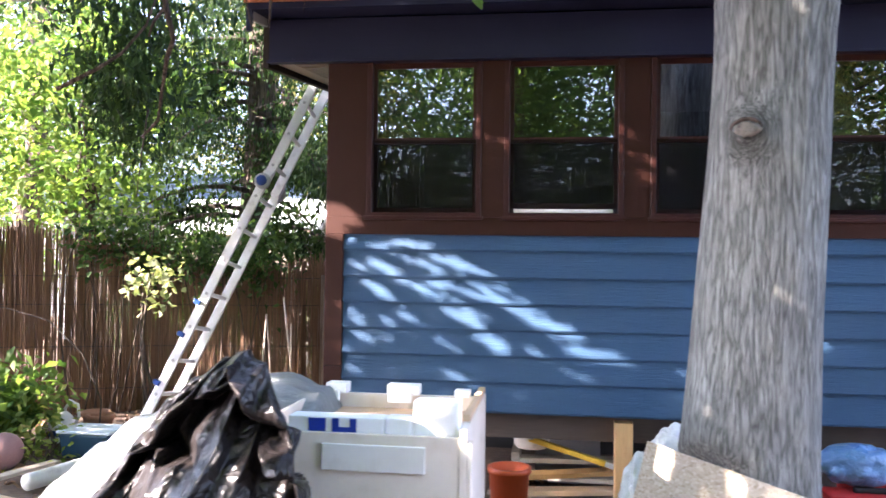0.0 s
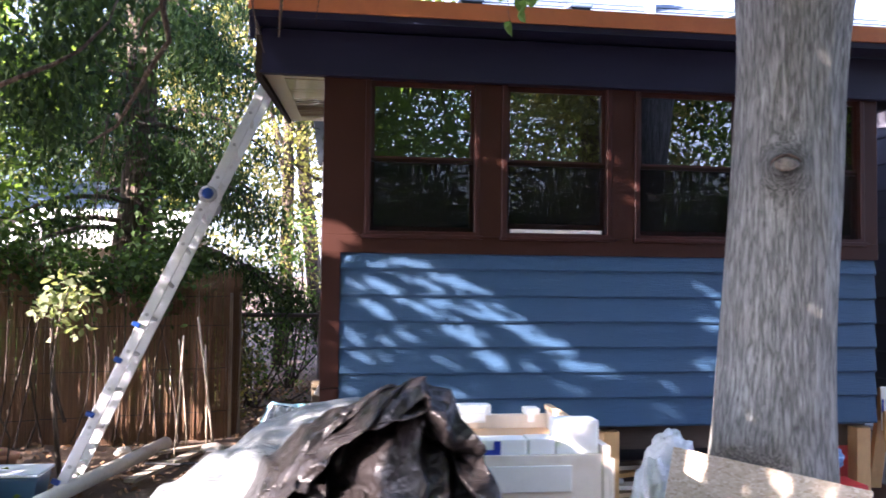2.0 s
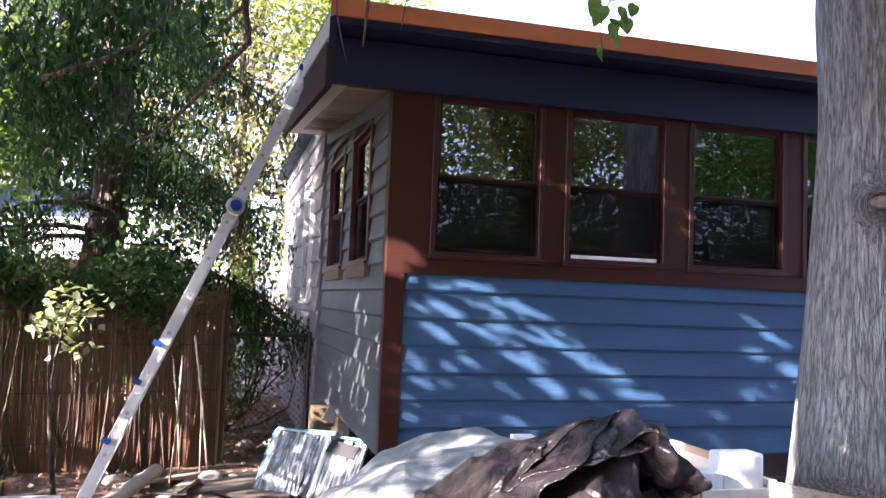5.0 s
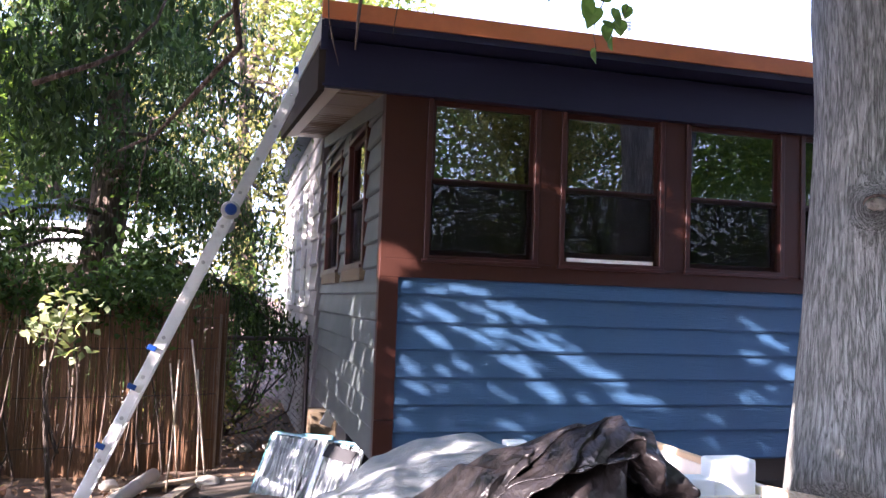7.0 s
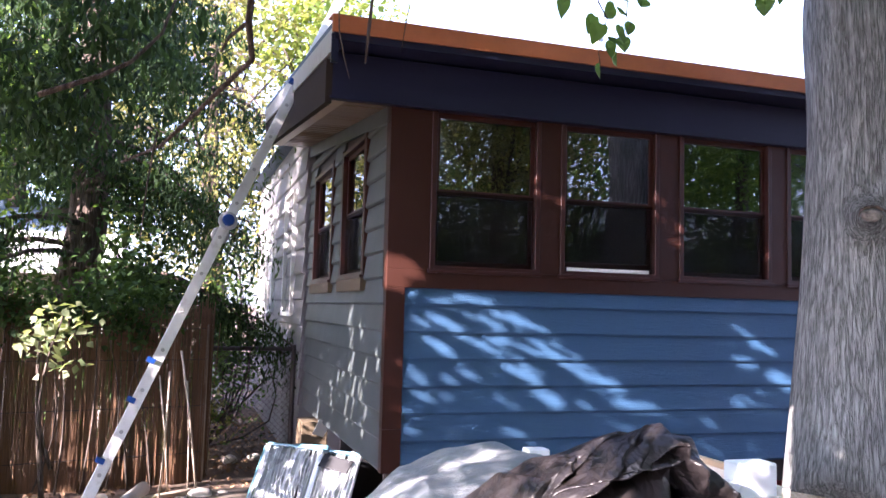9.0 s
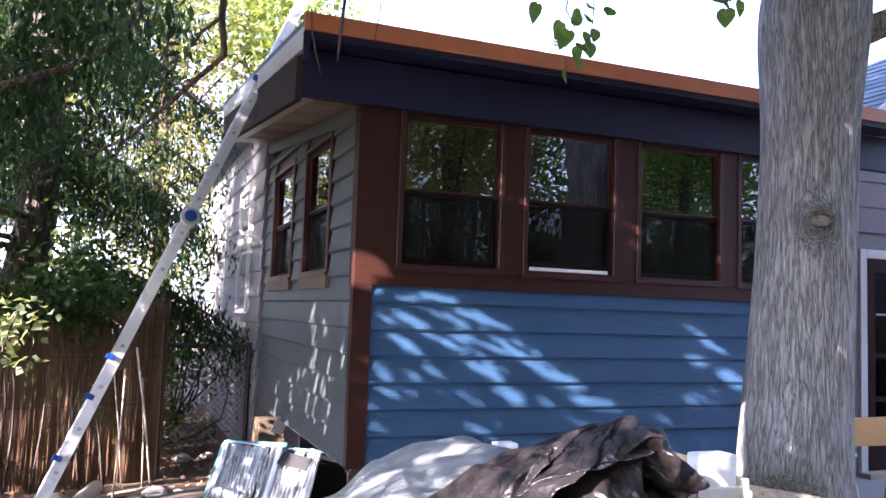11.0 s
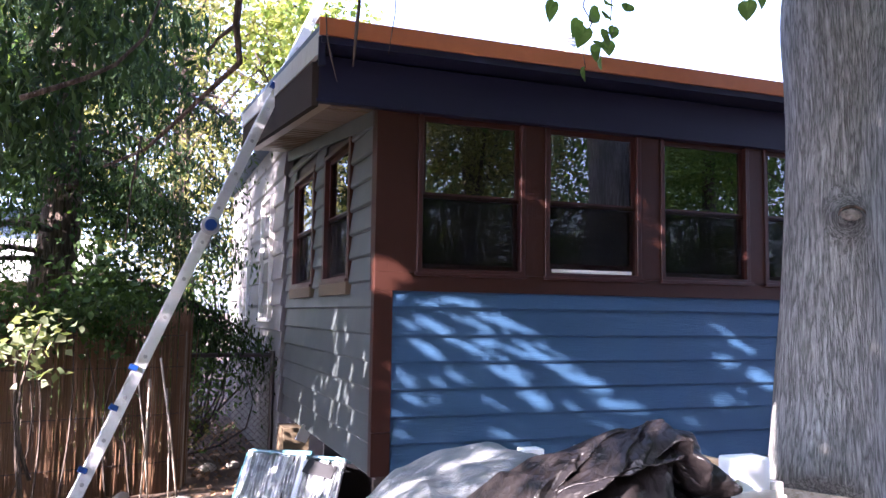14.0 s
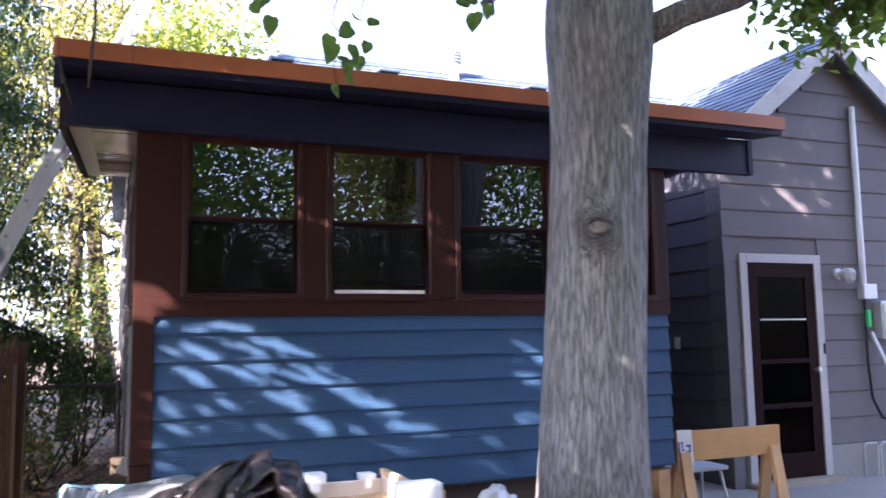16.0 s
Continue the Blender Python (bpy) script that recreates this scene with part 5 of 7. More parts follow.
# shade trees to the sun's side of the yard
def canopy_tree():
    """A broad tree on the sun's side; its low canopy hangs between the sun and the sunroom."""
    rng = np.random.default_rng(31)
    at = np.array((-8.0, -1.2, 0.0))
    t = thing("canopy_tree", "broad leafy tree that dapples the sunroom with shade", "tree", at)
    bm = bmesh.new()
    stem = limb(bm, (0, 0, -0.05), (0.7, 0.5, 5.6), 0.22, 0.09, rng, 0.03, 9, 10)
    part("trunk", bm, M_BARK_DARK, t, smooth=True)
    count, per = 720, 84
    wall = np.stack([rng.uniform(-3.4, 3.6, count), np.full(count, FY), rng.uniform(-0.9, 3.7, count)], 1)
    back = np.maximum(4.3, (3.35 - wall[:, 2]) / -SUN.z) + rng.uniform(0, 1.0, count)
    c = wall - back[:, None] * _sd
    side = np.stack([np.full(820, FX0), rng.uniform(4.7, 8.6, 820), rng.uniform(0.2, 3.5, 820)], 1)
    back2 = np.maximum(4.6, (3.35 - side[:, 2]) / -SUN.z) + rng.uniform(0, 1.2, 820)
    c = np.concatenate([c, side - back2[:, None] * _sd])
    p = np.repeat(c, per, 0) + rng.normal(size=(len(c) * per, 3)) * np.array((0.20, 0.20, 0.13))
    p = p[p[:, 2] > 3.12]
    p = thinned(p)
    for k in range(5):
        e = np.array(((1.6, 1.2, 5.6), (3.2, 3.4, 5.4), (2.4, 0.8, 5.2), (3.8, 4.2, 5.2), (1.0, 2.2, 6.0))[k])
        bm = bmesh.new()
        limb(bm, stem[4 + k % 5], e, 0.06, 0.012, rng, 0.08, 7, 6)
        part("limb", bm, M_BARK_DARK, t, smooth=True)
    leaf_mesh("crown", p - at, 0.061, L_MAPLE, t, rng, droop=0.3)
    q, _ = clumps(rng, (2.3, 2.4, 4.8), (2.4, 2.2, 1.3), 330, 44, (0.28, 0.28, 0.2), 0.4)
    q3, _ = clumps(rng, (3.1, 2.1, 6.1), (1.9, 1.6, 0.9), 150, 44, (0.28, 0.28, 0.2), 0.3)
    q = thinned(np.concatenate([q, q3]) + at, 0.03) - at
    leaf_mesh("crown", q, 0.11, L_MAPLE, t, rng)


canopy_tree()
# two crowns added out of view to keep the sun off fence and soil
broadleaf((-10.2, 4.4, 0), 5.6, 0.18, [((-9.4, 4.5, 3.9), (1.9, 1.5, 1.3))], L_MAPLE, 0.12, "leafy tree added out of view to shade the fence", 32, 130, 36, spread=0.28, clear=True)
broadleaf((-10.6, 1.6, 0), 4.6, 0.14, [((-9.2, 2.0, 3.3), (1.7, 1.3, 0.9))], L_MAPLE, 0.12, "leafy tree added out of view to shade the soil", 33, 120, 36, spread=0.25, clear=True)
# two more trees added out of view, whose shadow falls over the open yard
broadleaf((-10.5, -5.2, 0), 5.8, 0.2, [((-10.3, -5.2, 5.0), (3.6, 3.2, 0.9))], L_MAPLE, 0.16, "broad leafy tree added out of view to shade the yard", 34, 330, 40, spread=0.34, shell=0.1, clear=True)
broadleaf((-7.0, -7.0, 0), 6.2, 0.2, [((-6.6, -6.6, 5.6), (3.4, 2.8, 0.8))], L_MAPLE, 0.16, "broad leafy tree added out of view to shade the yard", 35, 260, 40, spread=0.34, shell=0.1, clear=True)
# trees across the yard, seen in the window panes
for k, (x, y, h, r) in enumerate(((-6.0, -7.5, 9.6, 3.0), (-0.5, -9.0, 9.8, 2.9), (4.5, -8.0, 10.5, 3.0), (9.5, -6.0, 10.0, 2.8))):
    broadleaf((x, y, 0), h, 0.22, [((x, y, h * 0.62), (r * 1.15, r * 0.8, h * 0.50))], (L_HAZE, L_MAPLE)[k % 2], 0.10, "leafy tree across the yard", 40 + k, 900, 42, spread=0.26, shell=0.2)


def woods():
    """Dense woods that close the yard behind the camera."""
    rng = np.random.default_rng(77)
    n = 2900
    x = rng.uniform(-17, 19, n)
    top = 10.0 + 1.6 * np.sin(x * 0.55 + 1.0) + 1.2 * np.sin(x * 1.7)
    c = np.stack([x, rng.uniform(-15.5, -12.5, n), rng.uniform(0.0, 1, n) ** 0.85 * top], 1)
    u = rng.uniform(-17, 19, n)      # a closed thicket under the crowns
    c = np.concatenate([c, np.stack([u, rng.uniform(-15.5, -13.5, n), rng.uniform(0.2, 3.5, n) + 0.5 * np.sin(u * 1.3)], 1)])
    n = len(c)
    p = np.repeat(c, 26, 0) + rng.normal(size=(n * 26, 3)) * np.array((0.45, 0.40, 0.36))
    p[:, 2] = np.maximum(p[:, 2], 0.1)
    ob = leaf_mesh("woods", p, 0.24, L_SHRUB, None, rng, droop=0.3)
    tagged(ob, "dense dark green woods across the yard", "woods", kind="stuff")


woods()


# shrubs and low plants
def shrub(at, radii, leaf, size, label, seed, count=60, per=40, name="shrub", stems=9, spread=0.14, shell=0.3):
    rng = np.random.default_rng(seed)
    t = thing(name, label, "shrub", at)
    bm = bmesh.new()
    c = np.array((0, 0, radii[2] * 1.05))
    bm.free()
    for k in range(stems):
        d = rng.normal(size=3)
        bm = bmesh.new()
        limb(bm, (rng.normal(0, 0.05), rng.normal(0, 0.05), -0.03), c + d / np.linalg.norm(d) * np.array(radii) * 0.8, 0.014, 0.004, rng, 0.15, 5, 5)
        part("stem", bm, M_BARK_DARK, t, smooth=True)
    p, _ = clumps(rng, c, radii, count, per, (spread,) * 3, shell)
    p[:, 2] = np.maximum(p[:, 2], 0.03)
    leaf_mesh("foliage", p, size, leaf, t, rng, droop=0.3)
    return t


shrub((-2.25, 9.6, 0), (0.65, 0.5, 1.0), L_SHRUB, 0.075, "leafy climbing shrub beside the pale house wall", 51, 40, 34)
shrub((-3.0, 10.6, 0), (0.8, 0.6, 0.8), L_HAZE, 0.075, "sunlit yellow-green shrub beyond the wire fence", 52, 70, 40)
shrub((-1.9, 11.4, 0), (0.5, 0.6, 1.3), L_SHRUB, 0.08, "dark shrub against the pale house wall", 53, 26, 36)
shrub((-3.0, 8.25, 0), (0.55, 0.28, 1.15), L_FAR, 0.08, "dark leafy shrub behind the reed fence", 59, 80, 40)
shrub((-4.5, 9.2, 0), (0.95, 0.35, 1.10), L_FAR, 0.085, "tall dark shrub behind the reed fence", 61, 80, 38)
shrub((-4.0, 8.3, 0), (0.35, 0.25, 0.95), L_SHRUB, 0.08, "dark leafy shrub behind the reed fence", 60, 40, 36)
shrub((-2.45, 8.75, 0), (0.30, 0.25, 0.42), L_HAZE, 0.06, "low sunlit shrub behind the wire fence", 58, 30, 34)
shrub((-4.45, 5.75, 0), (0.62, 0.42, 0.30), L_MAPLE, 0.115, "low green leafy plant on the soil", 54, 44, 34)
shrub((-5.1, 5.3, 0), (0.55, 0.45, 0.36), L_SHRUB, 0.11, "low green leafy plant beside the fence", 55, 40, 34)
shrub((-3.72, 5.55, 0), (0.16, 0.14, 0.13), L_BRIGHT, 0.07, "low yellow-green plant beside the storage bin", 56, 8, 18)


def fence_vine(line, label, seed, count=60, leaf=None, low=1.0, high=1.75):
    """A climber that hangs over the top of the reed fence."""
    rng = np.random.default_rng(seed)
    t = thing("climbing_vine", label, "vine", (line[0][0], line[0][1], 0))
    o = np.array((line[0][0], line[0][1], 0.0))
    a, b = np.array((*line[0], 0.0)) - o, np.array((*line[1], 0.0)) - o
    for k in range(7):
        f = a + (b - a) * (k + 0.5) / 7
        bm = bmesh.new()
        limb(bm, f + np.array((0, -0.05, -0.02)), f + np.array((rng.normal(0, 0.15), -0.04, rng.uniform(low, high))), 0.010, 0.004, rng, 0.06, 6, 5)
        part("stem", bm, M_BARK_DARK, t, smooth=True)
    c = a + (b - a) * rng.uniform(0, 1, count)[:, None] + np.stack([rng.normal(0, 0.05, count), rng.normal(-0.03, 0.08, count), low + (high - low) * rng.beta(2.2, 1.5, count)], 1)
    p = np.repeat(c, 26, 0) + rng.normal(size=(count * 26, 3)) * np.array((0.11, 0.06, 0.10))
    leaf_mesh("foliage", p, 0.075, leaf or L_FAR, t, rng, droop=0.5)


fence_vine([(-4.5, 7.12), (-3.85, 7.38)], "dark leafy climber hanging over the reed fence", 63, 24, None, 1.40, 1.90)
fence_vine([(-3.85, 7.38), (-2.6, 7.70)], "dark leafy climber hanging over the reed fence end", 64, 40, None, 1.22, 1.65)


def sapling(at, h, label, seed):
    rng = np.random.default_rng(seed)
    t = thing("sapling", label, "sapling", at)
    bm = bmesh.new()
    limb(bm, (0, 0, -0.03), (-0.1, 0.05, h), 0.022, 0.010, rng, 0.03, 7, 7)
    limb(bm, (0.02, 0, 0.4), (0.05, -0.05, h * 1.15), 0.016, 0.006, rng, 0.04, 6, 6)
    part("stem", bm, M_BARK_DARK, t, smooth=True)
    p, _ = clumps(rng, (-0.05, 0, h * 1.05), (0.25, 0.24, 0.36), 10, 15, (0.08, 0.08, 0.06), 0.3)
    leaf_mesh("foliage", p, 0.075, L_PALE, t, rng, droop=0.2, wide=0.75)
    return t


sapling((-3.33, 6.42, 0), 1.25, "slender sapling with pale sunlit leaves before the fence", 61)


# overhanging branch at the yard's left, with its dead twig
def bough():
    rng = np.random.default_rng(71)
    t = thing("overhanging_branch", "bare crooked branch hanging among cedar sprays", "branch", (-2.28, 4.45, 3.3))
    o = Vector((-2.28, 4.45, 3.3))
    lines = [[(-2.22, 4.40, 3.9), (-2.25, 4.43, 3.3), (-2.27, 4.47, 2.98), (-2.24, 4.52, 2.80), (-2.33, 4.62, 2.72), (-2.50, 4.9, 2.58), (-2.68, 5.2, 2.44), (-2.9, 5.4, 2.36)],
             [(-2.27, 4.47, 2.98), (-2.36, 4.5, 2.90), (-2.40, 4.52, 2.82)], [(-2.70, 5.1, 2.5), (-2.74, 5.1, 2.2), (-2.76, 5.08, 1.9)],
             [(-3.3, 5.0, 2.62), (-3.0, 5.0, 2.76), (-2.85, 5.02, 2.86), (-2.7, 5.05, 3.05), (-2.6, 5.1, 3.4)]]
    for ln, r in zip(lines, (0.022, 0.012, 0.007, 0.016)):
        bm = bmesh.new()
        tube(bm, [Vector(p) - o for p in ln], [r * (1 - 0.6 * i / (len(ln) - 1)) for i in range(len(ln))], 8)
        part("limb", bm, M_BARK_DARK, t, smooth=True)
    p, _ = clumps(rng, (-0.75, 1.2, -0.05), (0.75, 0.6, 0.55), 34, 46, (0.13, 0.13, 0.15), 0.2)
    q, _ = clumps(rng, (-0.8, 0.9, 0.75), (0.9, 0.7, 0.35), 34, 46, (0.15, 0.15, 0.12), 0.2)
    leaf_mesh("foliage", np.concatenate([p, q, clumps(rng, (-1.15, 1.7, -0.55), (0.55, 0.5, 0.5), 30, 46, (0.13, 0.13, 0.15), 0.2)[0]]), 0.075, L_CEDAR, t, rng, droop=1.0, wide=0.42, long=1.3)
    return t


bough()
# dry vines hanging over the eave
for k, (x, y, z0, ln, r, dx) in enumerate(((-1.63, 4.50, 3.35, 0.50, 0.009, -0.02), (-1.80, 4.52, 3.12, 0.36, 0.004, 0.07), (-1.42, 4.52, 3.3, 0.36, 0.003, -0.03))):
    t = thing("dry_vine", "dry brown vine hanging over the eave", "vine", (x, y, z0), group="vines on the eave")
    part("stem", tube(bmesh.new(), [(0, 0, 0), (0.005, 0.0, -0.3 * ln), (dx * 0.4, 0.0, -0.6 * ln), (dx, 0.01, -ln)], [r, r, r * 1.2, r * 0.5], 7), M_DARKWOOD, t, smooth=True)


# ---- fence ----
def reed_fence(label, line, height, seed, step=0.0030):
    rng = np.random.default_rng(seed)
    t = thing("reed_fence", label, "fence", (line[0][0], line[0][1], 0))
    o = Vector((line[0][0], line[0][1], 0))
    bm = bmesh.new()
    verts = []
    for a, b in zip(line, line[1:]):
        a, b = Vector((*a, 0)) - Vector((o.x, o.y, 0)), Vector((*b, 0)) - Vector((o.x, o.y, 0))
        n = int((b - a).length / step)
        across = Vector((-(b - a).y, (b - a).x, 0)).normalized()
        for i in range(n):
            p = a.lerp(b, (i + 0.5) / n) + across * rng.normal(0, 0.010)
            h = height * min(1.0, max(0.76, 0.76 + 0.24 * (-3.4 - (p.x + o.x)) / 2.0)) + rng.normal(0, 0.05) + 0.10 * noise.noise((p.x * 1.3, p.y * 1.3, 0))
            lean = Vector((rng.normal(0, 0.010), rng.normal(0, 0.010), 0)) * h * (4 if rng.random() < 0.04 else 1)
            tube(bm, [p + Vector((0, 0, -0.02)), p + lean * 0.5 + Vector((0, 0, h * 0.5)), p + lean + Vector((0, 0, h))], 0.0036 * rng.uniform(0.7, 1.4), 4)
    tagged(part("reeds", bm, M_REED, t, "thin brown upright reeds"), kind="stuff")
    for zz in (0.25, 0.65, 1.05, 1.32):
        w = bmesh.new()
        tube(w, [(Vector((*q, zz)) - o) + Vector((0, -0.018, 0)) for q in line], 0.004, 5)
        part("wire", w, M_WIRE, t)
    for q in line:
        part("post", tube(bmesh.new(), [Vector((*q, -0.1)) - o + Vector((0, 0.06, 0)), Vector((*q, height * 0.72)) - o + Vector((0, 0.06, 0))], 0.035, 8), M_GREYWOOD, t)
    return t


reed_fence("brown reed screen fence wired to posts", [(-9.5, 5.7), (-7.0, 6.3), (-5.2, 6.9), (-3.8, 7.45), (-2.55, 7.75)], 1.90, 81)
reed_fence("short brown reed screen rolled back beside the path", [(-2.55, 7.72), (-2.30, 7.85), (-2.25, 8.15)], 1.88, 82)


def cane(x, y, x1, z1, r, label="bleached cane leaning on the reed fence"):
    t = thing("cane", label, "cane", (x, y, 0), group="canes on the fence")
    part("stem", tube(bmesh.new(), [(0, 0, -0.02), ((x1 - x) * 0.5 + 0.01, 0.03, z1 * 0.5), (x1 - x, 0.1, z1)], r, 7), M_CANE, t, smooth=True)


cane(-2.62, 7.02, -2.58, 1.0, 0.008)
cane(-2.33, 7.25, -2.50, 1.15, 0.009)
cane(-2.40, 7.30, -2.44, 0.9, 0.007)
cane(-2.55, 7.25, -2.66, 0.95, 0.006)
# wire fence with a top rail, beyond the gap
wf = thing("wire_fence", "chain wire fence with a dark top rail", "fence", (-2.35, 8.35, 0))
part("top_rail", tube(bmesh.new(), [(-0.05, 0, 1.12), (0.93, 0.0, 1.12)], 0.022, 8), M_WIRE, wf)
for dx in (0.0, 0.9):
    part("post", tube(bmesh.new(), [(dx, 0, -0.05), (dx, 0, 1.16)], 0.024, 8), M_WIRE, wf)
bm = bmesh.new()
for k in range(-18, 16):
    x0 = k * 0.06
    for s in (1, -1):
        pts = [(x0 + (0 if s > 0 else 1.08), 0.0, 0.04), (x0 + (1.08 if s > 0 else 0), 0.0, 1.12)]
        a, b = Vector(pts[0]), Vector(pts[1])
        t0, t1 = sorted(((0 - a.x) / (b.x - a.x), (0.9 - a.x) / (b.x - a.x)))
        t0, t1 = max(t0, 0), min(t1, 1)
        if t1 > t0 + 0.02:
            tube(bm, [a.lerp(b, t0), a.lerp(b, t1)], 0.0018, 3, False)
part("mesh_wire", bm, M_WIRE, wf)

# lattice fence, garage and house of the neighbour
lat = thing("lattice_fence", "dark wooden lattice fence panel beyond the reed screen", "fence", (-5.9, 9.6, 0))
for zz in (1.62, 1.30):
    part("rail", boxed(0, 2.4, -0.02, 0.02, zz - 0.02, zz + 0.02, 0.003), M_DARKWOOD, lat)
for x in (0.0, 1.2, 2.4):
    part("post", boxed(x - 0.03, x + 0.03, -0.03, 0.03, 0, 1.66, 0.003), M_DARKWOOD, lat)
part("panel", boxed(0, 2.4, -0.01, 0.01, 0.05, 1.28), M_DARKWOOD, lat)
bm = bmesh.new()
for k in range(52):
    for s, y in ((1, -0.006), (-1, 0.006)):
        a = Vector((0.045 * k + 0.02, y, 1.32 if s > 0 else 1.60))
        tube(bm, [a, a + Vector((0.16, 0, 0.28 * s))], 0.006, 4, False)
tagged(part("lattice", bm, M_DARKWOOD, lat, "crossed lattice laths"), kind="stuff")
gar = thing("neighbour_garage", "pale grey sunlit garage beyond the fences", "garage", (-6.4, 13.6, 0))
for k in range(10):
    part("siding_board", lap_board(-2.4, 2.0, 0.1 + 0.23 * k, 0.34 + 0.23 * k, 0, None), M_WHITE_SIDING, gar)
part("wall", boxed(-2.4, 2.0, 0.02, 3.5, 0, 2.4), M_WHITE_SIDING, gar)
part("roof", prism([(-0.25, 2.38), (1.75, 3.1), (3.75, 2.38), (3.75, 2.46), (1.75, 3.2), (-0.25, 2.46)], -2.6, 2.2, "x"), M_SHINGLE, gar)
window_unit(gar, 0.8, 0.9, pose(-1.2, -0.03, 1.1), screen_low=False, frame_mat=M_WHITE, label="white framed window")
wr = thing("twig_wreath", "rusty brown twig wreath leaning on the reed fence", "wreath", (-5.2, 6.72, 0.92))
for k in range(5):
    rr = 0.17 + 0.012 * k
    part("hoop", tube(bmesh.new(), [(rr * math.cos(a), 0.02 * math.sin(3 * a + k) - 0.02, rr * math.sin(a) + 0.01 * math.sin(5 * a + k)) for a in np.linspace(0, 2 * math.pi, 25)], 0.007, 5), M_REED, wr, smooth=True)
# neighbour's shed and house beyond
shed = thing("neighbour_shed", "small weathered shed with a pale sunlit roof beyond the fence", "shed", (-4.3, 12.0, 0))
part("wall", boxed(-1.1, 0.9, -0.9, 0.9, 0, 1.9, 0.01), M_GREYWOOD, shed)
part("roof", prism([(-1.1, 1.85), (0, 2.35), (1.1, 1.85), (1.1, 1.92), (0, 2.43), (-1.1, 1.92)], -1.25, 1.05, "x"), M_WHITE, shed)
part("corner_post", boxed(0.86, 0.93, -0.94, -0.87, 0, 1.9), M_WHITE, shed)
nb = thing("neighbour_house", "pale neighbouring house seen through the trees", "house", (-10.5, 19, 0))
part("wall", boxed(-4, 3.5, 0, 5, 0, 3.0), M_WHITE_SIDING, nb)
part("roof", prism([(-0.5, 2.9), (2.5, 4.8), (5.5, 2.9), (5.5, 3.05), (2.5, 4.95), (-0.5, 3.05)], -4.4, 3.9, "x"), M_SHINGLE, nb)
for x in (-2.8, 0.2):
    window_unit(nb, 1.1, 1.2, pose(x, -0.02, 1.1), screen_low=False, frame_mat=M_WHITE, label="white framed window")


# ---- ladder ----
def ladder():
    foot, top = Vector((-3.16, 5.72, 0.0)), Vector((-1.275, 6.465, 4.35))
    along = (top - foot)
    ln = along.length
    d = along.normalized()
    wdir = Vector((-d.y, d.x, 0)).normalized()          # across, from the near rail to the far rail
    wdir = (Vector((0.0, 1.0, 0.0)) - d * d.y).normalized()
    n = d.cross(wdir)
    t = thing("ladder", "articulated aluminium ladder with blue hinge locks leaning on the eave", "ladder", foot)
    m = Matrix((( wdir.x, n.x, d.x, 0), (wdir.y, n.y, d.y, 0), (wdir.z, n.z, d.z, 0), (0, 0, 0, 1)))
    half = 0.40
    for k, (s0, s1, wd) in enumerate(((0.0, 2.42, 0.0), (2.30, ln, 0.03))):
        for x in (0 + wd, half - wd):
            bm = boxed(x - 0.014, x + 0.014, -0.036, 0.036, s0, s1, 0.004)
            part("rail", moved(bm, m), M_ALU, t)
    k = 0
    s = 0.24
    while s < ln - 0.1:
        wd = 0.03 if s > 2.4 else 0.0
        bm = tube(bmesh.new(), [(wd, 0, s), (half - wd, 0, s)], 0.017, 8)
        part("rung", moved(bm, m), M_ALU, t)
        for x in (wd - 0.016, half - wd + 0.016):
            part("rivet", moved(lathe([(0.013, 0), (0.013, 0.004)], 10), m @ pose(x, 0, s, 0, -90 if x < 0.2 else 90)), M_GREYPL, t)
        s += 0.28
    for x, sg in ((-0.02, -1), (half + 0.02, 1)):
        lock = part("hinge", moved(lathe([(0.062, 0), (0.066, 0.01), (0.062, 0.028), (0.03, 0.034), (0.028, 0.05)], 20), m @ pose(x, 0, 2.325, 0, 90 * sg)), M_GREYPL, t, "round grey hinge joint")
        part("knob", moved(lathe([(0.040, 0.03), (0.043, 0.04), (0.038, 0.056), (0.02, 0.060)], 16), m @ pose(x, 0, 2.325, 0, 90 * sg)), M_BLUEPL, lock, "blue hinge lock knob")
    for s in (0.12, 0.60, 1.27, 1.00, 3.50):
        part("clip", moved(boxed(-0.034, 0.012, 0.008, 0.064, s - 0.018, s + 0.018, 0.006), m), M_BLUEPL, t, "blue locking clip")
    for x in (0, half):
        part("foot", moved(boxed(x - 0.024, x + 0.024, -0.045, 0.045, -0.01, 0.07, 0.008), m), M_GREYPL, t, "grey rubber foot")


ladder()


# ---- tarpaulins, crate and clutter ----
def tarp(name, label, at, nx, ny, shape, material, inner, parts, thick=0.004):
    """A crumpled sheet over a heap; shape(u, v) gives a place for u, v from 0 to 1; inner(u, v) tells the two parts apart."""
    t = thing(name, label, "tarp", at)
    o = Vector(at)
    pts = {(i, j): Vector(shape(i / nx, j / ny)) - o for i in range(nx + 1) for j in range(ny + 1)}
    for k, pname in enumerate(parts):
        bm, made = bmesh.new(), {}
        for i in range(nx):
            for j in range(ny):
                if bool(inner((i + 0.5) / nx, (j + 0.5) / ny)) != bool(k):
                    continue
                q = []
                for c in ((i, j), (i + 1, j), (i + 1, j + 1), (i, j + 1)):
                    if c not in made:
                        made[c] = bm.verts.new(pts[c])
                    q.append(made[c])
                bm.faces.new(q)
        ob = part(pname, bm, material, t, smooth=True)
        sol = ob.modifiers.new("thickness", "SOLIDIFY")
        sol.thickness = thick
    return t


def crease(x, y, k, seed):
    """Sharp folds: ridged noise."""
    a = 1 - abs(noise.noise((x * k, y * k, seed))) * 2
    return a


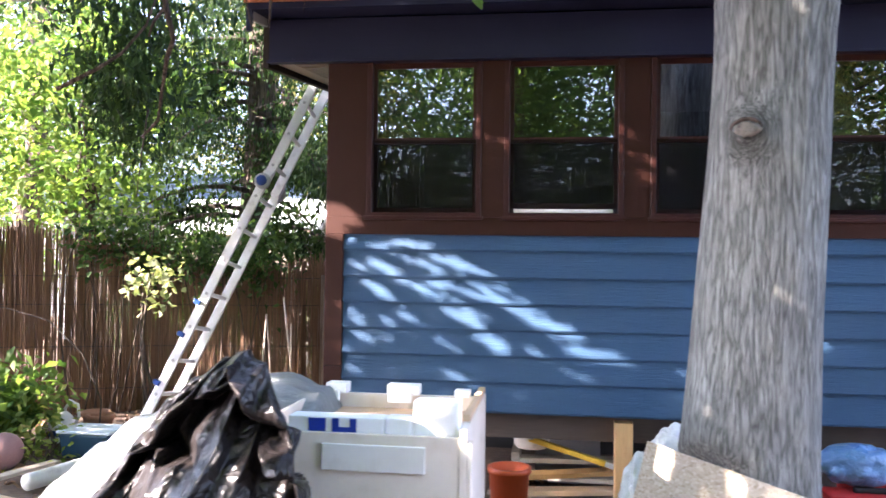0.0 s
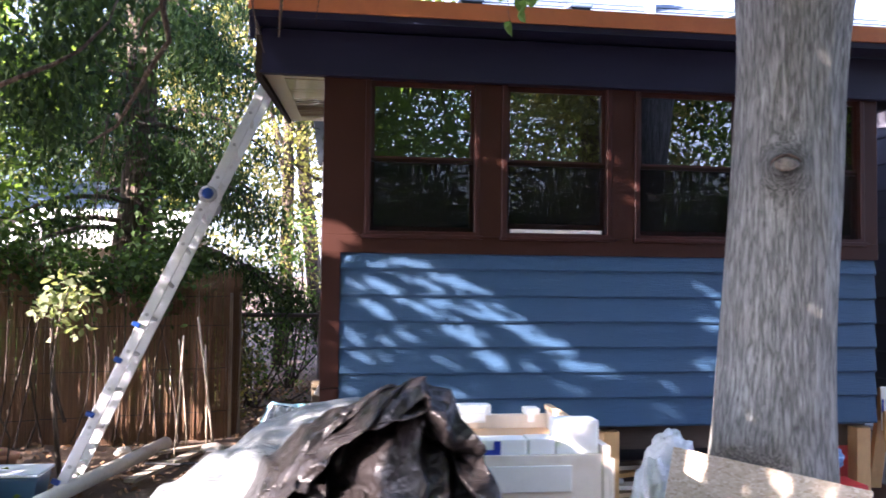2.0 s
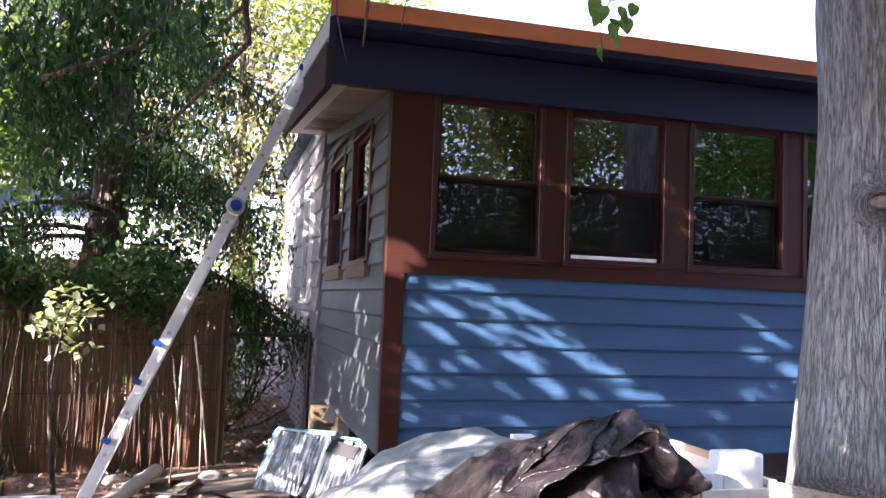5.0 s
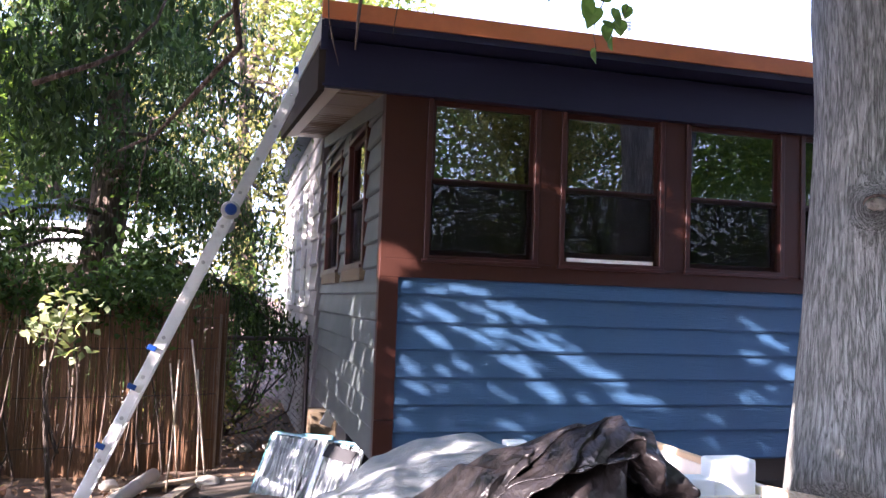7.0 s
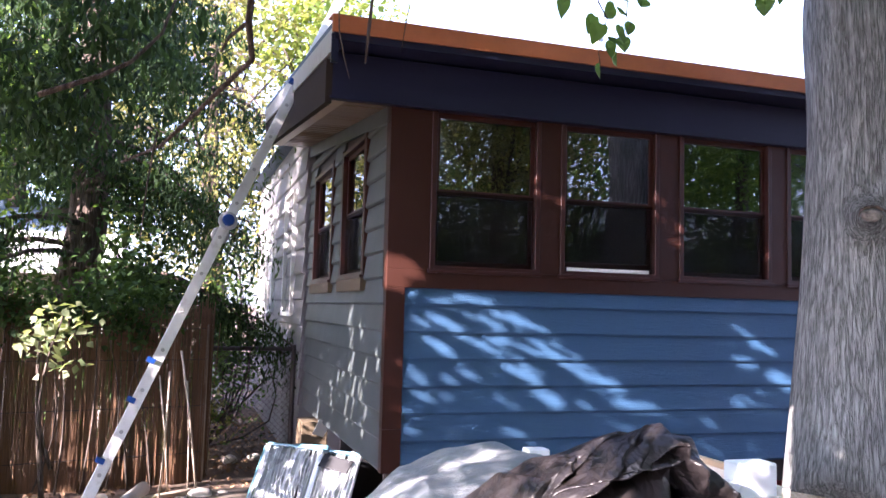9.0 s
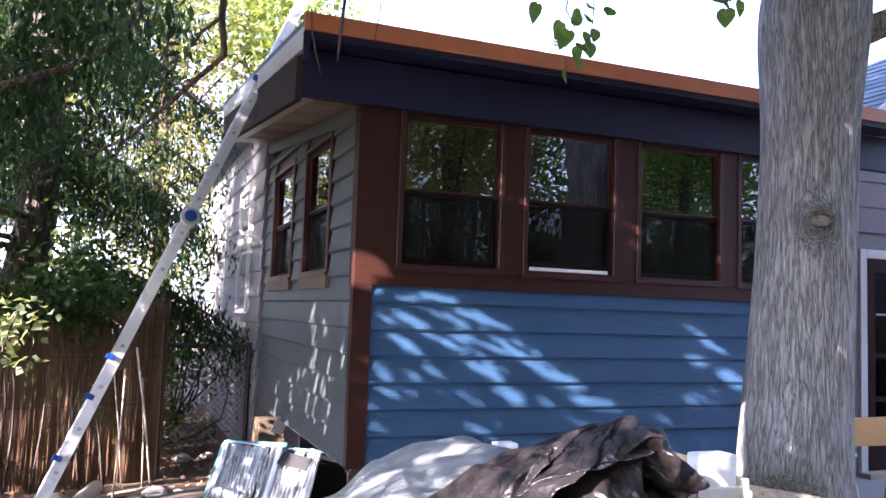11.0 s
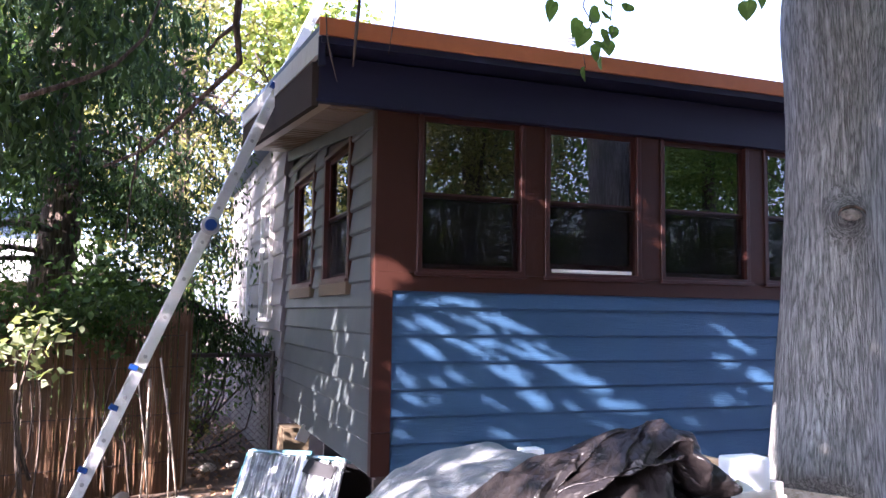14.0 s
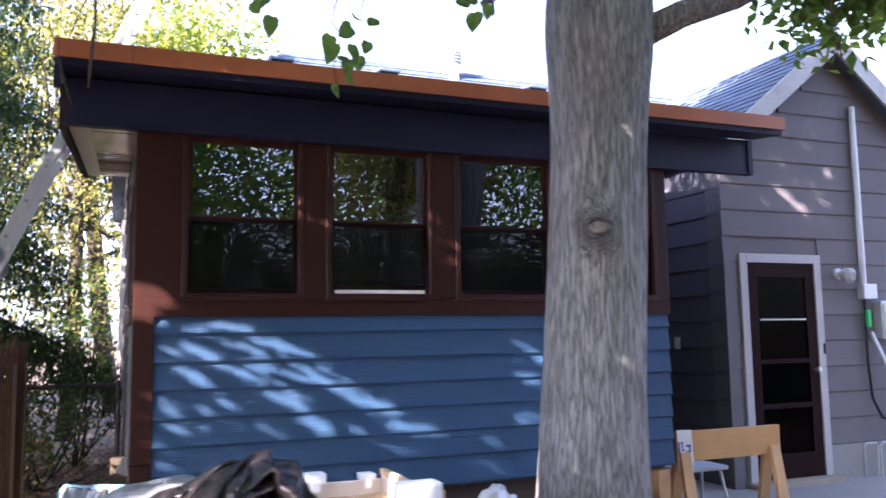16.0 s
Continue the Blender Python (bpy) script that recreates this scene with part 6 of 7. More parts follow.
def profile(x, table):
    for (x0, a), (x1, b) in zip(table, table[1:]):
        if x <= x1:
            t = max(0.0, (x - x0) / (x1 - x0))
            return a + (b - a) * (t * t * (3 - 2 * t))
    return table[-1][1]


def tri(x):
    """A zigzag between -1 and 1."""
    x = x % 1.0
    return 4 * abs(x - 0.5) - 1


def brown_shape(u, v):
    # u runs along x from left to right, v from the front hem over the top to the back
    x = -2.04 + 1.44 * u
    ridge = profile(x, [(-2.0, 0.25), (-1.68, 0.68), (-1.55, 0.84), (-1.41, 0.975), (-1.30, 1.05), (-1.14, 1.13), (-1.03, 1.18), (-0.95, 1.14), (-0.88, 0.97), (-0.78, 0.66), (-0.63, 0.30)])
    yc = 2.68 + 0.95 * max(0.0, -1.06 - x) - 0.65 * max(0.0, x + 1.04)
    if v < 0.66:
        t = v / 0.66
        y = 2.16 + (yc - 2.16) * t ** 0.9
        z = 0.02 + (ridge - 0.02) * math.sin(t * math.pi / 2) ** 0.62
    else:
        t = (v - 0.66) / 0.34
        y = yc + 0.34 * t * min(1.0, max(0.25, (-0.72 - x) / 0.5))
        z = ridge - (ridge - 0.1) * 0.8 * t ** 1.5
    # folds that spread from the peak, sharp on both sides
    ang, dist = math.atan2(y - 2.75, x + 1.0), math.hypot(y - 2.75, x + 1.0) + 0.5 * (1.18 - z)
    w = 0.25 * noise.noise((x * 2.2, y * 2.2, z * 2.2))
    f = 0.055 * min(1, dist / 0.35) * tri(ang * 1.05 + w) + 0.028 * min(1, dist / 0.3) * tri(ang * 2.3 - 2.2 * w + dist * 0.8)
    f += 0.022 * tri(x * 2.6 + z * 1.9 + 1.6 * w) + 0.014 * tri(x * 5.2 - z * 4.4 + 3 * w) + 0.014 * crease(x + z, y - x, 8.5, 1.4) + 0.006 * crease(x - z, y + x, 19, 6.1) + 0.006 * noise.noise((x * 19, y * 19, z * 19))
    # the sheet folds over at the top and leaves a hollow under the flap
    lip = profile(x, [(-1.60, 0.60), (-1.45, 0.80), (-1.31, 0.94), (-1.20, 1.02), (-1.12, 1.05), (-1.05, 1.06), (-0.96, 0.98), (-0.84, 0.80), (-0.74, 0.50)])
    lip += 0.02 * noise.noise((x * 9, 0, 0))
    under = min(1.0, max(0.0, (lip - z) / 0.018)) * max(0.0, 1 - max(0.0, lip - z) / 0.50) * (v < 0.66) * min(1, max(0, (x + 1.62) / 0.1))
    # a deep fold from the peak down to the right, and a pocket at the left
    dx, dz = 0.283, -0.236
    s = min(1.0, max(0.0, ((x + 1.075) * dx + (z - 1.10) * dz) / (dx * dx + dz * dz)))
    d = ((x + 1.075) * dz - (z - 1.10) * dx) / math.hypot(dx, dz) + 0.012 * noise.noise((x * 12, z * 12, 2))
    if v < 0.66 and 0 < s < 1:
        under += 0.75 * math.exp(-((d - 0.01) / 0.022) ** 2) - 0.30 * math.exp(-((d + 0.045) / 0.03) ** 2)
    if v < 0.66 and -1.50 < x < -1.15:
        e = z - (0.80 + 0.02 * noise.noise((x * 8, 1, 0)))
        under += 0.7 * (math.exp(-(e / 0.05) ** 2) if e > 0 else 0.7 * math.exp(-(e / 0.12) ** 2) * -0.6) * math.sin(math.pi * (x + 1.50) / 0.35)
    return (x + 0.45 * f, y - 0.8 * f + 0.19 * under, max(0.012, z + 0.40 * f + 0.01))


def silver_shape(u, v):
    x = -2.54 + 1.69 * u
    y = 3.02 + 1.15 * v - 0.22 * max(0.0, -1.5 - x)
    h = profile(x, [(-2.54, 0.02), (-2.36, 0.22), (-2.17, 0.45), (-2.0, 0.63), (-1.8, 0.77), (-1.6, 0.87), (-1.4, 0.93), (-1.2, 0.95), (-1.02, 0.90), (-0.85, 0.55)])
    z = h * (1 - 0.85 * max(0, (v - 0.55) / 0.45) ** 2) * (0.55 + 0.45 * math.sin(math.pi * min(0.5, v * 1.0 + 0.12)))
    w = 0.3 * noise.noise((x * 1.8, y * 1.8, 4))
    f = 0.018 * tri(x * 0.5 + y * 1.5 + w) + 0.012 * tri(x * 1.0 + y * 2.6 - 1.5 * w) + 0.008 * tri(x * 3.0 - y * 3.1 + 3 * w) + 0.008 * crease(x * 0.35, y, 6, 3.7) + 0.004 * crease(x * 0.4, y, 17, 1.2)
    return (x + 0.2 * f, y, max(0.012, z + f))


tarp("brown_tarp", "crumpled shiny dark brown plastic tarp draped over a heap", (-1.1, 2.6, 0), 260, 230, brown_shape, M_TARP, lambda u, v: v < 0.30 + 0.16 * math.sin(math.pi * u), ("top_fold", "front_drape"))
tarp("silver_tarp", "wrinkled silver plastic tarp spread beside the brown tarp", (-1.6, 3.2, 0), 220, 170, silver_shape, M_SILVER, lambda u, v: u < 0.06 or v < 0.05, ("sheet", "hem"))
crate = thing("crate", "open-topped cream painted wooden crate full of packing", "crate", (-0.68, 3.3, 0))
CX0, CX1, CY0, CY1, CZ = -1.05, -0.295, 2.90, 3.72, 0.90
def cpart(name, x0, x1, y0, y1, z0, z1, mat, bev=0.004, label="", parent=None):
    return part(name, moved(boxed(x0, x1, y0, y1, z0, z1, bev), pose(0.68, -3.3, 0)), mat, parent or crate, label)


cpart("front_panel", CX0, CX1 - 0.03, CY0, CY0 + 0.022, 0.02, 0.868, M_CREAM)
cpart("side_panel", CX1 - 0.028, CX1, CY0 - 0.006, CY1, 0.02, 0.90, M_CREAM)
cpart("side_panel", CX0 - 0.02, CX0 - 0.002, CY0, CY1, 0.02, CZ, M_CREAM)
cpart("back_panel", CX0, CX1 - 0.03, CY1 - 0.022, CY1, 0.02, 0.885, M_CREAM)
cpart("bottom_panel", CX0, CX1 - 0.03, CY0 + 0.024, CY1 - 0.024, 0.02, 0.04, M_PLY)
cpart("shelf_panel", CX0, CX1 - 0.03, CY0 + 0.10, CY1 - 0.024, 0.80, 0.822, M_PLY, label="plywood sheet inside the crate")
cpart("rim_strip", CX1 - 0.032, CX1 - 0.004, CY0 + 0.14, CY1 + 0.01, 0.901, 0.928, M_PLY, label="broken plywood edge")
cpart("front_cleat", CX0 + 0.22, CX1 - 0.15, CY0 - 0.016, CY0 - 0.001, 0.735, 0.832, M_WHITE, label="white painted board")
cpart("side_cleat", CX1 + 0.001, CX1 + 0.018, CY0 - 0.004, CY0 + 0.05, 0.02, CZ - 0.05, M_CREAM)
foam = thing("foam_packing", "white foam packing blocks lying in the crate", "packing", (-0.68, 2.98, 0.9))
def fpart(name, x0, x1, y0, y1, z0, z1, mat, bev=0.008, label=""):
    return part(name, moved(boxed(x0, x1, y0, y1, z0, z1, bev), pose(0.68, -2.98, -0.9)), mat, foam, label)


fpart("block", -0.97, -0.605, 2.925, 3.02, 0.825, 0.922, M_FOAM)
fpart("block", -0.602, -0.500, 2.926, 3.02, 0.825, 0.925, M_FOAM)
fpart("block", -0.498, -0.328, 2.924, 3.03, 0.825, 0.992, M_FOAM, 0.014)
for x0, x1, z0, z1 in ((-0.80, -0.708, 0.868, 0.886), (-0.80, -0.775, 0.886, 0.918), (-0.733, -0.708, 0.886, 0.918), (-0.89, -0.825, 0.868, 0.917)):
    fpart("print_bar", x0, x1, 2.9195, 2.9225, z0, z1, M_BLUETXT, 0, "dark blue print")
for x, w in ((-0.985, 0.10), (-0.672, 0.15), (-0.40, 0.07)):
    fb = thing("foam_piece", "broken white foam corner piece on the crate's edge", "packing", (x, 3.71, 0.886), group="foam pieces")
    part("block", boxed(-w / 2, w / 2, -0.05, 0.03, 0, 0.048 if w > 0.09 else 0.03, 0.006), M_FOAM, fb)
    part("lip", boxed(-w / 2 + 0.01, w / 2 - 0.03, -0.075, -0.051, -0.03, 0.02, 0.006), M_FOAM, fb)
bagm = thing("plastic_bag", "crumpled milky plastic bag beside the trunk", "bag", (0.70, 4.62, 0.0))
bm = bmesh.new()
bmesh.ops.create_icosphere(bm, subdivisions=5, radius=1)
for v in bm.verts:
    p = v.co.copy()
    k = 1 + 0.22 * crease(p.x * 1.2, p.y + p.z, 1.6, 2.2) + 0.10 * crease(p.x + p.z, p.y, 4, 7.7)
    v.co = Vector((p.x * 0.15 * k, p.y * 0.12 * k, 0.29 + p.z * 0.27 * k))
part("film", bm, M_BAG, bagm, smooth=True)
bagl = thing("plastic_bag", "slumped milky plastic bag behind the strand board", "bag", (0.50, 4.40, 0.0))
bm = bmesh.new()
bmesh.ops.create_icosphere(bm, subdivisions=5, radius=1)
for v in bm.verts:
    p = v.co.copy()
    k = 1 + 0.22 * crease(p.x * 1.1, p.y - p.z, 1.7, 5.2) + 0.10 * crease(p.x - p.z, p.y, 4, 3.1)
    v.co = Vector((p.x * 0.11 * k, p.y * 0.11 * k, 0.24 + p.z * 0.22 * k))
part("film", bm, M_BAG, bagl, smooth=True)

osb = thing("strand_board", "sheet of pressed strand board leaning against the trunk", "board", (BOARD_TOP[0], BOARD_TOP[1], 0))
_a = Vector((-BOARD_N[1], BOARD_N[0], 0))                     # along the board
_u = Vector((-BOARD_N[0] * BOARD_LEAN, -BOARD_N[1] * BOARD_LEAN, BOARD_TOP[2])).normalized()
_w = _u.cross(_a)
_foot = Vector((BOARD_N[0] * BOARD_LEAN, BOARD_N[1] * BOARD_LEAN, 0))
_m = Matrix(((_a.x, _w.x, _u.x, _foot.x), (_a.y, _w.y, _u.y, _foot.y), (_a.z, _w.z, _u.z, _foot.z), (0, 0, 0, 1)))
_h = math.hypot(BOARD_LEAN, BOARD_TOP[2])
part("sheet", moved(prism([(0.0, -0.02), (1.0, -0.02), (1.0, _h - 0.03), (0.0, _h)], -0.007, 0.007, "y"), _m), M_OSB, osb)
cardboard = thing("board_scrap", "pale flat board lying on the soil", "board", (-3.66, 4.40, 0.03))
part("sheet", moved(boxed(-0.50, 0.50, -0.26, 0.26, 0, 0.012, 0.003), pose(0, 0, 0, 0, 0, -18)), M_PLY, cardboard)

# stack of slats with teal and black wrapping leaning at the corner
bund = thing("slat_bundle", "bundle of silvery slats with torn teal wrapping leaning by the corner", "bundle", (-1.65, 6.43, 0))
rng = np.random.default_rng(91)
lean_m = pose(0, 0, 0.02, 0, 0, -36.9) @ pose(0, 0, 0, -34) @ Matrix.Diagonal((0.92, 1, 0.70, 1))
for k in range(27):
    x = -0.435 + 0.0335 * k
    bm = boxed(-0.019, 0.019, -0.008, 0.008, rng.uniform(0, 0.03), 0.72 + rng.uniform(-0.06, 0.02), 0.003)
    part("slat", moved(bm, lean_m @ pose(x, rng.normal(0, 0.012), 0, 0, rng.normal(0, 0.9), rng.normal(0, 34))), M_BLACK if k in (12, 17, 18, 22) else M_STRIP, bund)


def film(x0, x1, s0, s1, lift, seed):
    """A thin plastic film with long folds that run along the slats."""
    bm = bmesh.new()
    nx, ny = 80, 16
    g = {}
    for a in range(nx + 1):
        for b in range(ny + 1):
            u, v = a / nx, b / ny
            x, sx = x0 + (x1 - x0) * u, s0 + (s1 - s0) * v
            w = noise.noise((x * 5, sx * 1.2, seed)) * 1.2
            h = lift + 0.014 * tri_wave(x * 13 + w) + 0.008 * tri_wave(x * 31 - 2 * w + sx) + 0.010 * noise.noise((x * 18, sx * 5, seed + 4))
            g[a, b] = bm.verts.new((x, -h, sx + 0.03 * noise.noise((x * 20, 0, seed)) * (b in (0, ny))))
    for a in range(nx):
        for b in range(ny):
            bm.faces.new((g[a, b], g[a + 1, b], g[a + 1, b + 1], g[a, b + 1]))
    return bm


def tri_wave(x):
    return 4 * abs(x % 1.0 - 0.5) - 1


part("film", moved(film(-0.45, 0.02, 0.0, 0.70, 0.030, 2.0), lean_m), M_FILM, bund, "crinkled silvery plastic film")
part("film", moved(film(0.12, 0.44, 0.0, 0.62, 0.028, 7.0), lean_m), M_FILM, bund, "crinkled silvery plastic film")
for x0, x1, z0, z1, turn in ((-0.45, -0.12, 0.70, 0.735, 1), (-0.15, 0.16, 0.70, 0.755, -2), (0.12, 0.45, 0.69, 0.72, 2)):
    part("wrap", moved(boxed(x0, x1, -0.045, 0.02, z0, z1, 0.012), lean_m @ pose(0, 0, 0, 0, turn)), M_TEAL, bund, "torn teal plastic wrapping")
part("wrap", moved(boxed(-0.468, -0.450, -0.035, 0.03, 0.0, 0.70, 0.008), lean_m), M_TEAL, bund)
part("wrap", moved(boxed(-0.02, 0.26, -0.050, -0.036, 0.52, 0.67, 0.006), lean_m @ pose(0, 0, 0, 0, 12)), M_BLACK, bund, "black plastic scrap")
paper = thing("paper_scrap", "white crumpled paper scrap on the slat bundle", "scrap", (-1.42, 6.95, 0.50))
part("sheet", moved(boxed(-0.06, 0.06, -0.004, 0.004, 0, 0.13, 0.002), pose(0, 0, 0, 15, 20, 30)), M_WHITE, paper)

# pipes, planks and stones on the soil
def lying(name, label, cat, a, b, r, mat, square=False):
    t = thing(name, label, cat, a)
    d = Vector(b) - Vector(a)
    bm = bmesh.new()
    if square:
        add_box(bm, -r * 2, r * 2, -r * 0.6, r * 0.6, 0, d.length)
        moved(bm, d.to_track_quat("Z", "Y").to_matrix().to_4x4())
    else:
        tube(bm, [(0, 0, 0), d * 0.5, d], r, 12)
    part("body", bm, mat, t, smooth=not square)


lying("white_pipe", "dirty white plastic pipe lying on the soil", "pipe", (-3.30, 4.78, 0.06), (-2.74, 7.30, 0.06), 0.055, M_PVC)
lying("plank", "weathered plank lying on the soil", "plank", (-3.60, 4.72, 0.055), (-3.46, 5.34, 0.05), 0.02, M_CANE, True)
lying("plank", "weathered plank lying on the soil", "plank", (-2.76, 6.1, 0.03), (-2.44, 7.05, 0.03), 0.022, M_GREYWOOD, True)
lying("plank", "weathered plank lying on the soil", "plank", (-2.62, 7.14, 0.03), (-2.36, 7.24, 0.03), 0.018, M_GREYWOOD, True)
lying("plank", "weathered plank lying on the soil", "plank", (-3.0, 6.9, 0.03), (-2.3, 7.3, 0.04), 0.018, M_CANE, True)


def paver(x0, x1, y0, y1, turn, top, seed, label):
    """A flat slab sunk in the soil, its edges chipped unevenly."""
    rng = random.Random(seed)
    rim, corners = [], [(x0, y0), (x1, y0), (x1, y1), (x0, y1)]
    for (ax, ay), (bx, by) in zip(corners, corners[1:] + corners[:1]):
        for k in range(7):
            f = k / 7
            rim.append((ax + (bx - ax) * f + rng.uniform(-0.012, 0.012), ay + (by - ay) * f + rng.uniform(-0.012, 0.012)))
    cx, cy = (x0 + x1) / 2, (y0 + y1) / 2
    bm = prism([(a - cx, b - cy) for a, b in rim], -0.12, 0.0, "z")
    ob = mesh_object("paving_slab", bm, M_PAVER)
    ob.matrix_world = pose(cx, cy, top, 0.6, -0.5, turn)
    tagged(ob, label, "slab", "slabs in the soil")


paver(-2.44, -1.86, 5.10, 6.02, 3, 0.052, 3, "dirty brown-grey paving slab sunk in the soil")
paver(-2.36, -1.74, 6.06, 7.22, -2, 0.046, 5, "soil-stained paving slab beside the leaning bundle")
hose = thing("garden_hose", "thin black hose curving over the paving slab", "hose", (-2.5, 6.42, 0))
part("tube", tube(bmesh.new(), [(-0.25, 0.15, 0.05), (0.0, 0.06, 0.055), (0.20, 0.04, 0.07), (0.34, -0.16, 0.069), (0.44, -0.44, 0.069), (0.50, -0.85, 0.069), (0.62, -1.25, 0.069)], 0.011, 8), M_BLACK, hose, smooth=True)
stick = thing("bent_stem", "thin bare arching stem before the fence", "stem", (-3.6, 6.1, 0))
part("stem", tube(bmesh.new(), [(0, 0, 0), (0.02, 0, 0.35), (-0.15, 0, 0.72), (-0.45, 0, 0.98), (-0.85, 0, 1.08), (-1.5, 0.1, 1.02)], [0.007, 0.006, 0.006, 0.005, 0.004, 0.003], 7), M_DARKWOOD, stick, smooth=True)


def stone(x, y, s, seed, label="pale rough stone on the soil"):
    bm = bmesh.new()
    bmesh.ops.create_icosphere(bm, subdivisions=3, radius=s)
    for v in bm.verts:
        k = 1 + 0.35 * noise.noise(v.co * (1.3 / s) + Vector((seed, 0, 0))) + 0.1 * noise.noise(v.co * (4 / s))
        v.co = Vector((v.co.x * k * 1.2, v.co.y * k, v.co.z * k * 0.7 + s * 0.5))
    ob = mesh_object("stone", bm, M_STONE, smooth=True)
    ob.location = (x, y, 0)
    tagged(ob, label, "stone", "stones on the soil")


for k, (x, y, s) in enumerate(((-2.30, 7.05, 0.085), (-2.14, 7.1, 0.05), (-2.0, 8.6, 0.06), (-1.75, 8.7, 0.05), (-3.05, 7.1, 0.06))):
    stone(x, y, s, k * 3.7)
ball = mesh_object("ball", lathe([(0.02, 0.0)] + [(0.13 * math.sin(a), 0.13 - 0.13 * math.cos(a)) for a in np.linspace(0.2, 2.94, 14)] + [(0.02, 0.26)], 28), M_BALL, smooth=True)
ball.location = (-3.80, 5.24, 0)
tagged(ball, "faded pink rubber ball lying on the soil", "ball")
binx = thing("storage_bin", "dark blue plastic storage bin with a pale lid", "bin", (-3.42, 5.74, 0))
bm = boxed(-0.20, 0.20, -0.15, 0.15, 0.0, 0.19, 0.02)
for v in bm.verts:
    v.co.x *= 0.88 + 0.12 * v.co.z / 0.19
    v.co.y *= 0.88 + 0.12 * v.co.z / 0.19
part("tub", bm, M_BIN, binx)
part("lid", boxed(-0.215, 0.215, -0.16, 0.16, 0.19, 0.212, 0.01), M_LID, binx, "pale blue-white lid")
for x, y in ((-3.70, 6.30), (-3.82, 6.42)):
    pot = thing("flower_pot", "small empty terracotta flower pot", "pot", (x, y, 0), group="flower pots")
    part("body", lathe([(0.07, 0), (0.10, 0.16), (0.115, 0.16), (0.115, 0.20), (0.098, 0.20), (0.09, 0.15)], 22), M_TERRA, pot, smooth=True)
jug = thing("watering_can", "white plastic jug with a looped handle", "jug", (-3.95, 6.15, 0))
part("body", lathe([(0.09, 0), (0.10, 0.02), (0.10, 0.17), (0.06, 0.22), (0.03, 0.25)], 20), M_WHITE, jug, smooth=True)
part("handle", tube(bmesh.new(), [(0.02, 0, 0.25), (0.07, 0, 0.33), (0.14, 0, 0.30), (0.15, 0, 0.2), (0.10, 0, 0.12)], 0.013, 8), M_WHITE, jug, smooth=True)
part("band", lathe([(0.103, 0.05), (0.103, 0.10)], 20), M_BLUEPL, jug, "blue band")

# under the sunroom and to its right
buck = thing("orange_bucket", "orange plastic bucket under the sunroom", "bucket", (-0.22, 4.45, 0))
part("body", lathe([(0.09, 0), (0.11, 0.36), (0.12, 0.36), (0.12, 0.39), (0.10, 0.39), (0.085, 0.03)], 24), M_ORANGE, buck, smooth=True)
lvl = thing("yellow_tool", "yellow handled tool lying under the sunroom", "tool", (0.1, 5.2, 0.30))
part("handle", moved(boxed(-0.25, 0.25, -0.02, 0.02, 0, 0.035, 0.008), pose(0, 0, 0, 0, 14, -10)), M_YELLOW, lvl)
part("blade", moved(boxed(0.25, 0.5, -0.012, 0.012, 0.0, 0.03, 0.004), pose(0, 0, 0, 0, 14, -10)), M_GALV, lvl)
trest = thing("lumber_stack", "low stack of offcut boards under the sunroom", "lumber", (0.35, 5.5, 0))
for k in range(5):
    part("board", moved(boxed(-0.75, 0.75, -0.06, 0.06, 0, 0.03, 0.003), pose(0.05 * k, 0.05 * k - 0.3, 0.001 + 0.058 * k * 0.9, 0, 0, (-8, 12, -4, 20, 5)[k])), (M_GREYWOOD, M_PLY, M_PVC, M_WOOD_X, M_GREYWOOD)[k], trest)
part("upright", boxed(-0.6, -0.55, -0.2, 0.2, 0.0, 0.27), M_GREYWOOD, trest)
red = thing("red_toolbox", "red plastic toolbox standing under the sunroom's edge", "toolbox", (1.75, 4.75, 0))
part("body", boxed(-0.24, 0.24, -0.12, 0.12, 0.0, 0.20, 0.015), M_RED, red)
part("lid", boxed(-0.245, 0.245, -0.125, 0.125, 0.20, 0.26, 0.02), M_RED, red)
part("handle", boxed(-0.09, 0.09, -0.02, 0.02, 0.262, 0.29, 0.008), M_BLACK, red)
bag2 = thing("blue_bag", "pale blue plastic bag lying on the toolbox", "bag", (1.72, 4.85, 0.29))
bm = bmesh.new()
bmesh.ops.create_icosphere(bm, subdivisions=4, radius=1)
for v in bm.verts:
    p = v.co.copy()
    k = 1 + 0.25 * crease(p.x * 1.2, p.y + p.z, 1.6, 4.2)
    v.co = Vector((p.x * 0.20 * k, p.y * 0.12 * k, 0.10 + p.z * 0.10 * k))
part("film", bm, M_BLUEBAG, bag2, smooth=True)

tub = thing("white_tub", "grubby white plastic tub standing on the lumber", "tub", (-0.12, 5.35, 0.30))
part("body", lathe([(0.10, 0), (0.115, 0.02), (0.125, 0.17), (0.132, 0.18), (0.12, 0.19), (0.05, 0.215)], 22), M_PVC, tub, smooth=True)
part("handle", tube(bmesh.new(), [(-0.125, 0, 0.16), (-0.08, -0.10, 0.10), (0.0, -0.14, 0.08), (0.08, -0.10, 0.10), (0.125, 0, 0.16)], 0.005, 6), M_GALV, tub)
panel = thing("pale_panel", "pale grey sheet leaning under the sunroom floor", "panel", (0.12, 5.62, 0.0))
part("sheet", moved(boxed(-0.22, 0.22, -0.008, 0.008, 0, 0.50, 0.003), pose(0, 0, 0, -10)), M_WHITE_SIDING, panel)
rbox = thing("red_crate", "red plastic crate behind the toolbox", "crate", (2.02, 5.3, 0))
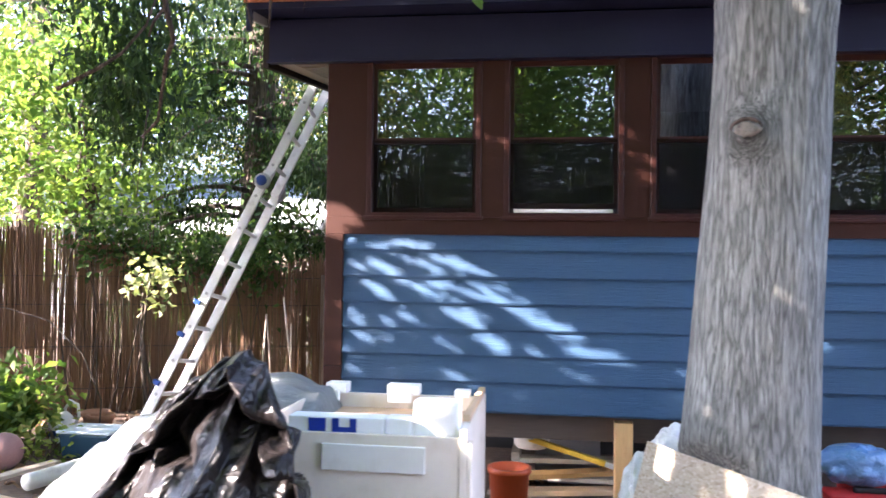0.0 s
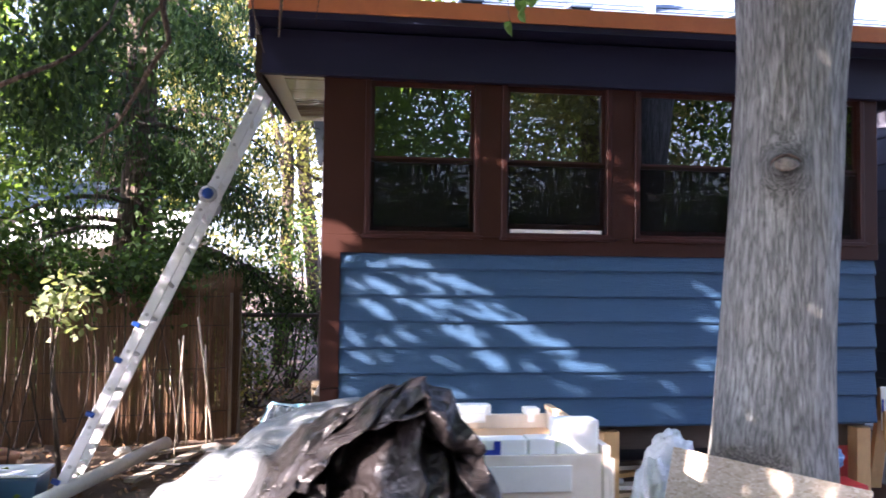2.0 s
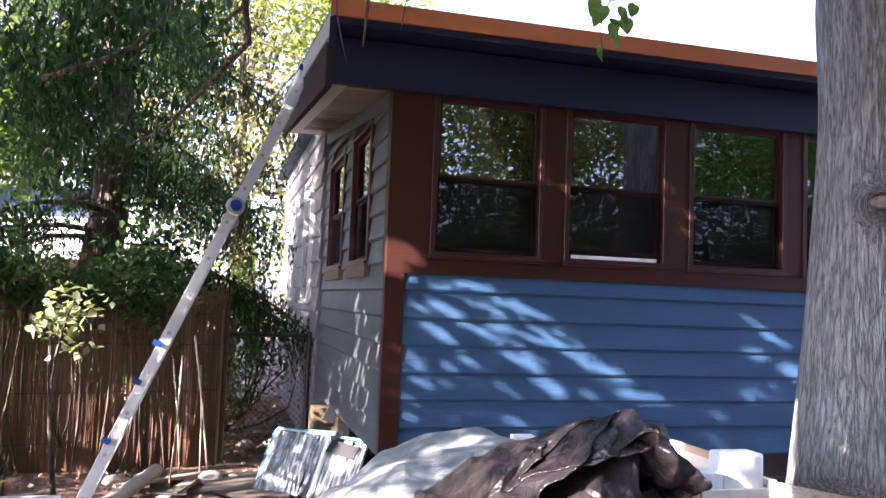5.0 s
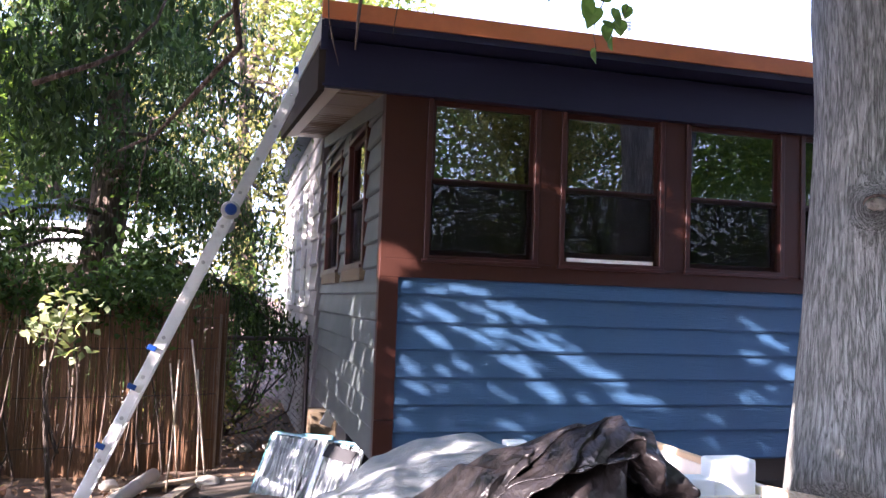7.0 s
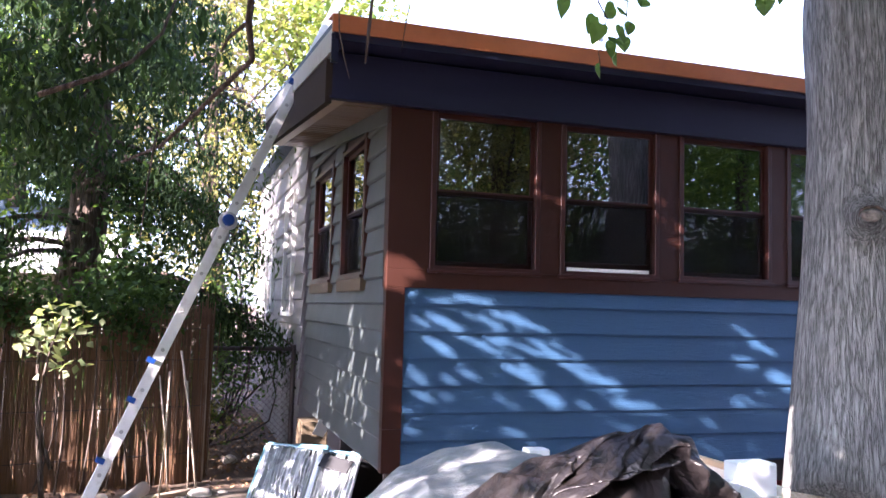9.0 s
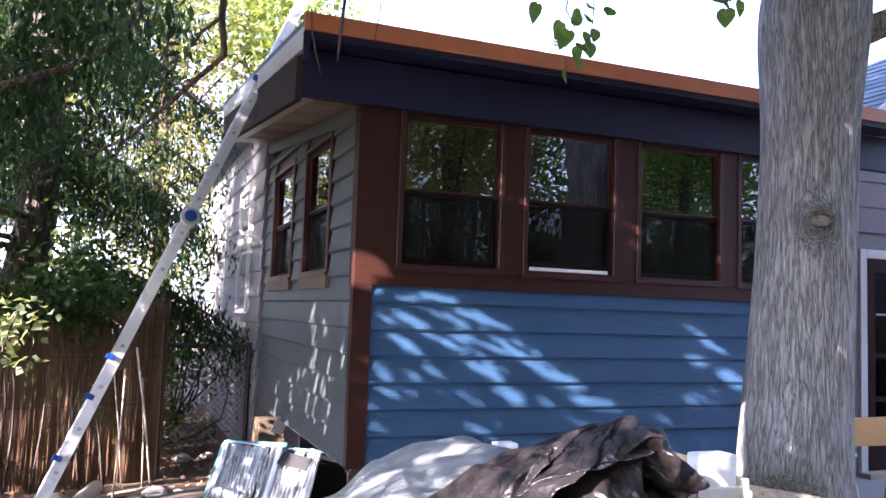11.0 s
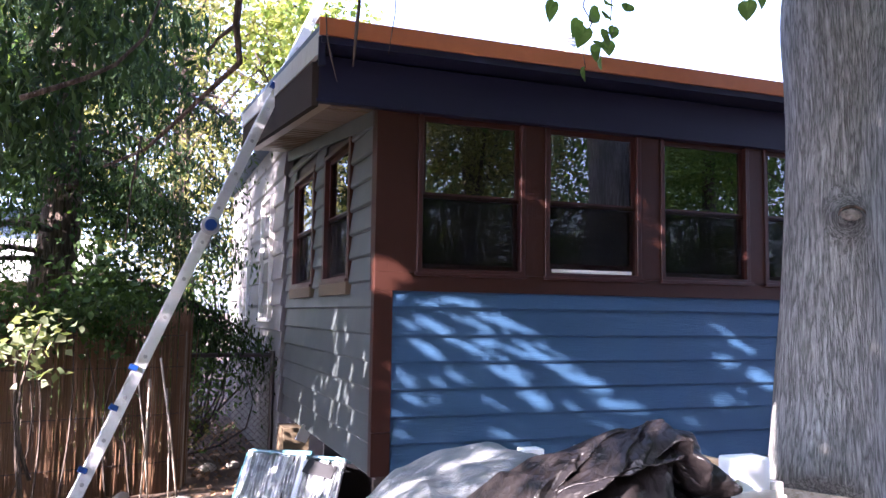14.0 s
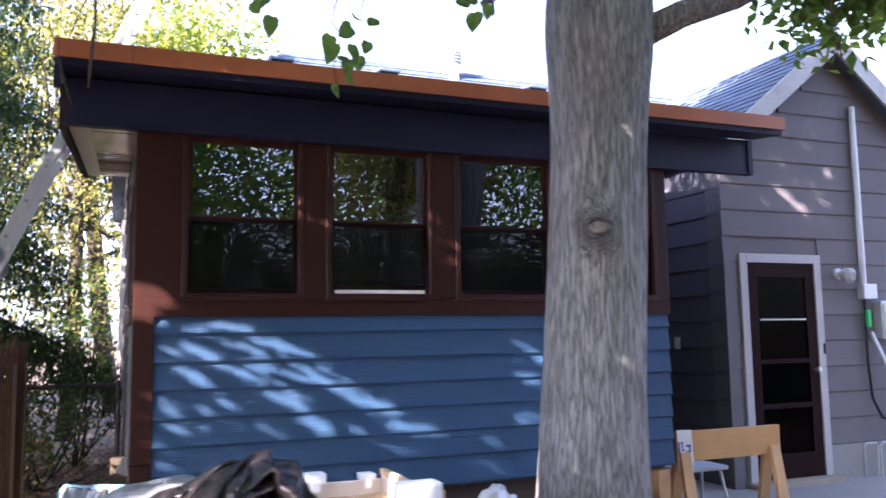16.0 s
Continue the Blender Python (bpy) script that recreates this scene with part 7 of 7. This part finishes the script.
part("body", boxed(-0.22, 0.22, -0.15, 0.15, 0.0, 0.50, 0.02), M_RED, rbox)
part("rim", boxed(-0.235, 0.235, -0.165, 0.165, 0.46, 0.53, 0.012), M_RED, rbox)
saw = thing("sawhorse", "yellow wooden sawhorse with a white label wrap", "sawhorse", (2.90, 5.05, 0.10))
part("beam", boxed(-0.53, 0.45, -0.02, 0.02, 0.48, 0.70, 0.006), M_WOOD_X, saw)
for x in (-0.48, 0.37):
    for sy in (-1, 1):
        bm = boxed(-0.045, 0.045, -0.02, 0.02, 0, 0.56, 0.004)
        part("leg", moved(bm, pose(x, sy * 0.13, 0.0, sy * 10.5)), M_WOOD, saw)
wrap = part("label_wrap", prism([(-0.54, 0.715), (-0.405, 0.71), (-0.395, 0.46), (-0.43, 0.395), (-0.53, 0.42)], -0.030, -0.024, "y"), M_WHITE, saw, "white plastic label wrap")
for x0, x1, z0, z1 in ((-0.532, -0.516, 0.54, 0.63), (-0.50, -0.48, 0.56, 0.575), (-0.50, -0.488, 0.58, 0.63), (-0.46, -0.425, 0.54, 0.56), (-0.46, -0.425, 0.59, 0.605), (-0.435, -0.42, 0.54, 0.605)):
    part("print_bar", boxed(x0, x1, -0.0335, -0.031, z0, z1), M_BLUETXT, wrap)
stool = thing("folding_stool", "folding stool with a pale blue seat and metal legs", "stool", (2.82, 5.45, 0.10))
part("seat", boxed(-0.24, 0.24, -0.16, 0.16, 0.34, 0.375, 0.012), M_LID, stool)
for sx in (-1, 1):
    for sy in (-1, 1):
        part("leg", tube(bmesh.new(), [(sx * 0.19, sy * 0.11, 0.34), (sx * 0.23, sy * 0.17, 0.0)], 0.012, 8), M_GALV, stool)
for sx in (-1, 1):
    part("brace", tube(bmesh.new(), [(sx * 0.205, -0.13, 0.20), (sx * 0.205, 0.13, 0.20)], 0.008, 6), M_GALV, stool)
lean = thing("leaning_board", "brown wooden board leaning on the sunroom corner", "board", (2.40, 5.30, 0.1))
part("board", moved(boxed(-0.02, 0.02, -0.05, 0.05, 0, 1.35, 0.003), pose(0, 0, 0, -6, -3)), M_SILL, lean)
sw = thing("wall_outlet", "small white outlet cover on the dark wall", "outlet", (WX - 0.002, 6.75, 1.42))
part("cover", boxed(-0.012, 0.0, -0.04, 0.04, -0.06, 0.06, 0.004), M_WHITE, sw)

# dry leaves over the soil
rng = np.random.default_rng(101)
n = 5200
xy = np.stack([rng.uniform(-5.5, 1.5, n), rng.uniform(3.4, 12.0, n)], 1)
keep = ~((xy[:, 0] > -1.2) & (xy[:, 1] > 5.6))
xy = xy[keep]
zz = np.array([0.05 * noise.noise((a * 0.9, b * 0.9, 0)) + 0.02 * noise.noise((a * 4, b * 4, 3)) for a, b in xy]) + 0.005 + rng.uniform(0, 0.012, len(xy))
litter = leaf_mesh("leaf_litter", np.concatenate([xy, zz[:, None]], 1), 0.055, M_LITTER, None, rng, droop=0.0, fold=0.1)
tagged(litter, "dry brown leaves and chips strewn over the soil", "leaf litter", kind="stuff")
